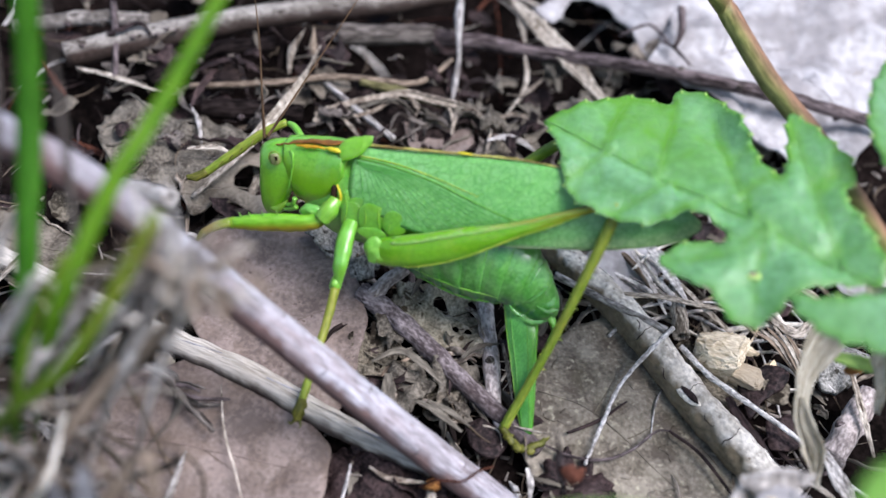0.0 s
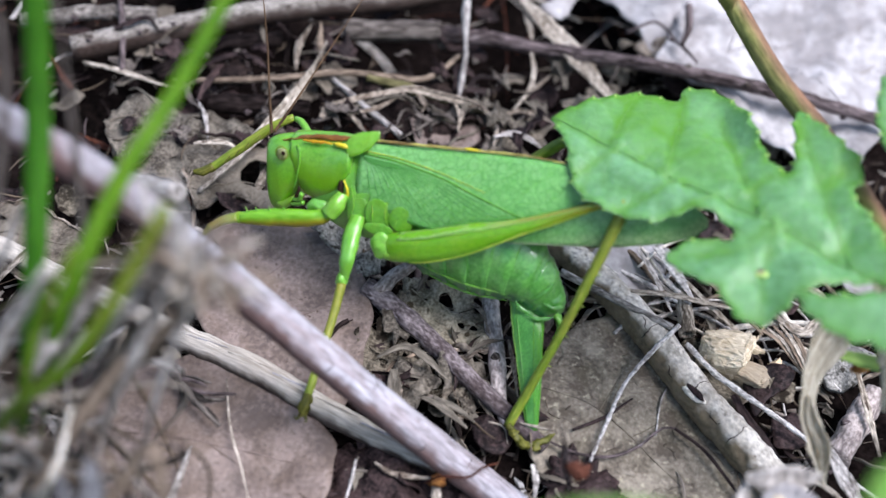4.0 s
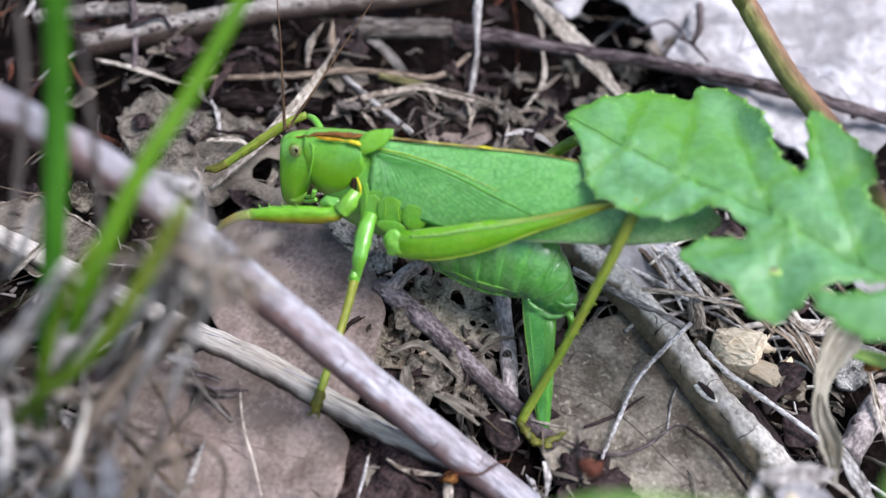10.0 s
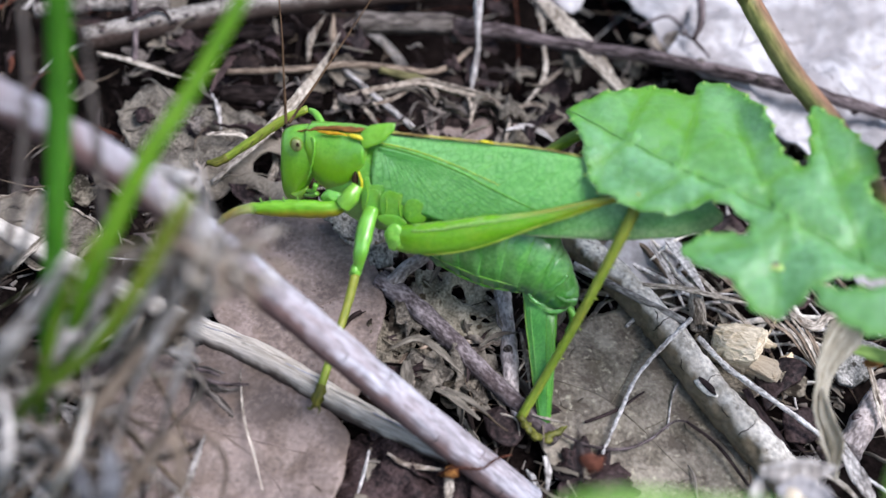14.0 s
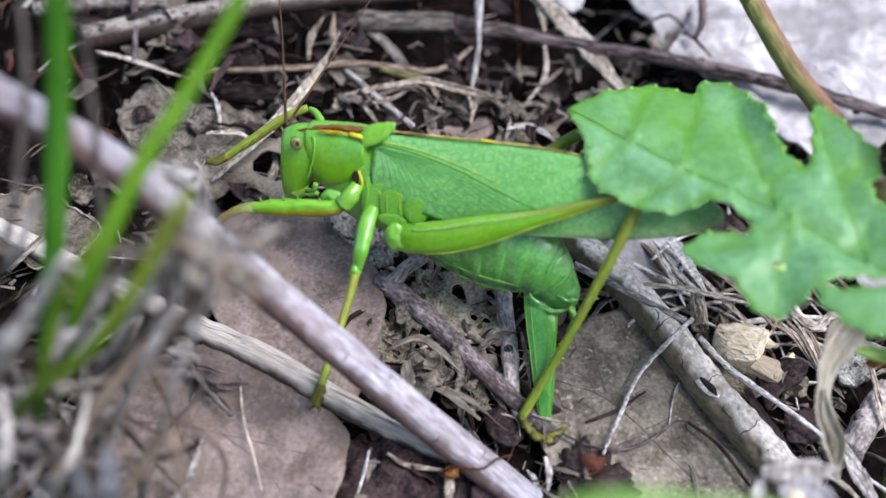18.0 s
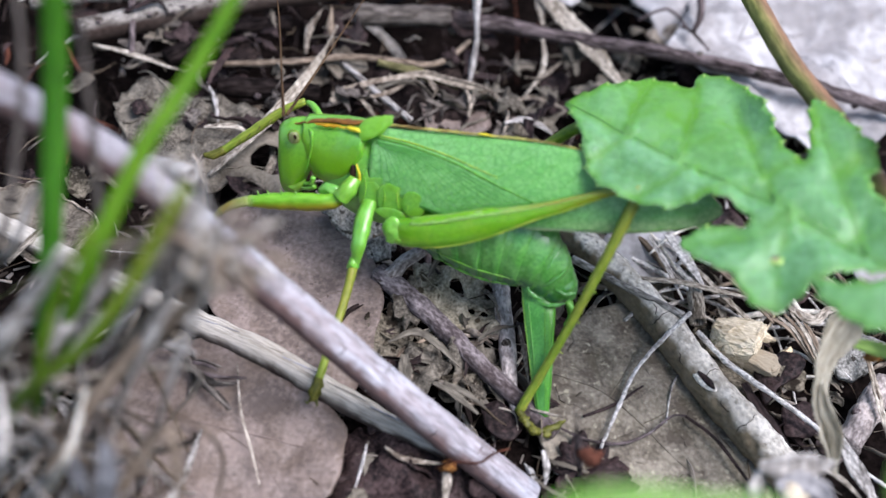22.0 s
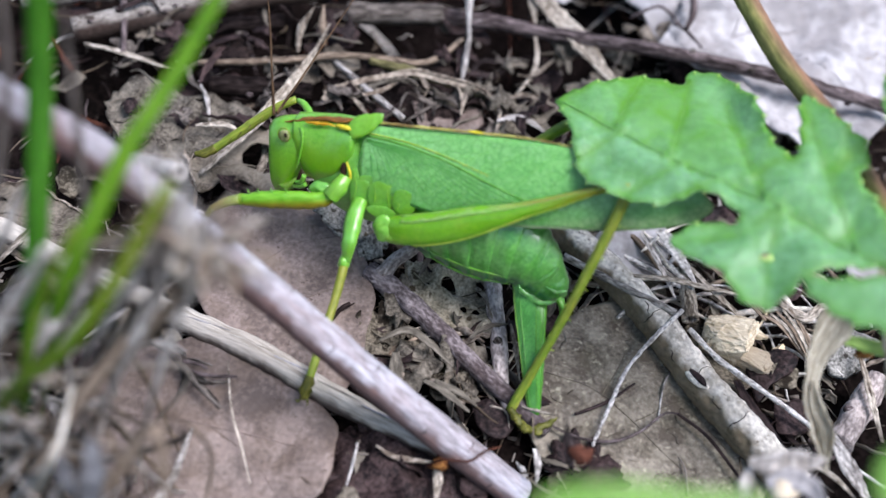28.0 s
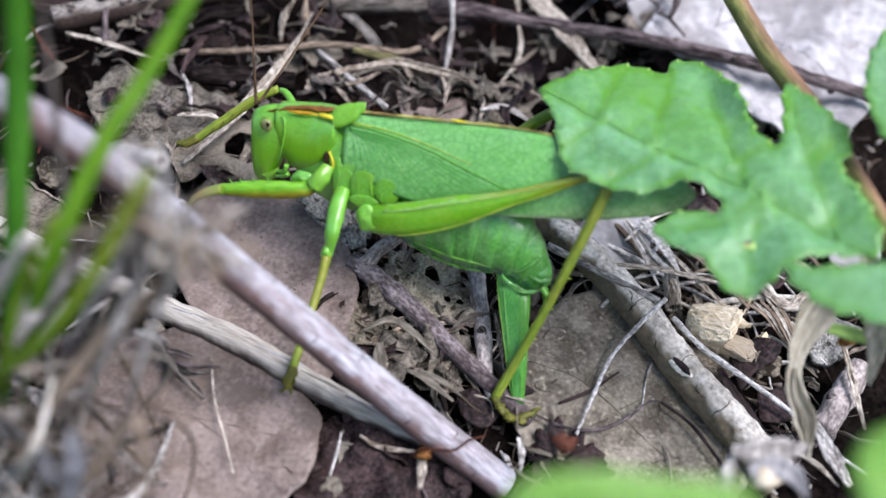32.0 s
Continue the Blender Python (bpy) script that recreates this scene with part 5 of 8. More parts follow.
straw([(40.5, -23.0, -5.4), (41.5, -26.0, -6.0), (42.7, -29.5, -6.7)], [1.5, 1.8, 1.6], STRAW_GREY, "broad blue-grey dry grass blade", (1, 0.4, 0.1))
straw([(37.5, -25.1, -6.4), (40.0, -27.0, -6.6), (41.9, -29.0, -7.5)], [0.5, 0.6, 0.5], STRAW)
straw([(23.3, -20.2, -6.4), (24.3, -16.3, -5.7), (26.0, -13.3, -5.5)], [0.2, 0.25, 0.15], STRAW_GREY)
straw([(-0.9, -19.1, -1.1), (0.9, -20.2, -1.1), (3.7, -22.2, -2.2)], [0.5, 0.8, 0.5], LEAF_DUN, "frayed grey bark fibre")
straw([(0.3, -18.7, -1.6), (2.6, -20.1, -1.7), (4.5, -21.3, -2.5)], [0.5, 0.7, 0.4], LEAF_DUN, "frayed pale bark fibre")
straw([(3.9, -13.5, -1.1), (5.7, -12.3, -0.7), (7.9, -11.5, -1.2)], [0.5, 0.6, 0.3], LEAF_DUN, "pale curled dry fibre")
straw([(8.3, -11.0, -1.8), (8.7, -13.8, -2.1), (9.0, -17.6, -3.0)], [0.4, 0.5, 0.3], LEAF_RIM)
straw([(-5.5, -14.4, -0.4), (-2.6, -13.3, 0.0), (-0.2, -14.8, -0.5), (2.1, -16.8, -1.7)], [0.4, 0.8, 0.8, 0.4], LEAF_DUN, "rolled tan edge of a decayed leaf")
straw([(-3.8, -15.2, -1.4), (-3.6, -18.1, -1.5), (-2.8, -19.2, -1.9)], [1.2, 1.6, 0.8], LEAF_DUN, "grey dry leaf strip", (1, 0.2, 0))
straw([(-7.2, -25.9, -2.2), (-7.5, -27.7, -2.5), (-8.1, -30.2, -3.1)], [0.25, 0.35, 0.2], TWIG_WHITE, "thin white dry plant fibre")
straw([(-5.5, -25.6, -3.1), (-3.5, -26.9, -3.2), (0.3, -27.2, -3.7)], [0.4, 0.6, 0.4], LEAF_RIM)
straw([(0.3, -27.0, -3.6), (0.6, -28.7, -3.9), (0.4, -31.0, -4.3)], [0.9, 1.0, 0.9], STRAW, "pale dry straw under the stick", (1, 0.1, 0))
straw([(10.1, -25.7, -3.5), (10.3, -27.7, -3.4), (10.1, -29.2, -4.1)], [0.6, 0.7, 0.5], STRAW_GREY, "grey dry plant stub", (1, 0.1, 0))
straw([(12.4, -21.5, -3.6), (10.1, -21.2, -3.1), (9.0, -20.8, -3.1)], [0.25, 0.3, 0.2], STRAW)
straw([(-20.5, -18.1, 0.8), (-19.6, -23.3, -0.2), (-18.2, -27.3, -1.2), (-17.1, -30.8, -2.0)], [0.14, 0.2, 0.2, 0.14], STRAW, "very thin pale straw on a dead leaf", (1, 0.1, 0.2))
twig([(-27.7, -18.1, 4.0), (-25.4, -19.1, 2.9), (-23.3, -21.3, 1.7), (-20.5, -23.8, 0.6)], [0.3, 0.36, 0.3, 0.2], BARK_BROWN, "small grey broken flower stalk", 0.6, 0.8, 10)
for path in ([(-26.5, -17.1, 2.5), (-24.9, -17.9, 1.9), (-24.5, -19.2, 1.0)], [(-24.9, -18.4, 1.6), (-23.4, -18.6, 1.4), (-22.0, -18.5, 0.7)], [(-24.6, -19.2, 1.0), (-22.5, -20.4, 0.6), (-20.4, -20.0, 0.0)], [(-25.1, -18.9, 1.4), (-24.6, -20.5, 0.6), (-25.0, -21.6, 0.1)], [(-23.6, -20.4, 0.5), (-22.0, -21.5, -0.0), (-20.9, -22.3, -0.6)]):
    straw(path, [0.3, 0.9, 0.3], BARK_BROWN, "dark shrivelled flower husk on a dead leaf", (0.4, 0.5, 0.7), 1.4, 0.6)
twig([(-24.6, -20.0, 2.3), (-22.3, -20.5, 1.6), (-19.4, -20.0, 0.7)], [0.2, 0.22, 0.12], BARK_DARK, "fine dark side twig", 0.3, 0.9, 11)
twig([(-24.5, -19.7, 2.8), (-23.2, -19.7, 2.4), (-22.1, -20.0, 2.0)], [0.2, 0.2, 0.1], BARK_DARK, "fine dark side twig", 0.3, 0.9, 12)
twig([(-39.2, 34.4, 12.1), (-38.1, 29.0, 10.7), (-37.4, 23.0, 9.0)], [0.4, 0.42, 0.35], BARK_DARK, "thin upright dark grey twig", 0.1, 2, 13)
twig([(33.5, 37.2, 8.6), (33.1, 33.5, 7.7), (31.9, 30.6, 7.1)], [0.5, 0.5, 0.3], BARK_DARK, "short dark curled twig on a white leaf", 0.2, 1, 14)
twig([(25.4, 34.6, 6.1), (29.2, 35.9, 6.9), (31.5, 33.2, 6.2)], [0.2, 0.22, 0.15], BARK_DARK, "fine dark dry tendril", 0.2, 1, 15)
twig([(30.6, 32.6, 6.6), (31.9, 31.5, 6.4), (33.7, 28.6, 5.7)], [0.2, 0.22, 0.15], BARK_DARK, "fine dark dry tendril", 0.2, 1, 16)

rng = random.Random(91)
for spot, spread, count in (((21.1, -0.2, -3.4), 4.5, 9), ((26.9, -1.2, -4.2), 5, 11), ((32.6, -3.0, -5.1), 4.5, 9), ((40.2, -8.3, -6.8), 4.5, 9), ((44.7, -11.5, -7.9), 4, 6)):
    for k in range(count):
        x, y = spot[0] + rng.gauss(0, spread), spot[1] + rng.gauss(0, spread * 0.7)
        a = rng.choice((-0.85, -0.85, -0.6, 0.1, 0.5)) + rng.gauss(0, 0.2)
        far, r = rng.uniform(2.5, 6), rng.choice((0.14, 0.2, 0.28, 0.4))
        dx, dy, z = math.cos(a) * far, math.sin(a) * far, slope(x, y) + rng.uniform(0.2, 2.4)
        twig([(x - dx, y - dy, z + rng.uniform(-0.6, 0.4)), (x - dy * 0.06, y + dx * 0.06, z + 0.2), (x + dx, y + dy, z + rng.uniform(-0.6, 0.4))], [r * 0.7, r, r, r * 0.6], rng.choice((TWIG_WHITE, TWIG_WHITE, STRAW_GREY, BARK_GREY, TWIG_TAN)),
             "straight bleached twig splinter in the litter", 0.3, 0.8, k, 7, 16)

def splintered(centre, radii, axes, seed, corners=15):
    """A broken lump of rotten wood with flat faces; its first axis is the grain, along which its faces are split into fibres."""
    rng = random.Random(seed)
    bm = bmesh.new()
    for k in range(corners):
        p = Vector((rng.uniform(-1, 1), rng.uniform(-1, 1), rng.uniform(-1, 1)))
        bm.verts.new(p / max(abs(c) for c in p) * rng.uniform(0.75, 1.0))
    done = bmesh.ops.convex_hull(bm, input=bm.verts)
    bmesh.ops.delete(bm, geom=[v for v in done["geom_interior"] if isinstance(v, bmesh.types.BMVert)], context="VERTS")
    bmesh.ops.bevel(bm, geom=list(bm.edges), offset=0.06, segments=1, affect="EDGES")
    bmesh.ops.triangulate(bm, faces=list(bm.faces))
    bmesh.ops.subdivide_edges(bm, edges=list(bm.edges), cuts=3, use_grid_fill=True)
    bm.verts.index_update()
    ax = [Vector(a).normalized() for a in axes]
    out, grain_at = [], []
    for v in bm.verts:
        p = Vector((v.co.x * radii[0], v.co.y * radii[1], v.co.z * radii[2]))
        split = abs(noise.noise(Vector((p.x * 0.4, p.y * 2.2, p.z * 2.2 + seed)))) + 0.5 * abs(noise.noise(p * 2.5))
        p *= 1 - 0.2 * split
        out.append(Vector(centre) + ax[0] * p.x + ax[1] * p.y + ax[2] * p.z)
        grain_at.append((p.y + seed, p.z, p.x * 0.5))
    faces = [tuple(v.index for v in f.verts) for f in bm.faces]
    bm.free()
    return out, faces, grain_at


chip = holder("wood_chip", (32.2, -9.6, -6.2), "pale tan splintered chip of rotten wood", "wood chip")
# Tone rises downward, so the lower wood is a darker tan.
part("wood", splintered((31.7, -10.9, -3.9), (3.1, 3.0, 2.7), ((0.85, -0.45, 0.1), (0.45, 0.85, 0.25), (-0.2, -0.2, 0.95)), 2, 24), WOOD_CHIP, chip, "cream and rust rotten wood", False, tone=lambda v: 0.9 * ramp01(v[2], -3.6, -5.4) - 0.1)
part("splinter", splintered((34.2, -13.0, -5.4), (3.0, 1.5, 1.2), ((0.8, -0.6, 0.05), (0.6, 0.8, 0.1), (0, -0.1, 1)), 5), WOOD_CHIP, chip, "greyer splintered edge", False, tone=lambda v: 0.85)
part("splinter", splintered((37.0, -11.8, -5.5), (1.7, 0.7, 0.7), ((0.7, 0.6, 0.2), (-0.6, 0.7, 0), (0, 0, 1)), 9), WOOD_CHIP, chip, "cream splinter", False)
part("splinter", splintered((35.0, -9.9, -4.5), (1.9, 0.6, 0.6), ((0.6, -0.75, 0.2), (0.75, 0.6, 0), (0, 0, 1)), 12), WOOD_CHIP, chip, "cream splinter", False)

# ---- curled dry leaf beside the wood chip, and the pale flake in front of it ----
straw([(39.5, -19.2, 10.5), (37.3, -21.5, 9.6), (35.7, -23.7, 8.1), (35.0, -26.0, 6.5), (35.4, -28.3, 4.8), (35.9, -30.2, 3.4), (36.0, -32.0, 2.0)], [2.4, 3.6, 2.4, 1.5, 2.4, 2.8, 1.2], LEAF_BEIGE, "translucent beige curled dry leaf twisting upright", (1, 0.15, 0.2), -0.9, 0.45)
straw([(35.1, -25.4, 6.9), (35.3, -27.8, 5.8), (36.1, -29.7, 4.5), (35.9, -32.0, 2.5)], [0.5, 1.3, 1.5, 0.5], LEAF_BEIGE, "inner roll of a beige dry leaf", (0.8, 0.3, 0.5), 0.9, 0.7)
straw([(40.5, -18.7, 18.1), (41.1, -21.9, 14.8), (42.0, -24.9, 10.4), (41.6, -27.2, 6.7)], [1.2, 2.2, 2.2, 1.2], LEAF_BEIGE, "pale grey curled dry leaf twisting upright", (1, 0.1, 0.2), 1.0, 0.5)
straw([(26.0, -38.7, 6.5), (26.7, -37.2, 8.1), (27.3, -36.0, 9.2)], [1.6, 1.6, 1.2], STRAW_GREY, "grey folded side of a dry leaf", (1, 0.2, 0.1), 0.2, 0.3)
straw([(26.8, -36.3, 9.6), (28.8, -36.7, 10.0), (31.2, -36.6, 10.1), (33.0, -36.5, 10.2)], [1.4, 2.2, 2.2, 1.2], STRAW_GREY, "pale grey folded dry leaf", (0.05, 0.7, 0.7), 0.1, 0.3)
straw([(27.8, -38.4, 9.7), (29.7, -38.4, 10.4), (31.2, -39.2, 10.3), (32.0, -41.0, 9.9)], [1.4, 1.8, 1.6, 1.0], LEAF_WHITE, "white papery dry leaf with an amber heart", (0.3, 0.7, 0.4), 0.3, 0.4)
thing("seed", ball((13.4, -32.1, 4.7), (1.1, 0.9, 0.8), rough=0.5, grain=0.8), TWIG_RED, "dark reddish-brown seed on a stalk tip", "seed")
thing("seed_husk", ball((29.3, -38.8, 9.3), (1.3, 1.0, 0.9), rough=0.4, grain=0.8), WOOD_CHIP, "amber-brown seed husk in a folded leaf", "seed husk")


# ---- the plant: lobed toothed leaf and reddish stem ----
VEINS = [([(12.2, -1.7, 21.9), (16.6, -5.5, 21.8), (21.9, -10.1, 21.7), (29.9, -16.4, 21.7), (37.7, -23.4, 21.5), (41.5, -27.2, 21.3)], 0.32),
         ([(22.1, -10.3, 21.7), (23.5, -7.0, 22.9), (24.9, -2.8, 24.4)], 0.16), ([(29.9, -16.4, 21.7), (28.8, -11.7, 22.8), (28.0, -6.0, 24.2)], 0.2), ([(17.6, -6.3, 21.8), (18.6, -4.1, 22.6), (20.1, -1.8, 23.6)], 0.12),
         ([(36.6, -22.5, 21.5), (35.5, -15.3, 23.2), (34.8, -7.4, 25.3)], 0.22), ([(30.9, -17.2, 21.7), (27.2, -19.5, 20.3), (22.4, -19.2, 19.3)], 0.18), ([(30.9, -17.2, 21.7), (29.3, -22.0, 20.0), (28.5, -25.9, 18.8)], 0.16),
         ([(23.3, -11.3, 21.7), (20.6, -12.6, 20.7), (17.5, -13.3, 19.9)], 0.14), ([(18.1, -6.7, 21.8), (15.9, -8.0, 21.0), (14.0, -8.9, 20.3)], 0.12), ([(26.5, -13.8, 21.7), (25.0, -14.2, 21.2), (22.2, -14.7, 20.5)], 0.1),
         ([(29.2, -13.7, 22.3), (31.6, -12.8, 23.1), (33.0, -13.1, 23.3)], 0.1), ([(35.5, -15.3, 23.2), (37.3, -13.3, 24.2), (38.6, -12.7, 24.6)], 0.1)]


def branches():
    """Fine veins that leave the larger ones in turn on either side."""
    rng, out = random.Random(31), []
    for k, (line, r) in enumerate(VEINS):
        path = spline([p[:2] for p in line], 40)
        for n, i in enumerate(range(5, 36, 5 if k == 0 else 8)):
            ahead = path[min(39, i + 1)] - path[i - 1]
            a = math.atan2(ahead[1], ahead[0]) + (1 if n % 2 else -1) * rng.uniform(0.7, 1.1)
            far = rng.uniform(2.2, 4.0) * (1.0 if k == 0 else 0.75)
            p, q = path[i], path[i] + far * np.array((math.cos(a), math.sin(a)))
            out.append(([tuple(p), tuple((p + q) / 2 + np.array((rng.gauss(0, 0.25), rng.gauss(0, 0.25)))), tuple(q)], 0.1))
    return out


BRANCHES = branches()


def vein_gap(x, y, lines, reach):
    """The nearest vein's distance, and how deep that vein is sunk."""
    best, sunk = reach, 0.0
    for line, r in lines:
        for a, b in zip(line, line[1:]):
            ux, uy = b[0] - a[0], b[1] - a[1]
            k = min(1, max(0, ((x - a[0]) * ux + (y - a[1]) * uy) / (ux * ux + uy * uy)))
            d = math.hypot(x - a[0] - k * ux, y - a[1] - k * uy)
            if d < best:
                best, sunk = d, r
    return best, sunk


def leaf_height(x, y):
    z = 19.7 + 0.219 * x + 0.277 * y + 0.5 * noise.noise(Vector((x / 8, y / 8, 3))) + 0.6 * noise.noise(Vector((x / 3.8, y / 3.8, 8))) + 0.1 * noise.noise(Vector((x / 1.5, y / 1.5, 4)))
    wide, deep = vein_gap(x, y, VEINS, 4.0)
    fine, thin = vein_gap(x, y, BRANCHES, 2.0)
    dent = deep * (0.25 * math.exp(-(wide / 0.5) ** 2) + 2.1 * math.exp(-(wide / 1.6) ** 2)) + thin * 1.6 * math.exp(-(fine / 0.8) ** 2)
    return z - dent


def toothed(outline, every=2.6, deep=0.35, points=420):
    """A finely toothed edge along a smooth outline; returns the loop and the teeth's tips."""
    loop = spline([*[p[:2] for p in outline], outline[0][:2]], points)[:-1]
    run = np.r_[0, np.cumsum(np.linalg.norm(np.diff(loop, axis=0), axis=1))]
    tips, out = [], []
    for i, q in enumerate(loop):
        ahead = loop[(i + 1) % len(loop)] - loop[i - 1]
        side = np.array((ahead[1], -ahead[0])) / (np.linalg.norm(ahead) + 1e-9)
        phase = (run[i] / every) % 1
        big = 0.7 + 0.9 * abs(noise.noise(Vector((math.floor(run[i] / every) * 1.7, every, 0))))
        push = deep * big * (phase if phase < 0.8 else (1 - phase) * 4)
        out.append(tuple(q - side * push))
        if 0.74 < phase < 0.82 and (not tips or np.linalg.norm(np.array(tips[-1][0]) - q) > every * 0.6):
            tips.append((tuple(q - side * push), tuple(-side)))
    return out, tips


CREST = (Vector((12.2, -1.7, 21.9)[:2]), Vector((37.7, -23.4, 21.5)[:2]))


def fold_along_sight(geo):
    """Folds the half of the leaf beyond its midrib down and away, along the camera's line of sight, so that its outline
    in view holds.
    """
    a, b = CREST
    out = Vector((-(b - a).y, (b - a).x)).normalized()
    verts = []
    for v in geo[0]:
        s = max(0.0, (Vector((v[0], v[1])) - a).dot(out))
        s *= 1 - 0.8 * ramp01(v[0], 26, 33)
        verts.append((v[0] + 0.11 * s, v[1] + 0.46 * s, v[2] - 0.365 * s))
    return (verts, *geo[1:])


def same(geo):
    return geo


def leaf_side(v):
    """How far a point lies beyond the midrib; that half lacks the sky's sheen, which is painted as a deeper green."""
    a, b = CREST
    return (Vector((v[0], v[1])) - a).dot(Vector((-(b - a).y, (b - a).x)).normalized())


def green_leaf(name, outline, height, parent, label, every=2.2, deep=0.5, step=0.5, points=480, bend=same):
    loop, tips = toothed(outline, every, deep, points)
    edge = np.array(loop)
    flat = blade(loop, height, step, 0.18, smooth=False)
    # Tone paints the far half's lack of sheen, besides edge, veins and mottling.
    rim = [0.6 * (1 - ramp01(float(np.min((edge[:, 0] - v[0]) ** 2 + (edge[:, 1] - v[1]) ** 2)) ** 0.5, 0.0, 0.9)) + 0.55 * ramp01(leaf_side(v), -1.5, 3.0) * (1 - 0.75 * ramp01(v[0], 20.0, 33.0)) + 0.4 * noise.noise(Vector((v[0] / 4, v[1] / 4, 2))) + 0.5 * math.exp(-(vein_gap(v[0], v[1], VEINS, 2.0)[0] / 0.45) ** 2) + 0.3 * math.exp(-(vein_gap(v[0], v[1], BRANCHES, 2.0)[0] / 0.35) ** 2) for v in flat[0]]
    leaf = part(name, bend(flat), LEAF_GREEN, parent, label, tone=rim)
    part("leaf_edge", bend(tube([(x, y, height(x, y) - 0.09) for x, y in loop[::2]], [0.05], 5, points // 2)), LEAF_VEIN, leaf, "thin pale edge")
    for (x, y), (sx, sy) in tips:
        z = height(x, y)
        part("tooth", bend(tube([(x - sx * 0.35, y - sy * 0.35, z - 0.1), (x + sx * 0.2, y + sy * 0.2, z - 0.1)], [0.16, 0.05], 6, 5)), LEAF_TOOTH, leaf)
    return leaf


plant = holder("plant", (54.3, -9.3, -8.5), "young plant with lobed toothed green leaves and reddish stem", "plant")
big_leaf = green_leaf("leaf", [(12.2, -1.7, 21.9), (16.4, -1.3, 22.9), (20.1, -1.3, 23.8), (22.9, -2.4, 24.1), (24.1, -3.4, 24.0), (25.0, -1.8, 24.7), (27.4, -2.7, 24.9), (29.8, -5.5, 24.7), (30.6, -8.1, 24.2), (31.1, -10.7, 23.6), (32.2, -12.4, 23.3),
                               (33.4, -12.5, 23.6), (34.1, -9.7, 24.5), (34.8, -6.3, 25.6), (37.0, -9.4, 25.2), (38.8, -12.4, 24.8), (38.9, -14.2, 24.3), (37.6, -16.0, 23.5), (38.8, -19.3, 22.8), (39.6, -22.0, 22.3), (39.3, -24.2, 21.6), (37.6, -24.0, 21.3), (35.4, -23.7, 20.9), (33.1, -24.1, 20.3),
                               (31.4, -24.6, 19.8), (30.1, -25.6, 19.2), (28.4, -26.4, 18.6), (26.5, -25.3, 18.5), (25.4, -23.0, 18.9), (23.4, -21.5, 18.9), (21.5, -19.1, 19.1), (23.6, -17.8, 19.9), (27.3, -18.5, 20.5), (27.2, -16.8, 21.0), (24.5, -14.8, 21.0),
                               (20.4, -15.0, 20.0), (17.4, -13.7, 19.7), (14.6, -11.4, 19.7), (13.7, -8.8, 20.3), (13.4, -5.6, 21.1)], leaf_height, plant, "lobed green leaf with pale-toothed edge", bend=fold_along_sight)
green_leaf("leaf", [(30.6, -26.2, 22.1), (32.4, -27.2, 22.2), (34.5, -27.6, 22.6), (37.5, -27.9, 23.2), (41.1, -29.3, 23.6), (40.9, -32.2, 22.7), (37.8, -32.7, 21.9), (35.5, -31.4, 21.8), (33.2, -30.3, 21.6), (31.5, -28.3, 21.8)],
           lambda x, y: 22.7 + 0.219 * x + 0.277 * y + 0.5 * noise.noise(Vector((x / 6, y / 6, 9))), plant, "narrow lower leaf tip", points=120)
for k, (line, r) in enumerate(VEINS):
    path = [(q[0], q[1], leaf_height(q[0], q[1]) + 0.03) for q in spline([p[:2] for p in line], 40)]
    part("midrib" if k == 0 else "side_vein", fold_along_sight(tube(path, [r * 0.2, r * 0.3] if k == 0 else [r * 0.3, r * 0.1], 6, 40)), LEAF_RIB, big_leaf)
for r, m in ((0.75, LEAF_TOOTH), (0.45, TWIG_TAN)):
    part("leaf_spot", ball((29.1, -21.6, leaf_height(29.1, -21.6)), (r, r * 0.8, 0.3 - 0.25 * r), rough=0.5, grain=0.4), m, big_leaf, "brown blemish with a yellowish ring")
green_leaf("leaf", [(41.3, -6.3, 29.1), (40.1, -9.7, 27.9), (40.1, -12.7, 27.1), (40.8, -15.7, 26.4), (44.2, -16.9, 26.9), (48.0, -12.0, 29.1), (46.8, -5.0, 30.7), (44.3, -3.2, 30.7)],
           lambda x, y: 21.7 + 0.219 * x + 0.277 * y + 0.7 * noise.noise(Vector((x / 7, y / 7, 5))), plant, "second green leaf at the edge of the plant", points=150)
plant_stem = tube([(39.2, 64.6, 5.7), (30.2, 15.5, 26.8), (31.8, 10.0, 25.5), (34.7, 1.8, 23.0), (37.8, -5.3, 21.5), (40.8, -14.5, 19.4), (44.3, -24.7, 16.3), (47.2, -28.3, 9.9), (55.3, -20.1, -10.5)], [0.95, 0.95, 1.0, 1.05, 1.08, 1.1, 1.1, 1.05, 0.95], 16, 90, 0.06, 1.5)
part("stem", plant_stem, STEM_RED, plant, "arching reddish-green stem", tone=flank(plant_stem, 16, (1, 0.1, 0.35), -0.35, 0.75))
part("leaf_stalk", ribbon([(36.6, -21.3, 8.4), (38.9, -22.3, 8.8), (42.4, -24.3, 9.6), (46.2, -26.5, 11.6)], [0.3, 1.3, 1.4, 1.2], (0.2, 0.8, 0.6), 24, 0.25, 0, 0.4), LEAF_TOOTH, plant, "lime-green young leaf tip")
part("bud", ball((40.4, -22.7, 7.7), (1.0, 0.6, 0.5), rough=0.4), RUST_BUD, plant, "orange bud scale")

# ---- a low plant in the foreground ----
low_plant = holder("low_plant", (27.3, -42.0, -11.1), "small low plant with bright green leaves", "plant")


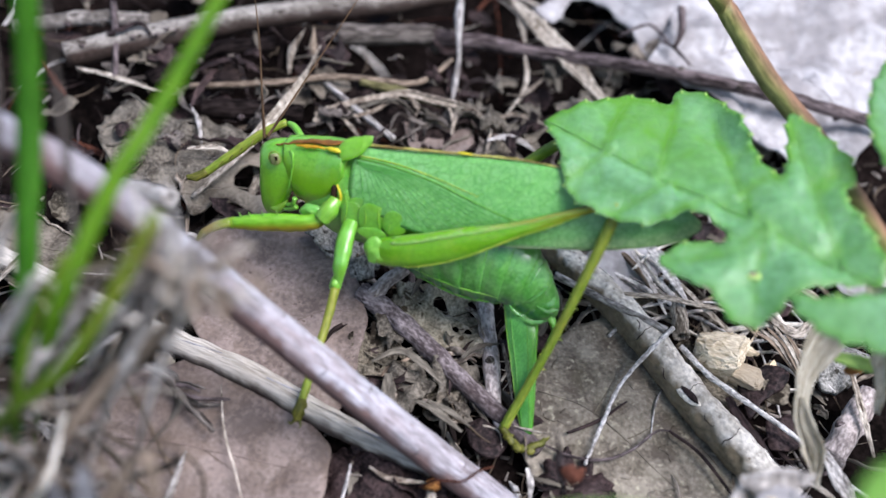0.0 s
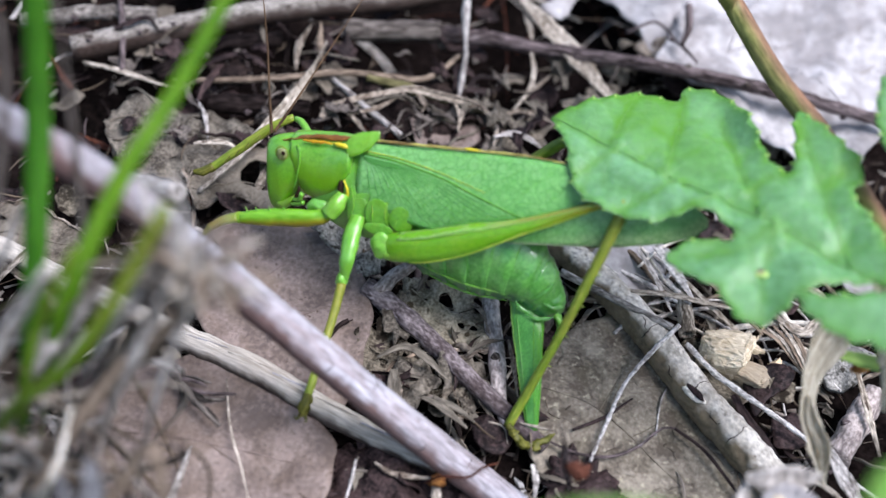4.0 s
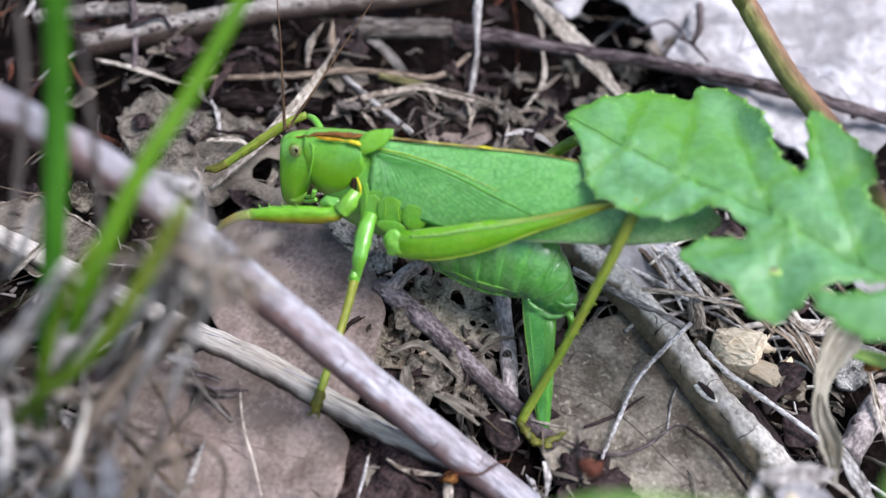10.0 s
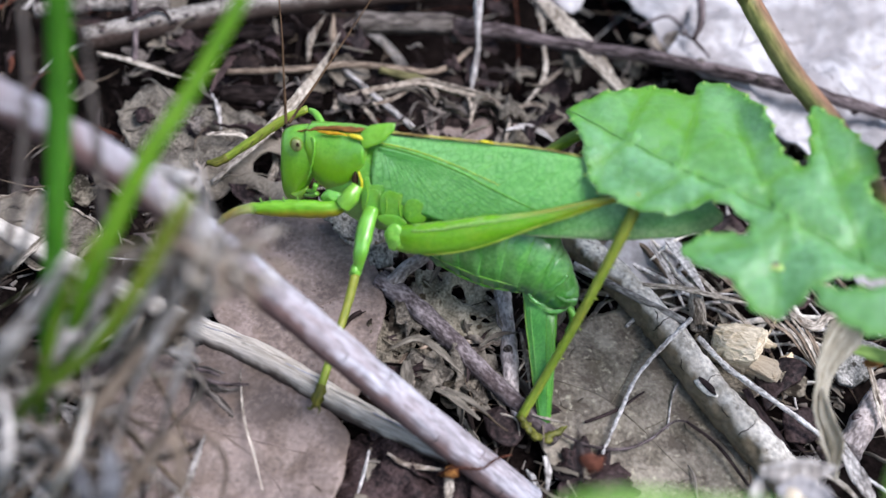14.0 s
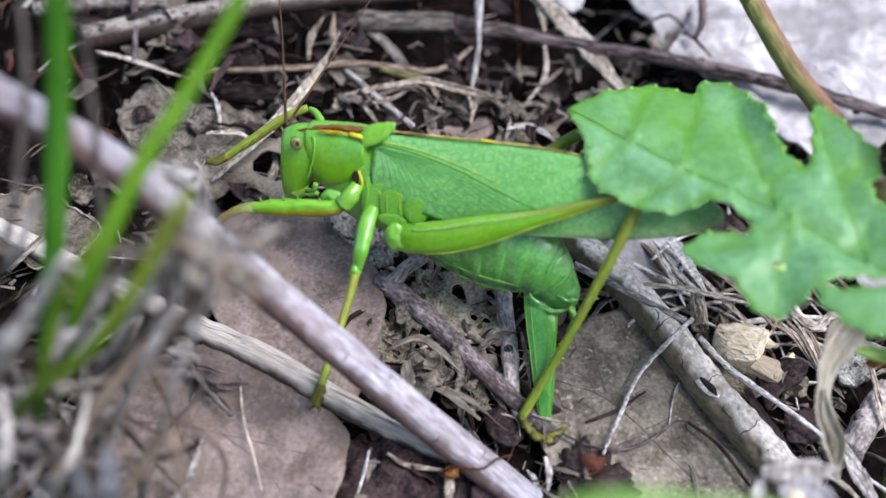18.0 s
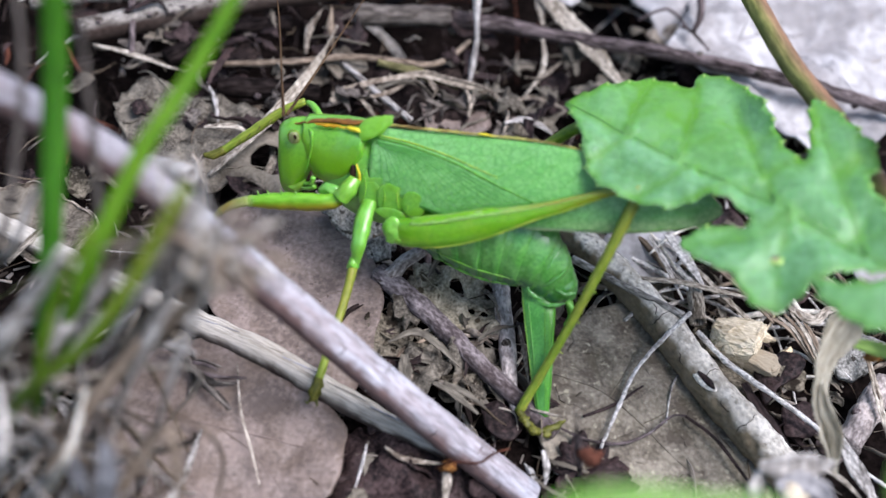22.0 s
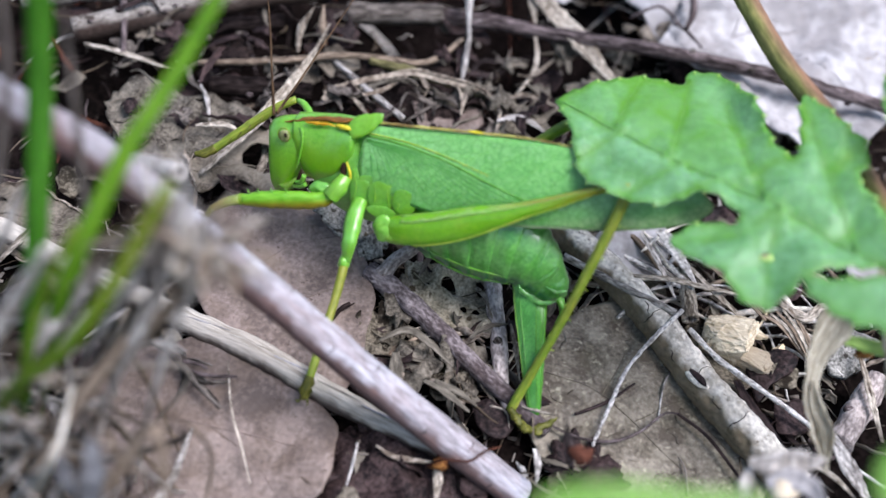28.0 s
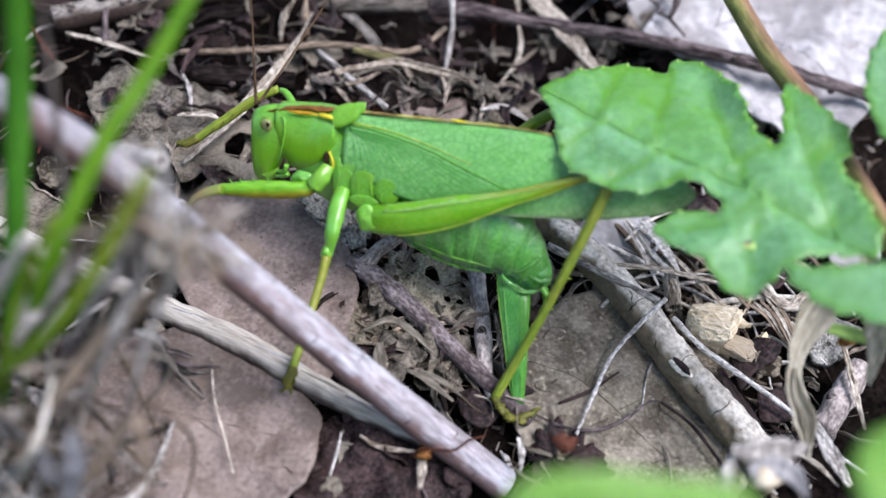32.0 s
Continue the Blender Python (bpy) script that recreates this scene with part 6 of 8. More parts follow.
def low_leaf(name, outline, seed):
    zs = np.linalg.lstsq(np.array([(p[0], p[1], 1) for p in outline]), np.array([p[2] for p in outline]), rcond=None)[0]
    return part(name, blade([p for p in outline], lambda x, y: zs[0] * x + zs[1] * y + zs[2] + 0.3 * noise.noise(Vector((x / 4, y / 4, seed))), 0.7, 0.2), LEAF_FRESH, low_plant)


low_leaf("leaf", [(5.1, -60.1, 40.3), (5.8, -59.5, 40.9), (7.4, -59.2, 41.2), (9.4, -59.1, 41.3), (11.4, -59.1, 41.3), (13.5, -59.3, 41.1), (15.5, -59.4, 41.0), (17.4, -59.6, 40.8), (17.7, -60.7, 38.9), (11.6, -61.3, 37.7), (5.9, -60.7, 38.9)], 1)
low_leaf("leaf", [(23.2, -59.0, 40.0), (24.3, -56.5, 39.6), (26.4, -55.0, 39.8), (28.4, -56.2, 39.9), (26.0, -60.7, 41.1), (23.3, -61.9, 41.4)], 2)
part("stem", tube([(13.9, -63.7, 42.4), (16.0, -63.2, 35.8), (27.3, -42.0, -11.1)], [0.5, 0.6, 0.7], 8, 16), GRASS, low_plant)
part("stem", tube([(25.1, -59.0, 40.0), (21.7, -61.2, 35.0), (27.3, -42.0, -11.1)], [0.5, 0.6, 0.7], 8, 16), GRASS, low_plant)

# ---- grass and dry stalks in the foreground ----
grass = holder("grass_tuft", (-39.1, -28.4, -1.5), "tuft of bright green grass blades among dry stalks", "grass")
part("blade", ribbon([(-38.3, -29.5, -1.8), (-32.2, -37.0, 16.7), (-29.4, -35.8, 26.4), (-27.9, -32.9, 33.6), (-26.9, -26.5, 42.8), (-26.1, -22.7, 50.8)], [0.3, 0.5, 0.9, 1.5, 1.75, 1.75], (1, 0.1, 0), fold=0.3), GRASS_DARK, grass, "dark green upright blade")
part("blade", ribbon([(-38.0, -26.0, -1.2), (-26.9, -36.9, 28.2), (-21.0, -32.8, 39.4), (-17.2, -28.4, 43.7), (-13.3, -23.5, 48.7), (-12.1, -21.5, 50.6)], [0.25, 0.45, 1.1, 1.4, 1.2, 1.0], (1, 0.3, 0), fold=0.3), GRASS, grass)
part("blade", ribbon([(-41.4, -28.5, -1.3), (-30.4, -40.8, 24.3), (-24.2, -42.1, 31.4), (-20.0, -40.9, 36.8), (-16.0, -37.9, 42.7)], [0.25, 0.5, 1.0, 1.2, 0.8], (1, 0.3, 0), fold=0.3), GRASS, grass, tone=lambda v: 0.25 + 0.5 * ramp01(v[2], 30, 42))
part("blade", ribbon([(-39.3, -28.4, -1.5), (-29.9, -38.8, 23.4), (-26.4, -38.1, 32.6), (-23.4, -36.2, 37.3)], [0.25, 0.4, 0.8, 0.5], (1, 0.3, 0), fold=0.3), GRASS, grass, tone=lambda v: 0.25 + 0.5 * ramp01(v[2], 30, 42))
for path, widths, mat in (
        ([(-31.4, -21.2, -1.2), (-27.3, -29.4, 15.9), (-25.1, -30.8, 31.4), (-24.2, -28.7, 42.0), (-24.2, -25.0, 51.4)], [0.35, 0.45, 0.55, 0.6, 0.65], BARK_BROWN),
        ([(-47.1, -17.3, 1.2), (-35.0, -30.7, 25.8), (-31.2, -30.8, 34.3), (-28.8, -27.3, 43.4), (-28.8, -23.2, 50.3)], [0.35, 0.45, 0.55, 0.6, 0.65], BARK_BROWN),
        ([(-46.5, -24.8, -0.1), (-32.7, -38.9, 26.2), (-27.6, -39.8, 33.7), (-23.9, -40.0, 39.2)], [1.6, 2.3, 1.9, 1.4], STRAW_GREY),
        ([(-40.5, -14.2, 1.0), (-26.1, -35.4, 29.6), (-20.0, -38.1, 35.4), (-16.1, -38.9, 37.4), (-12.8, -38.7, 37.6)], [0.52, 0.78, 0.85, 0.78, 0.33], STRAW),
        ([(-37.9, -27.7, -1.5), (-29.8, -34.3, 13.8), (-24.4, -35.4, 21.1), (-19.1, -36.9, 28.2), (-14.7, -37.6, 36.0)], [0.7, 0.9, 0.8, 0.7, 0.5], TWIG_TAN),
        ([(-31.8, -32.4, -3.0), (-27.1, -39.1, 11.8), (-26.6, -38.3, 16.9), (-27.3, -37.1, 19.4)], [1.6, 2.2, 1.8, 0.8], BARK_BROWN),
        ([(-43.1, -32.6, -1.8), (-32.0, -44.1, 20.9), (-30.9, -43.0, 24.9), (-31.3, -41.0, 26.9)], [1.2, 1.8, 1.6, 0.8], STRAW_GREY),
        ([(-38.2, -33.9, -2.6), (-29.0, -42.2, 17.2), (-27.1, -41.2, 21.0), (-26.3, -38.8, 23.4)], [0.8, 1.2, 1.0, 0.6], STRAW_THIN),
        ([(-33.8, -20.1, -0.7), (-27.9, -28.1, 14.3), (-25.4, -26.7, 18.6)], [0.6, 0.9, 0.4], STRAW),
        ([(-28.7, -31.7, -3.2), (-23.0, -39.8, 16.8), (-19.5, -43.3, 24.6), (-18.5, -45.3, 22.6), (-18.7, -46.7, 18.3)], [0.5, 0.7, 0.9, 0.8, 0.7], BARK_DARK),
        ([(-34.4, -32.1, -2.7), (-31.0, -36.0, 12.1), (-27.9, -37.3, 19.3), (-25.6, -37.3, 22.1)], [0.59, 0.91, 0.91, 0.39], STRAW),
        ([(-36.7, -31.1, -2.2), (-32.6, -34.6, 13.4), (-31.0, -33.9, 17.0)], [0.59, 0.91, 0.39], STRAW),
        ([(-29.0, -10.5, 0.4), (-21.8, -26.2, 27.5), (-21.3, -26.3, 33.1), (-21.8, -25.1, 34.3)], [0.6, 1.0, 1.0, 0.5], STRAW_GREY),
        ([(-50.1, -9.5, 2.9), (-34.4, -27.8, 25.9), (-31.2, -27.8, 31.6), (-28.4, -26.9, 35.3)], [0.8, 1.0, 1.0, 0.6], STRAW_GREY),
        ([(-37.3, -25.3, -1.2), (-25.2, -35.3, 24.1), (-19.0, -36.4, 34.3), (-16.6, -36.4, 38.6), (-16.9, -35.7, 40.7), (-17.8, -34.8, 42.9)], [0.2, 0.3, 0.35, 0.5, 1.0, 0.5], STRAW_GREY),
        ([(-43.9, -17.1, 0.9), (-29.9, -33.3, 26.1), (-22.0, -35.5, 33.8), (-17.1, -36.8, 38.2), (-18.0, -36.4, 39.9), (-19.2, -36.4, 41.4)], [0.2, 0.3, 0.4, 0.5, 0.9, 0.4], TWIG_TAN),
        ([(-34.3, -29.8, -2.3), (-23.9, -37.6, 21.8), (-18.2, -37.5, 33.2), (-15.9, -36.4, 38.6), (-15.9, -35.2, 42.6)], [0.2, 0.3, 0.35, 0.9, 0.5], STRAW_GREY),
        ([(-47.2, -12.0, 2.1), (-29.5, -31.2, 28.2), (-21.2, -34.3, 35.0), (-16.9, -36.4, 38.6), (-17.2, -35.3, 41.1)], [0.2, 0.3, 0.4, 1.0, 0.8], BARK_MOSS),
        ([(-28.4, -30.5, -3.1), (-20.9, -38.2, 21.2), (-16.2, -37.5, 33.2), (-15.0, -36.9, 38.0), (-16.3, -35.2, 42.6)], [0.2, 0.3, 0.35, 0.7, 0.4], STRAW_GREY),
        ([(14.0, -26.6, -7.1), (11.8, -32.9, 9.5), (11.2, -34.0, 14.1)], [0.5, 0.8, 0.4], BARK_DARK)):
    straw(path, widths, mat, "thin bent grey-brown dry grass stalk", (1, 0.2, 0.1))

for path, widths, mat in (([(-30.2, -42.2, 16.6), (-26.9, -40.4, 21.2), (-23.2, -38.6, 25.8), (-19.2, -37.6, 29.6), (-15.0, -36.7, 33.3)], [0.5, 0.9, 1.1, 1.0, 0.6], TWIG_TAN), ([(-26.6, -32.3, 16.5), (-24.2, -31.6, 18.6), (-21.9, -31.1, 19.2), (-20.1, -31.0, 17.8)], [0.3, 0.5, 0.5, 0.3], STRAW_GREY),
                          ([(-24.4, -46.2, 18.2), (-21.6, -45.0, 22.2), (-19.0, -44.2, 25.9), (-18.5, -45.6, 23.1), (-18.6, -46.8, 19.1)], [0.6, 0.8, 0.9, 0.8, 0.6], TWIG_TAN), ([(-29.5, -38.0, 25.0), (-26.8, -37.0, 28.8), (-24.3, -35.6, 31.5), (-22.3, -34.2, 33.0)], [0.8, 1.6, 1.8, 0.8], STRAW_GREY),
                          ([(-27.1, -38.0, 26.3), (-23.3, -37.0, 30.1), (-19.8, -36.6, 32.0), (-17.4, -36.0, 32.6)], [0.5, 1.0, 1.1, 0.5], STRAW_GREY)):
    straw(path, widths, mat, "long bent grey-brown dry grass stalk", (1, 0.2, 0.1))
thing("dead_leaf", ribbon([(-24.0, -43.7, 23.6), (-23.4, -45.3, 23.4), (-23.5, -46.5, 22.2), (-24.1, -47.3, 20.0)], [0.3, 1.5, 1.8, 0.8], (1, 0.2, 0.2), 26, 0.2, 0.5, 0.5, 0.3, 7), LEAF_SLATE, "grey shrivelled dead leaf among dry stalks", "dead leaf", "dead leaves")
thing("dead_leaf", ribbon([(-27.4, -42.2, 19.5), (-26.7, -43.8, 19.3), (-26.2, -44.8, 18.2)], [0.3, 1.2, 0.5], (1, 0.2, 0.2), 20, 0.2, -0.6, 0.5, 0.3, 9), LEAF_SLATE, "grey shrivelled dead leaf among dry stalks", "dead leaf", "dead leaves")

rng = random.Random(31)
TUFT = [Vector(p) for p in ((-33.9, -34.8, 33.1), (-20.9, -33.3, 26.1), (-34.7, -45.3, 19.8), (-23.6, -40.9, 12.9))]
for k in range(70):
    foot = Vector((-36.0, -32.1, -2.5)) + Vector((rng.uniform(-14, 13), rng.uniform(-13, 9), 0))
    foot.z = slope(foot.x, foot.y) + 0.5
    a, b = rng.random(), rng.random() ** 0.8
    tip = TUFT[0].lerp(TUFT[1], a).lerp(TUFT[2].lerp(TUFT[3], a), b) + Vector((rng.gauss(0, 1), rng.gauss(0, 1), rng.gauss(0, 2)))
    mid = foot.lerp(tip, 0.55) + Vector((rng.gauss(0, 4.5), rng.gauss(0, 3), rng.gauss(1.5, 2.5)))
    w = rng.choice((0.25, 0.35, 0.5, 0.8))
    straw([tuple(foot), tuple(mid), tuple(tip)], [w * 0.6, w, w * 0.6], rng.choice((STRAW, STRAW_GREY, STRAW_GREY, BARK_BROWN, TWIG_TAN, TWIG_TAN)), "withered grey grass stalk in a tangled tuft", (1, rng.uniform(-0.5, 0.5), 0.1), rng.uniform(-1, 1))

seed_head = holder("dry_seed_head", (-15.6, -34.3, 33.5), "fuzzy grey dry seed head on a withered stalk", "seed head")
rng = random.Random(5)
centre = Vector((-15.6, -35.6, 35.1))
part("stalk", tube([(-36.9, -24.7, -1.1), (-23.2, -35.5, 25.3), (-18.2, -35.9, 32.0), (-15.6, -35.6, 35.1)], [0.35, 0.35, 0.3], 8, 16), STRAW, seed_head)
for k in range(70):
    way = Vector((rng.gauss(0, 1), rng.gauss(0, 0.6), rng.gauss(0, 1))).normalized()
    far = rng.uniform(2.0, 4.6)
    a = centre + way * 0.4 + Vector((rng.gauss(-0.9, 1.3), rng.gauss(-0.3, 1.0), rng.gauss(-0.2, 0.8)))
    b = a + way * far
    part("bristle", ribbon([tuple(a), tuple((a + b) / 2 + Vector((0, 0, 0.5))), tuple(b)], [0.25, 0.5, 0.15], (0.6, 0.8, 0.1), 8, 0.08), (STRAW, TWIG_TAN, BARK_BROWN)[k % 3], seed_head)
for k in range(6):
    p = centre + Vector((rng.gauss(0, 1.2), rng.gauss(0, 1.0), rng.gauss(0, 1.0)))
    part("seed", ball(tuple(p), (0.8, 0.6, 0.6), rough=0.5, grain=0.6), STRAW, seed_head)

# ---- the insect ----
A, N, U = Vector((0.9511, -0.3090, 0.0000)), Vector((-0.2939, -0.9045, 0.3090)), Vector((0.0955, 0.2939, 0.9511))
insect = holder("bush_cricket", (-1.4, -19.0, -4.1), "bright green bush-cricket laying its eggs into the soil", "insect")
# Yellower low down: body colour, plus light shining through, painted by tone.
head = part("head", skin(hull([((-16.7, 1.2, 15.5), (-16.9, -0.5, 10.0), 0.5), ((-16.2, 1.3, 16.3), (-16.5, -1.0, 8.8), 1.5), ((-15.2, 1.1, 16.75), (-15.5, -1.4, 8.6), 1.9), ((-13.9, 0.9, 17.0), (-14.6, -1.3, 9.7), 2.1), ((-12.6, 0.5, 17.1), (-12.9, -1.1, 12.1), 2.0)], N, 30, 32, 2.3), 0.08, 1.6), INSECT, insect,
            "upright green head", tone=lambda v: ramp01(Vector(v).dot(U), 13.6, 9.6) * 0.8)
part("eye", skin(ball((-14.9, -1.7, 16.5), (0.56, 0.62, 0.26), (A, U, N), rings=14, sides=18), 0.05, 0.4), INSECT_EYE, head, "pale beige eye", tone=lambda v: 0)
part("eye", ball((-15.6, 2.6, 13.6), (0.66, 0.7, 0.45), (A, U, N)), INSECT_EYE, head, "pale beige eye")
part("eye_ring", tube([tuple(Vector((-14.9, -1.6, 16.5)) + A * (0.66 * math.cos(a)) + U * (0.74 * math.sin(a))) for a in np.linspace(0, 2 * math.pi, 17)], [0.05, 0.08, 0.05], 6, 30), INSECT_OLIVE, head, "yellowish ring round the eye")
part("pupil", ball((-14.7, -2.0, 16.8), (0.2, 0.24, 0.07), (A, U, N), 0.3, 0.3), INSECT_PUPIL, head, "dark eye centre")
part("brow", skin(hull([((-13.4, -1.1, 17.1), (-13.4, -1.4, 16.9), 0.06), ((-13.0, -1.5, 17.2), (-13.2, -1.9, 16.4), 0.14), ((-13.0, -2.25, 16.2), (-13.5, -2.55, 14.5), 0.14), ((-13.5, -2.8, 13.9), (-14.0, -2.9, 12.7), 0.1)], N, 14, 12), 0.06, 0.7), INSECT, head, "fold behind the eye", tone=lambda v: -0.3)
part("face_plate", skin(hull([((-16.6, 0.1, 14.7), (-16.9, -1.0, 10.4), 0.2), ((-16.0, -0.4, 15.5), (-16.3, -2.0, 10.1), 0.3), ((-15.5, -1.2, 15.3), (-15.5, -2.5, 10.5), 0.2)], N, 14, 14), 0.06, 0.8, 3), INSECT, head, "flat bluish-green face", tone=lambda v: -0.2)
part("mandible", skin(hull([((-16.0, -1.8, 10.5), (-15.9, -2.0, 9.7), 0.5), ((-15.0, -2.4, 11.0), (-15.0, -2.6, 9.9), 0.7), ((-14.0, -2.8, 11.9), (-14.2, -2.9, 10.6), 0.5)], N, 12, 14), 0.08, 0.5), INSECT_PALE, head, "olive-yellow jaw", tone=lambda v: 0.7)
# Near-black strip added for the shade between head and neck shield.
part("jaw_gap", tube([(-14.2, -3.3, 11.2), (-13.7, -3.2, 12.1), (-13.3, -3.1, 13.2)], [0.12, 0.2, 0.1], 6, 10), INSECT_PUPIL, head, "dark strip for the shaded gap behind the jaw")
for path in ([(-14.0, -3.3, 11.7), (-13.3, -3.9, 12.3), (-13.0, -3.9, 13.1)], [(-14.3, -3.3, 11.1), (-13.5, -3.9, 11.6), (-12.9, -4.2, 12.1)]):
    part("palp", tube(path, [0.2, 0.24, 0.26], 8, 12, 0.2, 0.5), INSECT_PALE, head, "short yellowish mouth feeler")
for path in ([(-16.1, 0.8, 17.2), (-16.4, 4.2, 19.8), (-16.9, 9.6, 22.3), (-18.0, 17.3, 25.8)], [(-15.9, 1.5, 16.8), (-13.4, 6.7, 18.0), (-10.6, 13.4, 19.1), (-7.3, 20.7, 20.7), (-5.4, 24.8, 21.9)]):
    part("antenna", tube(path, [0.18, 0.09, 0.07, 0.05], 6, 40), FEELER, insect, "thread-thin brown antenna")
# As on the head, tone paints the through-lit lower half yellower.
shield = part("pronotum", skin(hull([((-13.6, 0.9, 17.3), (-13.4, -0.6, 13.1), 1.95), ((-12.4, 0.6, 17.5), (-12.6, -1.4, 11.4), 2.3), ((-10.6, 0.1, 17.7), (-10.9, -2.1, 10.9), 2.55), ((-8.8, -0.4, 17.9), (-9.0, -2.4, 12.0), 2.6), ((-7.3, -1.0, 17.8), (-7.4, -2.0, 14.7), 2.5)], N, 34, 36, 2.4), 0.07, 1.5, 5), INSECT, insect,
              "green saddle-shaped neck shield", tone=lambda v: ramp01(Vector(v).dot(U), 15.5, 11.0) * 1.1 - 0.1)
SHIELD = [((-13.6, 0.9, 17.3), (-13.4, -0.6, 13.1), 1.95), ((-12.4, 0.6, 17.5), (-12.6, -1.4, 11.4), 2.3), ((-10.6, 0.1, 17.7), (-10.9, -2.1, 10.9), 2.55), ((-8.8, -0.4, 17.9), (-9.0, -2.4, 12.0), 2.6), ((-7.3, -1.0, 17.8), (-7.4, -2.0, 14.7), 2.5)]
part("shield_rim", tube(hull_line(SHIELD, N, -52, 20, 2.4), [0.05, 0.1, 0.1, 0.1, 0.05], 6, 30), INSECT_RIM, shield, "yellowish green rim")
part("back_stripe", skin(tube([(-15.3, 0.3, 16.6), (-14.3, -0.1, 17.1), (-13.3, -0.4, 17.45), (-12.0, -0.6, 17.8), (-10.5, -1.0, 18.1), (-8.7, -1.5, 18.3), (-7.5, -1.7, 18.6)], [0.05, 0.16, 0.3, 0.45, 0.5, 0.5, 0.3], 10, 40, flat=0.5, flat_axis=U), 0.12, 0.6), INSECT_RUST, shield, "rusty stripe along the back")
part("yellow_line", tube([(-12.7, -1.2, 17.9), (-11.7, -1.6, 18.0), (-10.4, -2.0, 18.2), (-9.2, -2.4, 18.2)], [0.06, 0.2, 0.14, 0.06], 8, 20, 0.5, 0.5), INSECT_ORANGE, shield, "orange line below the stripe")
part("yellow_spot", skin(ball((-8.7, -2.6, 18.3), (0.85, 0.24, 0.3), (A, U, N), 0.3, 0.5, 12, 16), 0.08, 0.4), INSECT_YELLOW, shield, "yellow spot")
thorax = part("thorax", hull([((-11.3, -0.7, 14.8), (-11.9, -2.3, 9.5), 1.7), ((-8.3, -1.3, 15.9), (-8.6, -3.9, 8.0), 2.3), ((-4.8, -2.1, 16.9), (-5.0, -5.2, 7.6), 2.6), ((-1.4, -3.0, 17.4), (-0.8, -6.4, 8.1), 2.5), ((2.0, -4.1, 17.3), (2.1, -7.3, 8.2), 2.4)], N, 22, 22), INSECT, insect)
for c, r, k in (((-7.2, -6.0, 12.2), (1.1, 1.7), 0), ((-5.1, -6.8, 12.7), (1.35, 1.5), 2), ((-2.8, -7.7, 12.8), (1.2, 1.3), 4), ((-5.5, -5.9, 13.7), (2.2, 0.7), 6),
                ((-7.8, -5.3, 13.3), (0.5, 1.6), 7), ((-5.1, -7.5, 11.3), (1.4, 0.7), 8), ((-3.2, -7.0, 13.7), (1.6, 0.6), 9)):
    part("side_plate", skin(ball(c, (r[0] * 1.1, r[1] * 1.1, 0.1), (A, U, N), 0.12, 1.6, 20, 28), 0.02, 0.8, k), INSECT, thorax, "pale green thorax plate", tone=lambda v: 0.4 * noise.noise(Vector(v) / 0.9) + 0.1)
for path in ([(-7.8, -5.0, 14.9), (-7.6, -5.9, 13.2), (-8.3, -6.6, 11.1)], [(-5.7, -6.4, 13.7), (-5.7, -6.8, 12.7), (-5.9, -7.1, 11.7)], [(-4.4, -6.7, 13.8), (-4.4, -7.2, 12.7), (-4.2, -7.6, 11.9)], [(-3.3, -7.3, 13.4), (-3.3, -7.7, 12.6), (-3.5, -8.0, 11.9)]):
    part("seam", tube(path, [0.03, 0.06, 0.03], 6, 16, 0.4, 0.5), INSECT_PALE, thorax, "thin yellowish seam", tone=lambda v: 0.6)
# A dark lump stands in for shade between neck shield and wing.
part("breathing_pore", ball((-8.9, -4.4, 14.2), (0.35, 0.9, 0.3), (A, U, N)), INSECT_PUPIL, thorax, "dark lump for the shaded gap behind the neck shield")
part("collar", tube([(-8.5, -4.4, 15.3), (-8.2, -5.0, 13.9), (-8.9, -5.1, 12.6)], [0.1, 0.18, 0.1], 8, 12), INSECT_YELLOW, thorax, "yellow fold")

# abdomen in overlapping rings
RINGS = spline([(*t, *b, w) for t, b, w in (((-2.8, -4.3, 12.9), (-2.3, -6.7, 6.2), 2.0), ((0.9, -5.1, 14.1), (0.9, -8.1, 5.2), 2.7), ((5.0, -6.3, 14.4), (4.0, -9.4, 4.5), 2.9), ((8.8, -7.9, 13.4), (6.8, -10.3, 4.5), 2.8), ((11.5, -9.6, 10.9), (8.8, -10.9, 4.6), 2.4), ((12.9, -10.9, 8.4), (10.0, -11.4, 4.1), 1.9), ((13.7, -12.0, 6.1), (11.0, -12.0, 3.5), 1.4), ((13.7, -12.5, 4.5), (12.0, -12.4, 3.3), 0.7))], 61)
abdomen = part("abdomen", hull([(tuple(r[:3]), tuple(r[3:6]), r[6] * 0.99) for r in RINGS[::6]], N, 24, 22), INSECT_BELLY, insect, "plump green abdomen curved down")
def keel(v, rows):
    """The dark bluish band near the lower edge of a ring."""
    t, b, w = rows[2]
    u = (Vector(t) - Vector(b)).normalized()
    h = (Vector(v) - Vector(b)).dot(u)
    return 1.0 * ramp01(h, 0.3, 0.8) * (1 - ramp01(h, 1.3, 2.1)) - 0.1


for k in range(8):
    a, b = 3 + k * 7, min(60, 3 + k * 7 + 6)
    grow = (0.97, 1.0, 1.025, 1.05, 1.02)
    rows = []
    for g, i in zip(grow, np.linspace(a, b, 5).astype(int)):
        r = RINGS[i]
        mid, half = (r[:3] + r[3:6]) / 2, (r[:3] - r[3:6]) / 2
        rows.append((tuple(mid + half * g), tuple(mid - half * g), r[6] * g))
    part("ring", skin(hull(rows, N, 10, 34), 0.14, 1.1, k), INSECT_BELLY, abdomen, tone=lambda v: keel(v, rows))
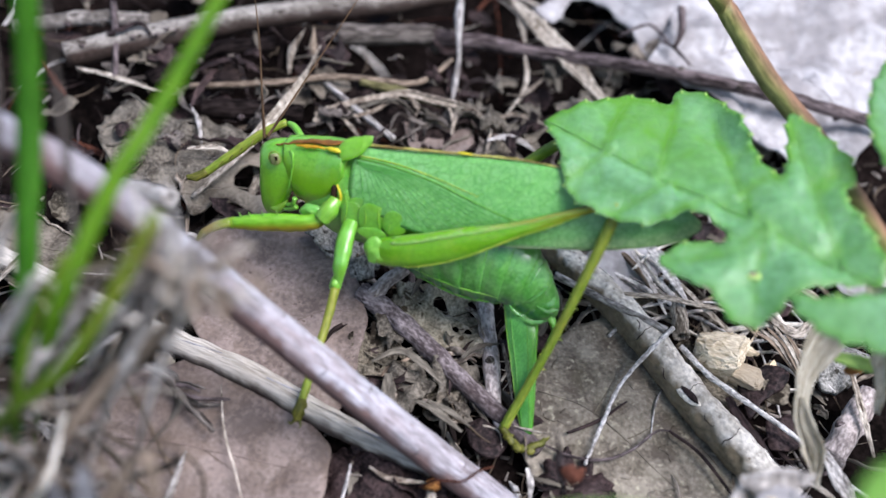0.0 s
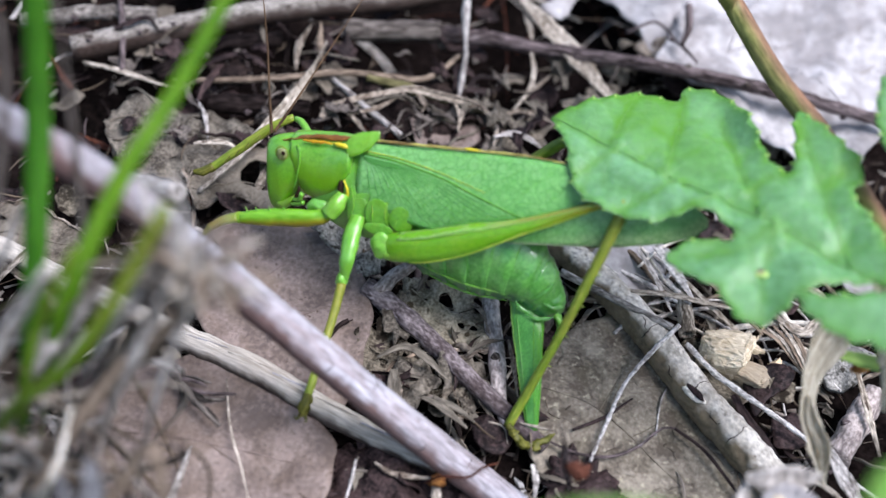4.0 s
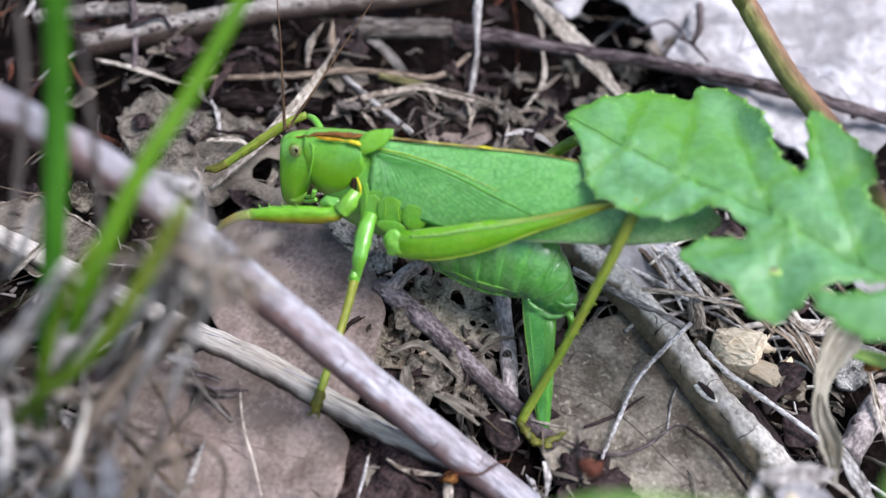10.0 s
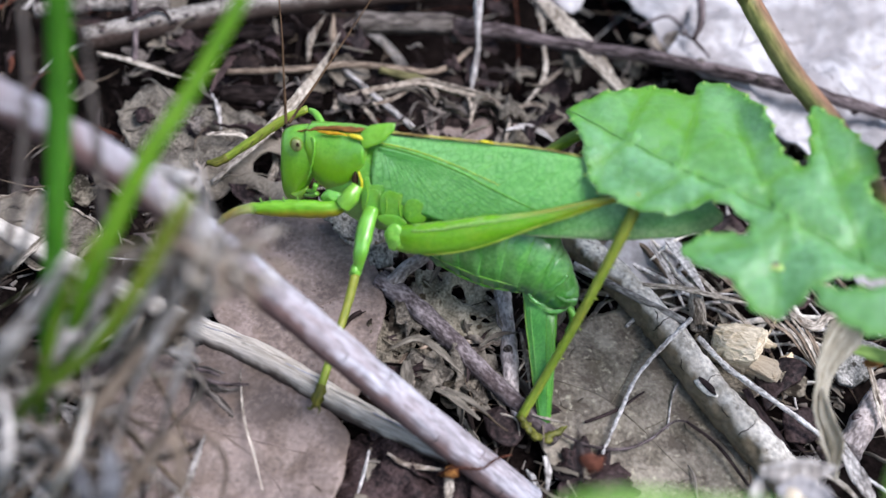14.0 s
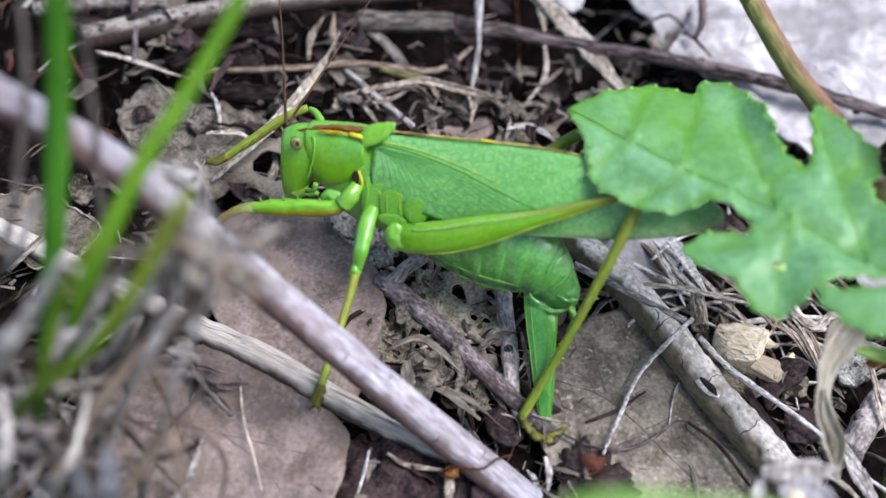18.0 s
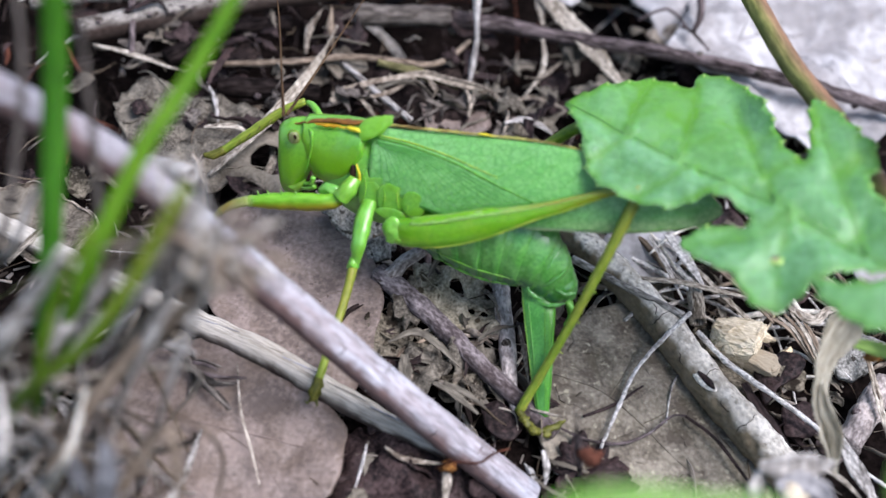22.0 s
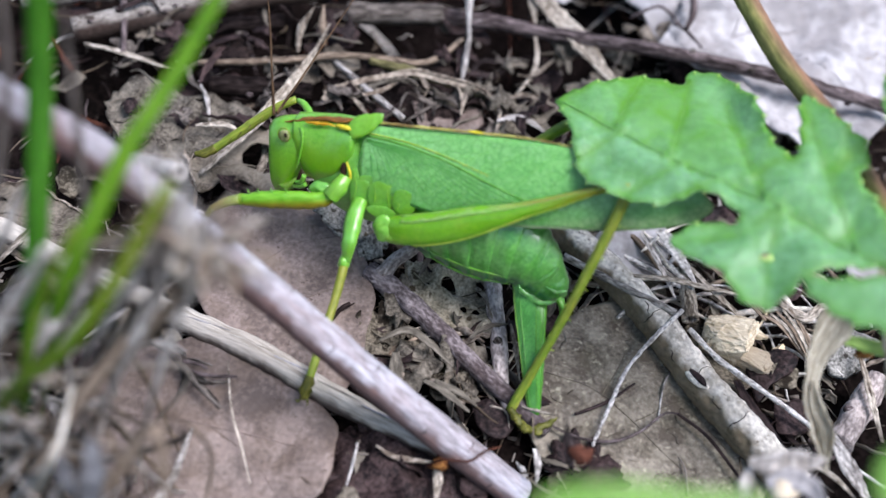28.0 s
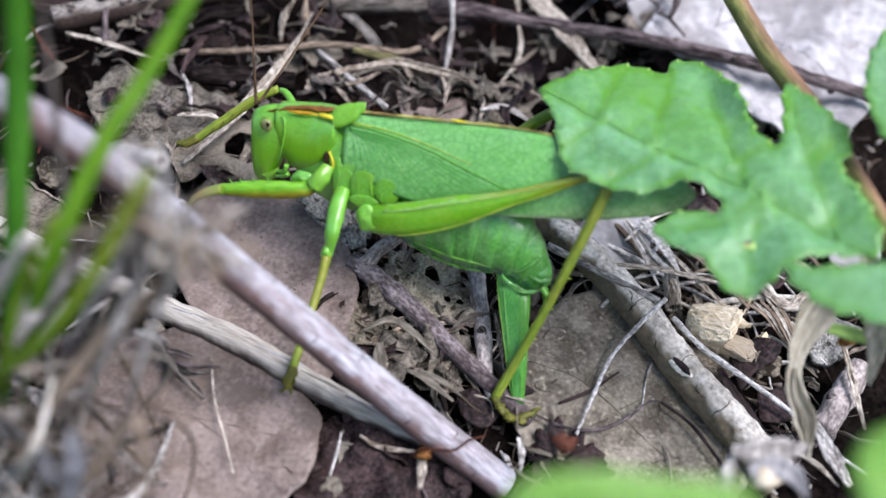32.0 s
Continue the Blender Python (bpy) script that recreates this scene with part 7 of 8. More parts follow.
BELLY = [(tuple(r[:3]), tuple(r[3:6]), r[6]) for r in RINGS[::6]]
part("belly_seam", tube(hull_line(BELLY, N, -62, 30, 2.0, 1.035)[3:20], [0.03, 0.14, 0.14, 0.03], 6, 30, 0.4, 0.8), INSECT_PALE, abdomen, "pale seam along the belly")
part("belly_seam", tube(hull_line(BELLY, N, -38, 30, 2.0, 1.035)[3:19], [0.02, 0.09, 0.1, 0.02], 6, 30, 0.4, 0.8), INSECT_PALE, abdomen, "thin pale seam along the side")
part("cercus", tube([(12.7, -13.4, 4.9), (13.2, -14.0, 4.3), (13.0, -14.2, 3.4)], [0.35, 0.3, 0.1], 8, 10, 0.2, 0.6), INSECT, abdomen)
part("cercus", tube([(13.3, -11.3, 2.4), (13.6, -11.3, 0.4), (13.0, -11.4, -1.1)], [0.4, 0.35, 0.1], 8, 10), INSECT, abdomen)
OVI = [((11.7, -12.0, 4.3), (8.2, -10.7, 4.9), 0.8), ((11.6, -13.9, 3.4), (8.4, -12.8, 3.0), 0.7), ((11.4, -16.1, 1.6), (8.8, -15.5, 0.8), 0.6), ((11.2, -18.8, -0.6), (9.2, -18.4, -1.3), 0.5), ((10.9, -21.3, -3.7), (9.8, -21.1, -4.2), 0.3)]
ovi = part("ovipositor", skin(hull(OVI, N, 40, 26, 2.6), 0.05, 1.2), INSECT_DEEP, insect, "broad green egg-laying tube set in the soil", tone=[ramp01(math.sin(2 * math.pi * k / 26), 0.1, 0.95) for _ in range(40) for k in range(26)])
for angle, m, r in ((62, INSECT_DEEP, 0.09), (20, INSECT_VEIN, 0.06), (-25, INSECT_DEEP, 0.09), (-60, INSECT_PALE, 0.06)):
    part("valve_ridge", tube(hull_line(OVI, N, angle, 24, 2.6, 1.0), [r * 0.6, r, r, r * 0.4], 6, 30), m, ovi, tone=lambda v: 0.4)
for k, path in enumerate(([(8.5, -11.9, 5.8), (9.2, -12.7, 5.2), (10.2, -13.2, 4.9)], [(10.0, -13.3, 4.6), (11.2, -13.7, 4.5), (12.5, -13.7, 4.9)], [(11.4, -13.1, 6.4), (12.4, -13.5, 6.0), (13.6, -13.3, 6.0)], [(10.0, -12.9, 6.4), (11.3, -13.2, 7.8), (12.4, -12.8, 8.9)])):
    part("skin_fold", skin(tube(path, [0.05, 0.22, 0.26, 0.06], 8, 18, 0.5, 0.6, seed=k, flat=0.6, flat_axis=N), 0.08, 0.5), INSECT_BELLY, ovi, tone=lambda v: 0.3 * noise.noise(Vector(v)))


# wings: a pair of sloping tegmina that meet along the back
def wing_edges(side):
    if side > 0:
        top = [(-6.6, -1.9, 18.0), (-1.3, -3.4, 18.5), (6.4, -5.7, 19.5), (12.2, -7.5, 19.9), (19.5, -9.9, 19.7), (24.2, -11.7, 18.8), (26.3, -13.0, 17.5)]
        low = [(-7.5, -5.2, 13.5), (-4.5, -6.8, 13.3), (-1.1, -8.5, 12.6), (3.1, -9.9, 12.5), (9.2, -11.5, 13.1), (18.2, -13.3, 14.4), (24.1, -13.8, 15.7), (26.3, -13.3, 16.9)]
    else:
        top = [(-6.6, -1.5, 17.8), (-1.3, -3.0, 18.4), (6.4, -5.3, 19.3), (12.3, -7.1, 19.8), (19.6, -9.7, 19.2), (26.4, -12.9, 16.9)]
        low = [(-8.7, -0.2, 9.7), (-5.1, -1.7, 7.0), (1.0, -3.5, 7.3), (9.7, -6.0, 8.8), (19.0, -8.9, 11.2), (26.6, -11.8, 15.6)]
    return spline(top, 41), spline(low, 41)


EDGES = {1: wing_edges(1), -1: wing_edges(-1)}


def wing_point(s, t, side=1, lift=0.0):
    top, low = EDGES[side]
    a = Vector([np.interp(s * 40, range(41), top[:, k]) for k in range(3)])
    b = Vector([np.interp(s * 40, range(41), low[:, k]) for k in range(3)])
    return a.lerp(b, t) + N * (side * (0.9 * math.sin(math.pi * min(1, t * 1.0)) * math.sin(math.pi * min(1, s * 0.85 + 0.15)) + lift))


def wing(side):
    n, m = 61, 19
    verts, faces = [], []
    for lift in (0.0, -0.12):
        verts += [wing_point(i / (n - 1), k / (m - 1), side, lift + 0.05 * noise.noise(Vector((i / 5, k / 3, side)))) for i in range(n) for k in range(m)]
    half = n * m
    for i in range(n - 1):
        for k in range(m - 1):
            a = i * m + k
            q = (a, a + m, a + m + 1, a + 1)
            faces += [q, tuple(j + half for j in reversed(q))]
    rim = [(i * m, (i + 1) * m) for i in range(n - 1)] + [((i + 1) * m + m - 1, i * m + m - 1) for i in range(n - 1)]
    rim += [(k + 1, k) for k in range(m - 1)] + [((n - 1) * m + k, (n - 1) * m + k + 1) for k in range(m - 1)]
    faces += [(b, a, a + half, b + half) for a, b in rim]
    return verts, faces


def hem(v):
    """The pale thin strip along the lower edge of the near wing."""
    top, low = EDGES[1]
    i = int(np.argmin(((low - np.array(v)) ** 2).sum(1)))
    return 0.9 * ramp01(i / 40, 0.45, 0.75) * (1 - ramp01(float(np.linalg.norm(low[i] - np.array(v))), 0.6, 1.9)) - 0.15


near_wing = part("wing", wing(1), INSECT_WING, insect, "leaf-green veined forewing", tone=hem)
part("wing", wing(-1), INSECT_WING, insect, "leaf-green veined forewing")


def vein(name, line, r, material, lift=0.03):
    pts = [tuple(wing_point(s, t, 1, lift)) for s, t in spline(line, 26)]
    part(name, tube(pts, [r, r * 0.9, r * 0.4], 6, 30), material, near_wing)


vein("main_vein", [(0.01, 0.16), (0.12, 0.2), (0.25, 0.3), (0.38, 0.48), (0.5, 0.66), (0.58, 0.75)], 0.1, INSECT_VEIN)
vein("main_vein", [(0.01, 0.12), (0.12, 0.155), (0.24, 0.24), (0.38, 0.4)], 0.09, INSECT_RIM)
vein("wing_margin", [(0.42, 0.99), (0.6, 0.985), (0.8, 0.98), (0.97, 0.8)], 0.16, INSECT_MARGIN, -0.12)
for k in range(15):
    e = 0.05 + 0.034 * k
    vein("fan_vein", [(0.012, 0.18 + 0.02 * k * (1 - k / 16)), (0.4 * e + 0.012, 0.42 - 0.008 * k), (e, 0.96 - 0.012 * k)], 0.052, INSECT_DEEP, 0.012)
for k in range(22):
    s0 = 0.1 + 0.021 * k
    t0 = float(np.interp(s0 + 0.07, [0.01, 0.12, 0.25, 0.38, 0.5, 0.58, 1.0], [0.2, 0.26, 0.36, 0.54, 0.72, 0.8, 0.85]))
    t1 = min(0.95, 0.5 + 1.1 * s0)
    vein("cross_vein", [(s0, t1), (s0 + 0.03, (t0 + t1) / 2 + 0.02 * math.sin(k * 2.1)), (s0 + 0.065, min(t0, t1 - 0.1))], 0.026, INSECT_VEIN, 0.004)
for k in range(9):
    s0 = 0.14 + 0.075 * k
    t0 = float(np.interp(s0, [0.01, 0.12, 0.25, 0.38, 0.5, 0.58, 1.0], [0.16, 0.2, 0.3, 0.48, 0.66, 0.75, 0.8]))
    vein("branch_vein", [(s0, t0), (s0 + 0.05, t0 * 0.6), (s0 + 0.12, 0.06)], 0.022, INSECT_VEIN, -0.008)
part("wing_root", skin(hull([((-8.3, -2.4, 18.5), (-7.9, -3.3, 17.3), 0.3), ((-7.4, -2.1, 19.2), (-7.0, -3.3, 17.6), 0.34), ((-6.1, -2.0, 19.5), (-6.1, -3.1, 18.0), 0.25), ((-4.8, -2.0, 19.6), (-4.8, -2.6, 19.0), 0.08)], N, 20, 18), 0.12, 1.0), INSECT, insect, "bright green folded wing root", tone=lambda v: 0.6)
part("back_stripe", tube([(-5.3, -2.0, 18.4), (-1.3, -3.3, 18.9), (4.2, -4.9, 19.5), (9.6, -6.5, 20.0), (13.8, -7.8, 20.0)], [0.16, 0.15, 0.14, 0.12, 0.05], 8, 60, 0.5, 0.6), INSECT_EDGE, insect, "brown and yellow stripe along the wing edge", tone=lambda v: 0.5 + 1.2 * noise.noise(Vector(v) / 1.3))
part("yellow_spot", skin(ball((4.3, -5.0, 19.65), (0.8, 0.1, 0.16), (A, U, N)), 0.1, 0.5), INSECT_YELLOW, insect, "yellow spot")


def joint(parent, at, r, material):
    part("joint", ball(at, (r, r, r)), material, parent)


# near hind leg
THIGH = [((-5.4, -8.2, 10.8), (-5.4, -8.8, 9.0), 0.5), ((-3.7, -8.9, 12.1), (-3.5, -9.9, 9.3), 0.95), ((-1.5, -9.5, 13.0), (-1.2, -10.7, 9.9), 1.05), ((0.8, -10.0, 13.8), (1.2, -11.2, 10.7), 1.0), ((3.5, -10.4, 14.7), (4.1, -11.5, 11.9), 0.9), ((6.2, -10.8, 15.4), (6.7, -11.7, 13.4), 0.75), ((8.8, -11.1, 16.1), (9.3, -11.7, 14.8), 0.6), ((11.5, -11.3, 17.0), (11.9, -11.8, 16.0), 0.5),
         ((14.1, -11.6, 18.1), (14.4, -11.9, 17.3), 0.42), ((16.7, -11.9, 19.3), (16.9, -12.2, 18.6), 0.4), ((18.1, -12.2, 19.7), (18.3, -12.5, 18.9), 0.4)]
leg = part("hind_leg", skin(hull(THIGH, N, 60, 28, 2.4), 0.05, 1.6), INSECT_LIME, insect, "folded hind leg with thick lime thigh", tone=lambda v: ramp01(Vector(v).dot(A), 11.0, 19.5) * 1.1)
part("thigh_base", skin(ball((-4.9, -9.3, 11.0), (1.0, 1.5, 0.55), (A, U, N), 0.25, 1.0, 16, 20), 0.16, 0.8), INSECT_PALE, leg, "pale base of the thigh", tone=lambda v: 0.25 * noise.noise(Vector(v)))
part("thigh_base", skin(ball((-4.0, -9.9, 10.3), (1.2, 0.7, 0.4), (A, U, N), 0.25, 1.0, 12, 16), 0.12, 0.7), INSECT_PALE, leg, "pale base of the thigh", tone=lambda v: 0.4)
part("thigh_band", skin(hull([(hull_line(THIGH, N, 88, 60, 2.4, 1.02)[i], hull_line(THIGH, N, 38, 60, 2.4, 1.03)[i], 0.16) for i in (7, 14, 22, 30, 38, 46, 54)], N, 40, 10), 0.05, 1.0), INSECT_BAND, leg, "paler upper band of the thigh", tone=lambda v: ramp01(Vector(v).dot(A), 7.0, 15.0))
part("thigh_edge", tube(hull_line(THIGH, N, -58, 60, 2.4, 1.02)[9:52], [0.05, 0.11, 0.12, 0.1, 0.05], 6, 40), INSECT_RIM, leg, "yellow lower edge of the thigh")
part("thigh_ridge", tube(hull_line(THIGH, N, 36, 60, 2.4, 1.03)[8:56], [0.02, 0.06, 0.07, 0.07], 6, 40), INSECT_BAND, leg, "pale ridge along the thigh")
joint(leg, (18.2, -12.4, 19.2), 0.55, INSECT_OLIVE)
part("tibia", tube([(18.4, -12.5, 19.0), (16.2, -14.5, 13.8), (12.6, -17.2, 5.4), (8.9, -20.1, -1.7), (7.9, -21.0, -3.5)], [0.6, 0.52, 0.47, 0.44, 0.5], 12, 40, 0.08, 0.8), INSECT_OLIVE, leg, "long olive shin", tone=lambda v: 0.5 * noise.noise(Vector(v) / 3) + 0.1)
for k in range(9):
    p = spline([(18.4, -12.5, 19.0), (16.2, -14.5, 13.8), (12.6, -17.2, 5.4), (8.9, -20.1, -1.7)], 40)[6 + 3 * k]
    q = p + np.array((-0.75 if k % 2 else 0.75, -0.25, 0.15))
    part("spine", tube([tuple(p), tuple(q + np.array((0, 0, -0.3)))], [0.1, 0.03], 6, 5), INSECT_RIM, leg)
part("foot", skin(tube([(7.9, -21.0, -3.1), (8.7, -22.2, -3.8), (9.9, -23.0, -4.0), (11.5, -22.6, -3.9), (12.6, -21.7, -3.9)], [0.42, 0.42, 0.38, 0.32, 0.12], 12, 30, 0.4, 0.5), 0.16, 0.5), INSECT_FOOT, leg, "yellowish clawed foot")
for k, p in enumerate(((9.3, -23.1, -3.8), (10.5, -23.4, -3.9), (8.4, -21.9, -3.5))):
    part("foot_pad", ball(p, (0.5, 0.4, 0.35), rough=0.5, grain=0.4), INSECT_FOOT, leg)
# far hind leg
far = part("hind_leg", tube([(-1.4, -3.1, 6.6), (4.5, -2.5, 10.1), (11.5, -2.4, 16.8), (14.4, -2.6, 19.2)], [1.3, 1.1, 0.6, 0.6], 12, 30), INSECT_OLIVE, insect, "far hind leg behind the wings")
part("tibia", tube([(14.4, -2.6, 19.2), (19.7, 6.2, 3.9), (21.3, 3.2, -1.3)], [0.55, 0.5, 0.45], 10, 24), INSECT_OLIVE, far)
# near middle leg
leg = part("middle_leg", tube([(-7.2, -6.1, 11.7), (-7.7, -7.5, 11.2), (-8.2, -9.9, 9.9), (-8.7, -10.7, 7.7)], [0.75, 0.9, 0.78, 0.52], 18, 36, 0.14, 0.9, flat=0.8, flat_axis=N), INSECT, insect, "middle leg reaching down to a stick", tone=lambda v: 0.2 + 0.4 * noise.noise(Vector(v) / 1.2))
part("knee", skin(ball((-8.9, -10.9, 7.5), (0.6, 0.75, 0.55), (A, U, N), 0.3, 0.6, 12, 14), 0.15, 0.5), INSECT_PALE, leg, "pale lobed knee")
part("tibia", tube([(-8.9, -11.1, 7.3), (-9.8, -13.9, 5.1), (-11.3, -18.0, 2.5), (-12.4, -21.4, 0.4)], [0.5, 0.45, 0.42, 0.46], 12, 30, 0.12, 0.8), INSECT_OLIVE, leg, "olive-green shin", tone=lambda v: 0.4 - ramp01(v[2], 4.5, 2.0) * 0.5)
part("claw", tube([(-12.7, -21.9, 0.1), (-13.2, -22.3, -0.3), (-13.4, -22.4, 0.2)], [0.2, 0.14, 0.04], 6, 8), INSECT_FOOT, leg)
part("claw", tube([(-12.4, -22.0, 0.3), (-12.2, -22.7, -0.1), (-12.4, -23.0, -0.1)], [0.2, 0.14, 0.04], 6, 8), INSECT_FOOT, leg)
part("foot", tube([(-12.1, -20.5, 1.2), (-12.4, -21.6, 0.8), (-12.8, -22.0, -0.2)], [0.5, 0.6, 0.3], 10, 16, 0.6, 0.5), INSECT_FOOT, leg, "yellowish foot")
# near front leg
def frontlow(v):
    """How far a point lies under the middle line of the front thigh."""
    a, b = Vector((-10.2, -6.2, 12.1)), Vector((-19.2, -6.0, 11.7))
    k = min(1, max(0, (Vector(v) - a).dot(b - a) / (b - a).length_squared))
    return (a.lerp(b, k) - Vector(v)).dot(U)


leg = part("front_leg", skin(tube([(-10.2, -6.1, 12.2), (-11.4, -6.3, 11.9), (-13.1, -6.2, 11.8), (-15.2, -6.1, 11.8), (-17.2, -6.1, 11.8), (-19.2, -6.0, 11.7)], [0.75, 0.9, 0.98, 0.96, 0.85, 0.6], 20, 44, 0.06, 1.0, flat=0.7, flat_axis=N), 0.06, 0.8), INSECT_LEG, insect, "front leg stretched forward",
           tone=lambda v: 1.0 * ramp01(frontlow(v), -0.35, 0.55) - 0.05)
part("upper_thigh", skin(tube([(-8.7, -4.9, 13.9), (-9.3, -5.7, 13.2), (-10.2, -6.2, 12.3)], [0.6, 0.95, 0.9], 16, 20, 0.1, 0.9), 0.1, 0.7), INSECT_PALE, leg, "pale base of the front leg", tone=lambda v: 0.3)
part("shin", tube([(-19.5, -5.9, 11.7), (-21.0, -6.0, 11.3), (-22.4, -6.2, 10.6)], [0.55, 0.5, 0.4], 10, 14), INSECT_OLIVE, leg, tone=lambda v: ramp01(v[0], -19.5, -22.0))
part("knee", skin(ball((-19.35, -5.95, 11.7), (0.5, 0.62, 0.45), (A, U, N), 0.2, 0.6, 12, 14), 0.05, 0.5), INSECT_LEG, leg, tone=lambda v: 0.3)
part("coxa", skin(ball((-11.2, -5.3, 12.5), (1.3, 0.75, 0.6), (A, U, N), 0.2, 0.8, 14, 16), 0.12, 0.6), INSECT, leg)
part("foot", tube([(-22.3, -6.2, 10.7), (-23.1, -6.7, 10.0)], [0.42, 0.25], 8, 8), INSECT_FOOT, leg)
for k in (0.5, 0.66, 0.81, 0.92):
    p = Vector((-10.1, -6.2, 13.0)).lerp(Vector((-19.1, -6.0, 12.5)), k)
    part("spine", tube([tuple(p), tuple(p + U * 0.5 - A * 0.2)], [0.09, 0.03], 6, 5), INSECT_PALE, leg)
# far front leg
leg = part("front_leg", tube([(-12.2, 1.9, 14.5), (-12.8, 3.6, 15.0), (-13.6, 5.1, 15.2), (-14.3, 5.9, 15.0)], [0.35, 0.42, 0.4, 0.3], 10, 20), INSECT_PALE, insect, "far front leg raised beside the head")
part("shin", tube([(-14.5, 6.0, 15.1), (-16.9, 5.6, 14.1), (-20.4, 4.8, 11.9), (-23.7, 4.1, 9.8)], [0.45, 0.52, 0.55, 0.45], 10, 26, 0.15, 0.8), INSECT_OLIVE, leg, "olive shin with fine spines")
for p, q in (((-16.9, 5.2, 14.2), (-17.1, 4.4, 14.0)), ((-18.1, 4.8, 13.6), (-18.4, 3.9, 13.5)), ((-19.4, 4.4, 12.9), (-19.7, 3.5, 12.8)), ((-20.5, 4.2, 12.1), (-20.8, 3.1, 12.2)), ((-21.6, 4.0, 11.4), (-22.0, 3.0, 11.5))):
    part("spine", tube([p, q], [0.09, 0.03], 6, 5), INSECT_FOOT, leg)
part("foot", tube([(-23.6, 4.2, 9.9), (-24.6, 3.8, 9.5), (-25.8, 3.8, 9.4)], [0.5, 0.5, 0.25], 10, 12, 0.25, 0.6), INSECT_FOOT, leg)


# ---- torn leaf strips and scraps behind the insect ----
rng = random.Random(53)
for low, high, count in (((-14, 14), (15, 29), 26), ((-37, -17), (11, 31), 24), ((14, 34), (16, 30), 12)):
    for k in range(count):
        x, y, a, far = rng.uniform(*low), rng.uniform(*high), rng.uniform(-0.7, 0.7) + rng.choice((0, 0, 1.5)), rng.uniform(1.5, 4.5)
        z, w = slope(x, y) + rng.uniform(-0.5, 3.6), rng.choice((0.25, 0.4, 0.8, 1.6))
        dx, dy, bend = math.cos(a) * far, math.sin(a) * far, rng.gauss(0, 0.9)
        thing("leaf_strip", ribbon([(x - dx, y - dy, z - rng.uniform(0, 1.2)), (x - dx * 0.4 - dy * bend * 0.3, y - dy * 0.4 + dx * bend * 0.3, z + rng.uniform(-0.3, 0.8)), (x + dx * 0.4 + dy * bend * 0.2, y + dy * 0.4 - dx * bend * 0.2, z + rng.uniform(-0.3, 0.6)), (x + dx, y + dy, z - rng.uniform(0, 1.5))],
              [w * 0.2, w, w * 1.2, w * 0.15], (-dy, dx, rng.uniform(-1, 2)), 30, 0.15, rng.uniform(-2, 2), rng.uniform(0.2, 0.8), 0.3, k), rng.choice((LEAF_DUN, LEAF_BROWN, BARK_BROWN, BARK_BROWN, LEAF_LACE)), "thin torn strip of dead leaf in the litter", "leaf strip", "leaf strips")
for k in range(48):
    low, high = (((-14, 10), (14, 30)), ((-37, -15), (12, 31)), ((5, 24), (12, 32)))[k % 3]
    x, y, size = rng.uniform(*low), rng.uniform(*high), rng.uniform(1.2, 3.4)
    around = sorted(rng.uniform(0, 2 * math.pi) for _ in range(7))
    wide, turn = rng.uniform(0.35, 0.8), rng.uniform(-0.6, 0.6)
    ring = [(size * math.cos(b) * rng.uniform(0.7, 1.1), size * wide * math.sin(b) * rng.uniform(0.7, 1.1)) for b in around]
    outline = [(x + p * math.cos(turn) - q * math.sin(turn), y + p * math.sin(turn) + q * math.cos(turn)) for p, q in ring]
    # Left of x = 4 the scraps are darker, painting the dimness there.
    thing("leaf_scrap", blade(outline, lying(rng.uniform(0.2, 3.0), rng.uniform(1.2, 2.6), 2.6, k + 60, 0.6), 0.5, 0.22, (), 0.8, 0.8, k), rng.choice((LEAF_BROWN, LEAF_BROWN, LEAF_SHADED, BARK_BROWN, LEAF_BROWN) if x < 4 else (LEAF_DUN, LEAF_LACE, BARK_BROWN, LEAF_MAUVE)), "torn brown dead leaf scrap in the litter", "leaf scrap", "leaf scraps")


for x, y, size, k in ((43.4, 23.6, 2.6, 1), (41.0, 25.6, 2.0, 2), (45.6, 20.6, 2.2, 3), (42.6, 20.4, 1.6, 4), (29.8, 35.4, 2.6, 5), (26.2, 33.0, 2.2, 6), (24.0, 30.2, 2.4, 7)):
    outline = [(x + size * math.cos(b) * (0.85 + 0.25 * math.sin(b * 3 + k)), y + size * 0.6 * math.sin(b) * (0.85 + 0.25 * math.cos(b * 2 + k))) for b in (0.2, 1.2, 2.1, 3.0, 4.0, 5.2)]
    thing("leaf_scrap", blade(outline, lying(0.4 + 0.2 * k, 1.6, 2.6, k + 120, 0.6), 0.5, 0.22, (), 0.8, 0.8, k), (LEAF_MAUVE, LEAF_DUN, LEAF_RIM)[k % 3], "torn dry leaf scrap among the litter", "leaf scrap", "leaf scraps")


# ---- loose litter between the larger pieces ----
BARE = [((-16.0, -9.4, -0.8), 9.5, 10), ((-21.5, -24.8, -2.9), 12, 9), ((21.8, -18.6, -6.6), 8.5, 9)]


def bare(x, y):
    return any(((x - c[0]) / a) ** 2 + ((y - c[1]) / b) ** 2 < 1 for c, a, b in BARE)


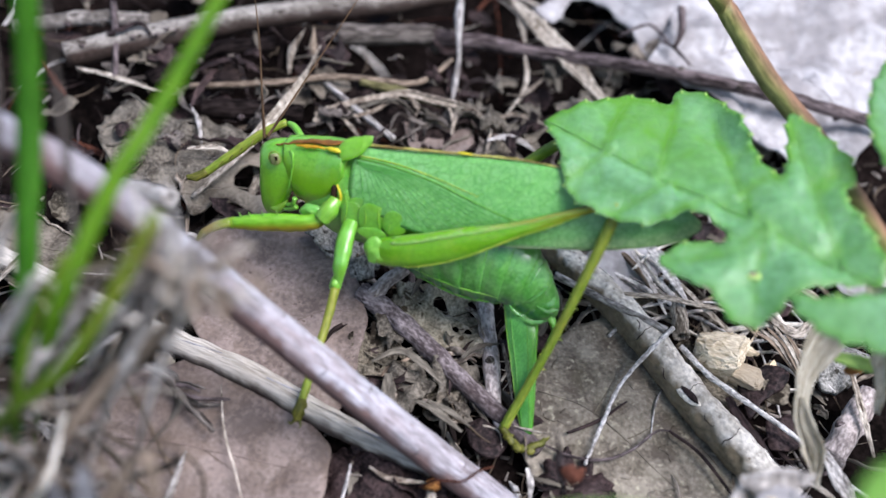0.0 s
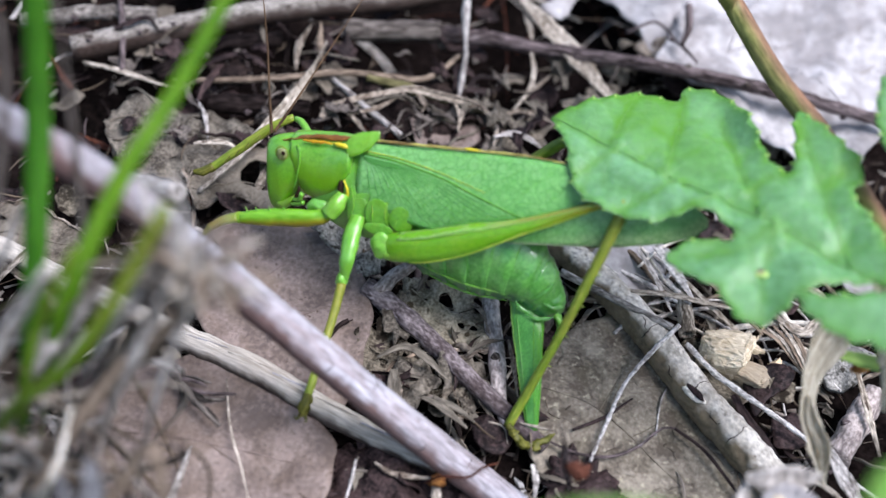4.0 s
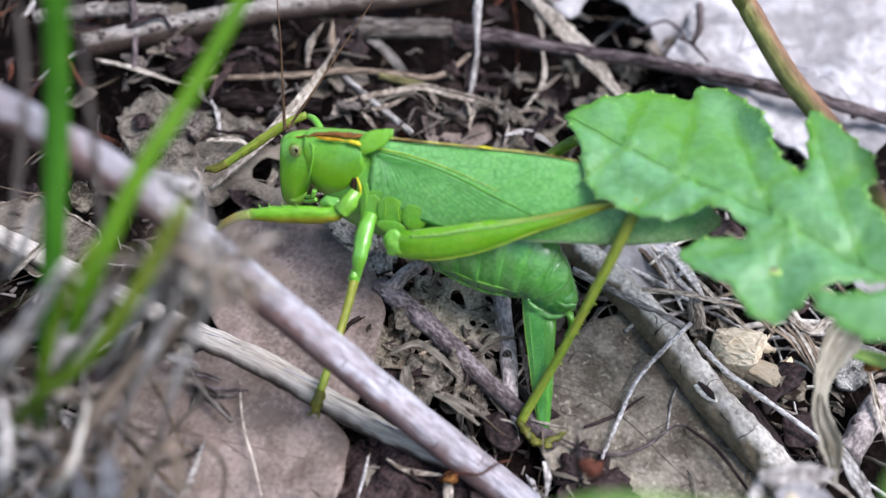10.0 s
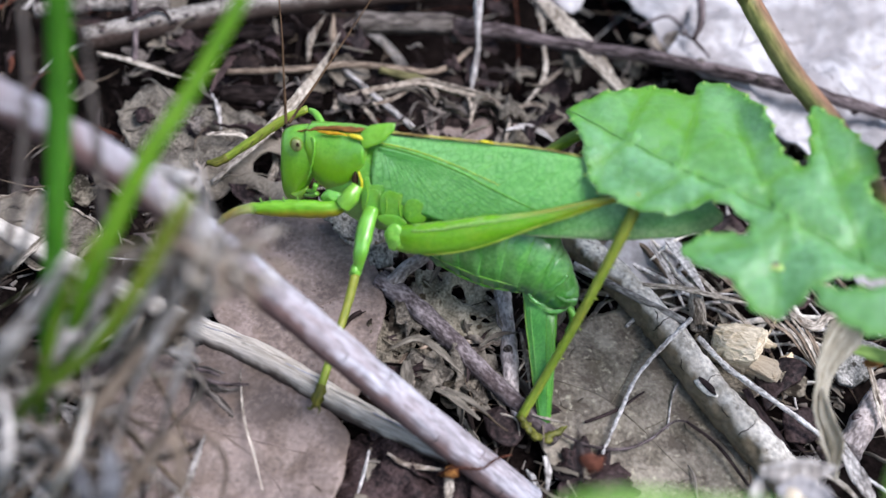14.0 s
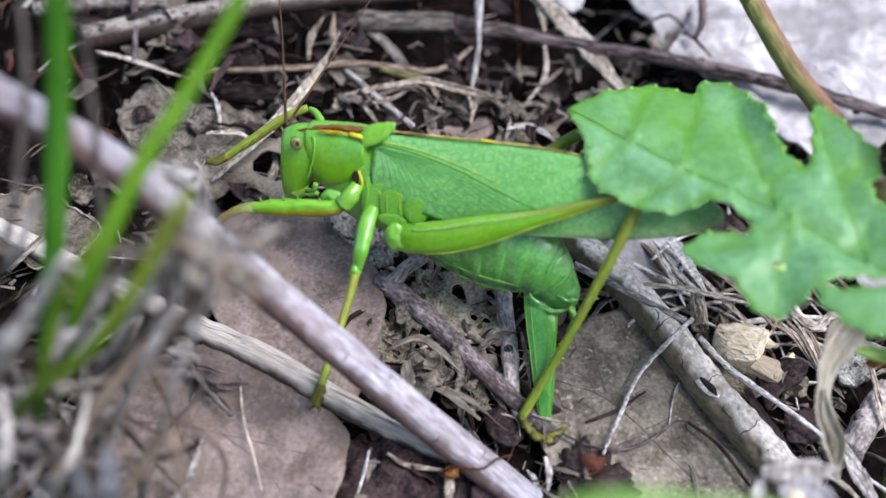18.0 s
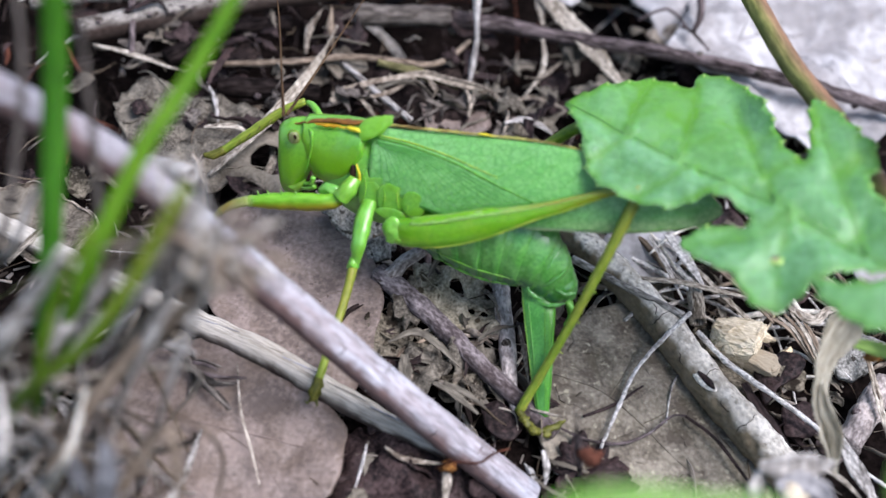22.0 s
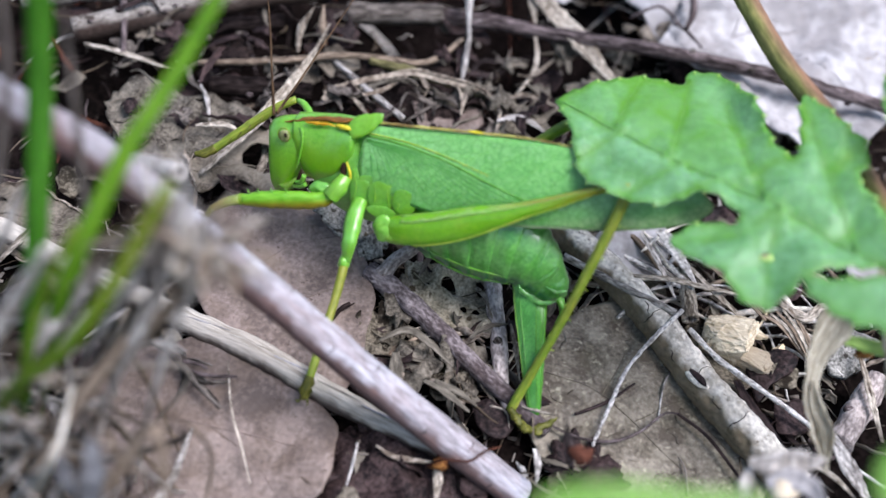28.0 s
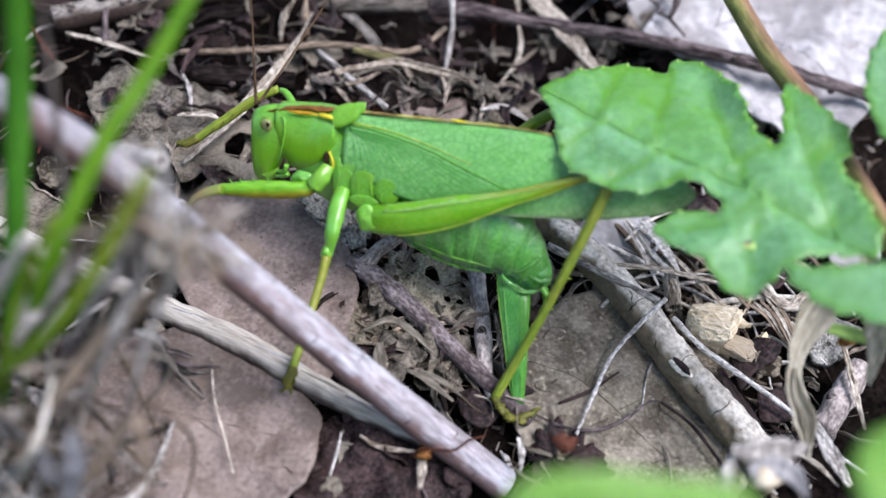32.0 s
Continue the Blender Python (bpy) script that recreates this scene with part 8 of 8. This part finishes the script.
def scatter():
    rng = random.Random(11)
    mats = [STRAW_GREY, TWIG_TAN, STRAW, BARK_DARK, BARK_STRAW, TWIG_WHITE, BARK_DARK, TWIG_WHITE]
    leafs = [LEAF_TAN, LEAF_BROWN, LEAF_BROWN, LEAF_LACE, LEAF_MUD, LEAF_BROWN]
    made = 0
    while made < 780:
        x, y = rng.uniform(-60, 75), rng.uniform(-40, 72)
        if abs(x) > 34 + 0.38 * (y + 40) or bare(x, y):
            continue
        made += 1
        a = rng.uniform(0, math.pi)
        far = rng.choice((2.5, 4, 6, 9, 13)) * rng.uniform(0.7, 1.2)
        dx, dy = math.cos(a) * far / 2, math.sin(a) * far / 2
        bend = rng.gauss(0, 0.1) * far
        h = rng.uniform(-2.2, 1.2)

        def at(k, lift=0.0):
            px, py = x + dx * k - dy * bend / far * 2 * (1 - k * k), y + dy * k + dx * bend / far * 2 * (1 - k * k)
            return (px, py, ground_height(px, py) * 0.5 + slope(px, py) * 0.5 + h + lift)
        kind = rng.random()
        # Pieces out here get darker colours, which paint in the hollow's shade.
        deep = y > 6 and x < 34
        pick = rng.choice(mats if not deep or rng.random() < 0.1 else [BARK_SHADED, BARK_SHADED, TWIG_RED, BARK_DARK])
        strip = rng.choice(mats[:4] if not deep or rng.random() < 0.15 else [TWIG_RED, LEAF_BROWN, BARK_SHADED, LEAF_BROWN, STRAW])
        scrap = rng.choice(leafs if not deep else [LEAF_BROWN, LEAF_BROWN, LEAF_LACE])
        if kind < 0.42:
            r = rng.choice((0.12, 0.18, 0.25, 0.4))
            thing("twig", tube([at(-1), at(0, 0.3), at(1)], [r * 0.35, r, r * 0.8, r * 0.2], 7, 14, 0.5, 0.7, seed=made), pick, "small dry twig scrap in the litter", "twig", "litter scraps")
        elif kind < 0.66:
            w = rng.choice((0.3, 0.5, 0.7, 1.1))
            thing("dry_grass_blade", ribbon([at(-1), at(0, rng.uniform(0, 1.6)), at(1)], [w * 0.2, w, w * 0.8, w * 0.15], (-dy, dx, rng.uniform(-1, 1) * far * 0.3), 12, 0.12, rng.uniform(-1.2, 1.2), 0.5, 0.5, made),
                  strip, "scrap of dry grass in the litter", "dry grass", "litter scraps")
        else:
            r = rng.uniform(0.8, 2.8)
            n, ph = 9, rng.uniform(0, 6)
            loop = [(x + r * (0.75 + 0.35 * rng.random()) * math.cos(2 * math.pi * i / n + ph), y + r * (0.5 + 0.4 * rng.random()) * math.sin(2 * math.pi * i / n + ph)) for i in range(n)]
            tx, ty, c = rng.gauss(0, 0.3), rng.gauss(0, 0.3), rng.uniform(0.05, 0.25)
            thing("leaf_scrap", blade(loop, lambda px, py: slope(px, py) + h + 0.4 + tx * (px - x) + ty * (py - y) + c * (px - x) ** 2 / r * 1.2 + 0.9 * noise.noise(Vector((px / 1.8, py / 1.8, h * 9))), 0.6, 0.16,
                                      edge=0.5, edge_size=0.9, seed=made, points=36), scrap, "crumpled brown scrap of dead leaf", "leaf scrap", "litter scraps")


scatter()


def crumbs():
    rng = random.Random(23)
    pieces = []
    for k in range(4200):
        x, y = rng.uniform(-60, 75), rng.uniform(-42, 72)
        if abs(x) > 36 + 0.38 * (y + 40):
            continue
        if y > 4 and x < 30 and rng.random() < 0.85:
            continue
        a, far = rng.uniform(0, math.pi), rng.uniform(0.4, 2.2)
        dx, dy = math.cos(a) * far, math.sin(a) * far
        z = ground_height(x, y) + (0.1 if not bare(x, y) else -1.0)
        r = rng.uniform(0.06, 0.3)
        pieces.append(tube([(x, y, z), (x + dx, y + dy, z + rng.uniform(-0.2, 0.5))], [r, r * 0.6], 5, 3))
    tagged(shape("litter_crumbs", joined(*pieces), CRUMBS), "fine crumbs of bark, straw and rotten leaf", "litter", kind="stuff")


crumbs()


def fibres():
    rng = random.Random(37)
    pieces = []
    for k in range(1500):
        x, y = rng.uniform(-60, 75), rng.uniform(-42, 72)
        if abs(x) > 36 + 0.38 * (y + 40) or bare(x, y) or (y > 4 and x < 30 and rng.random() < 0.6):
            continue
        a, far = rng.uniform(0, 2 * math.pi), rng.uniform(1.5, 7)
        r = rng.choice((0.05, 0.07, 0.1, 0.15))
        p, z = Vector((x, y, slope(x, y) + rng.uniform(-1.8, 1.3))), []
        for i in range(4):
            z.append(tuple(p))
            a += rng.gauss(0, 0.22)
            p = p + Vector((math.cos(a) * far / 3, math.sin(a) * far / 3, rng.gauss(0, 0.4)))
        pieces.append(tube(z, [r * 0.5, r, r * 0.4], 4, 8))
    tagged(shape("litter_fibres", joined(*pieces), FIBRES), "loose thin dry plant fibres and rootlets", "litter", kind="stuff")


fibres()




def motions():
    """Nothing in the place moves: the insect stands still while it lays, and the plants are calm."""


motions()
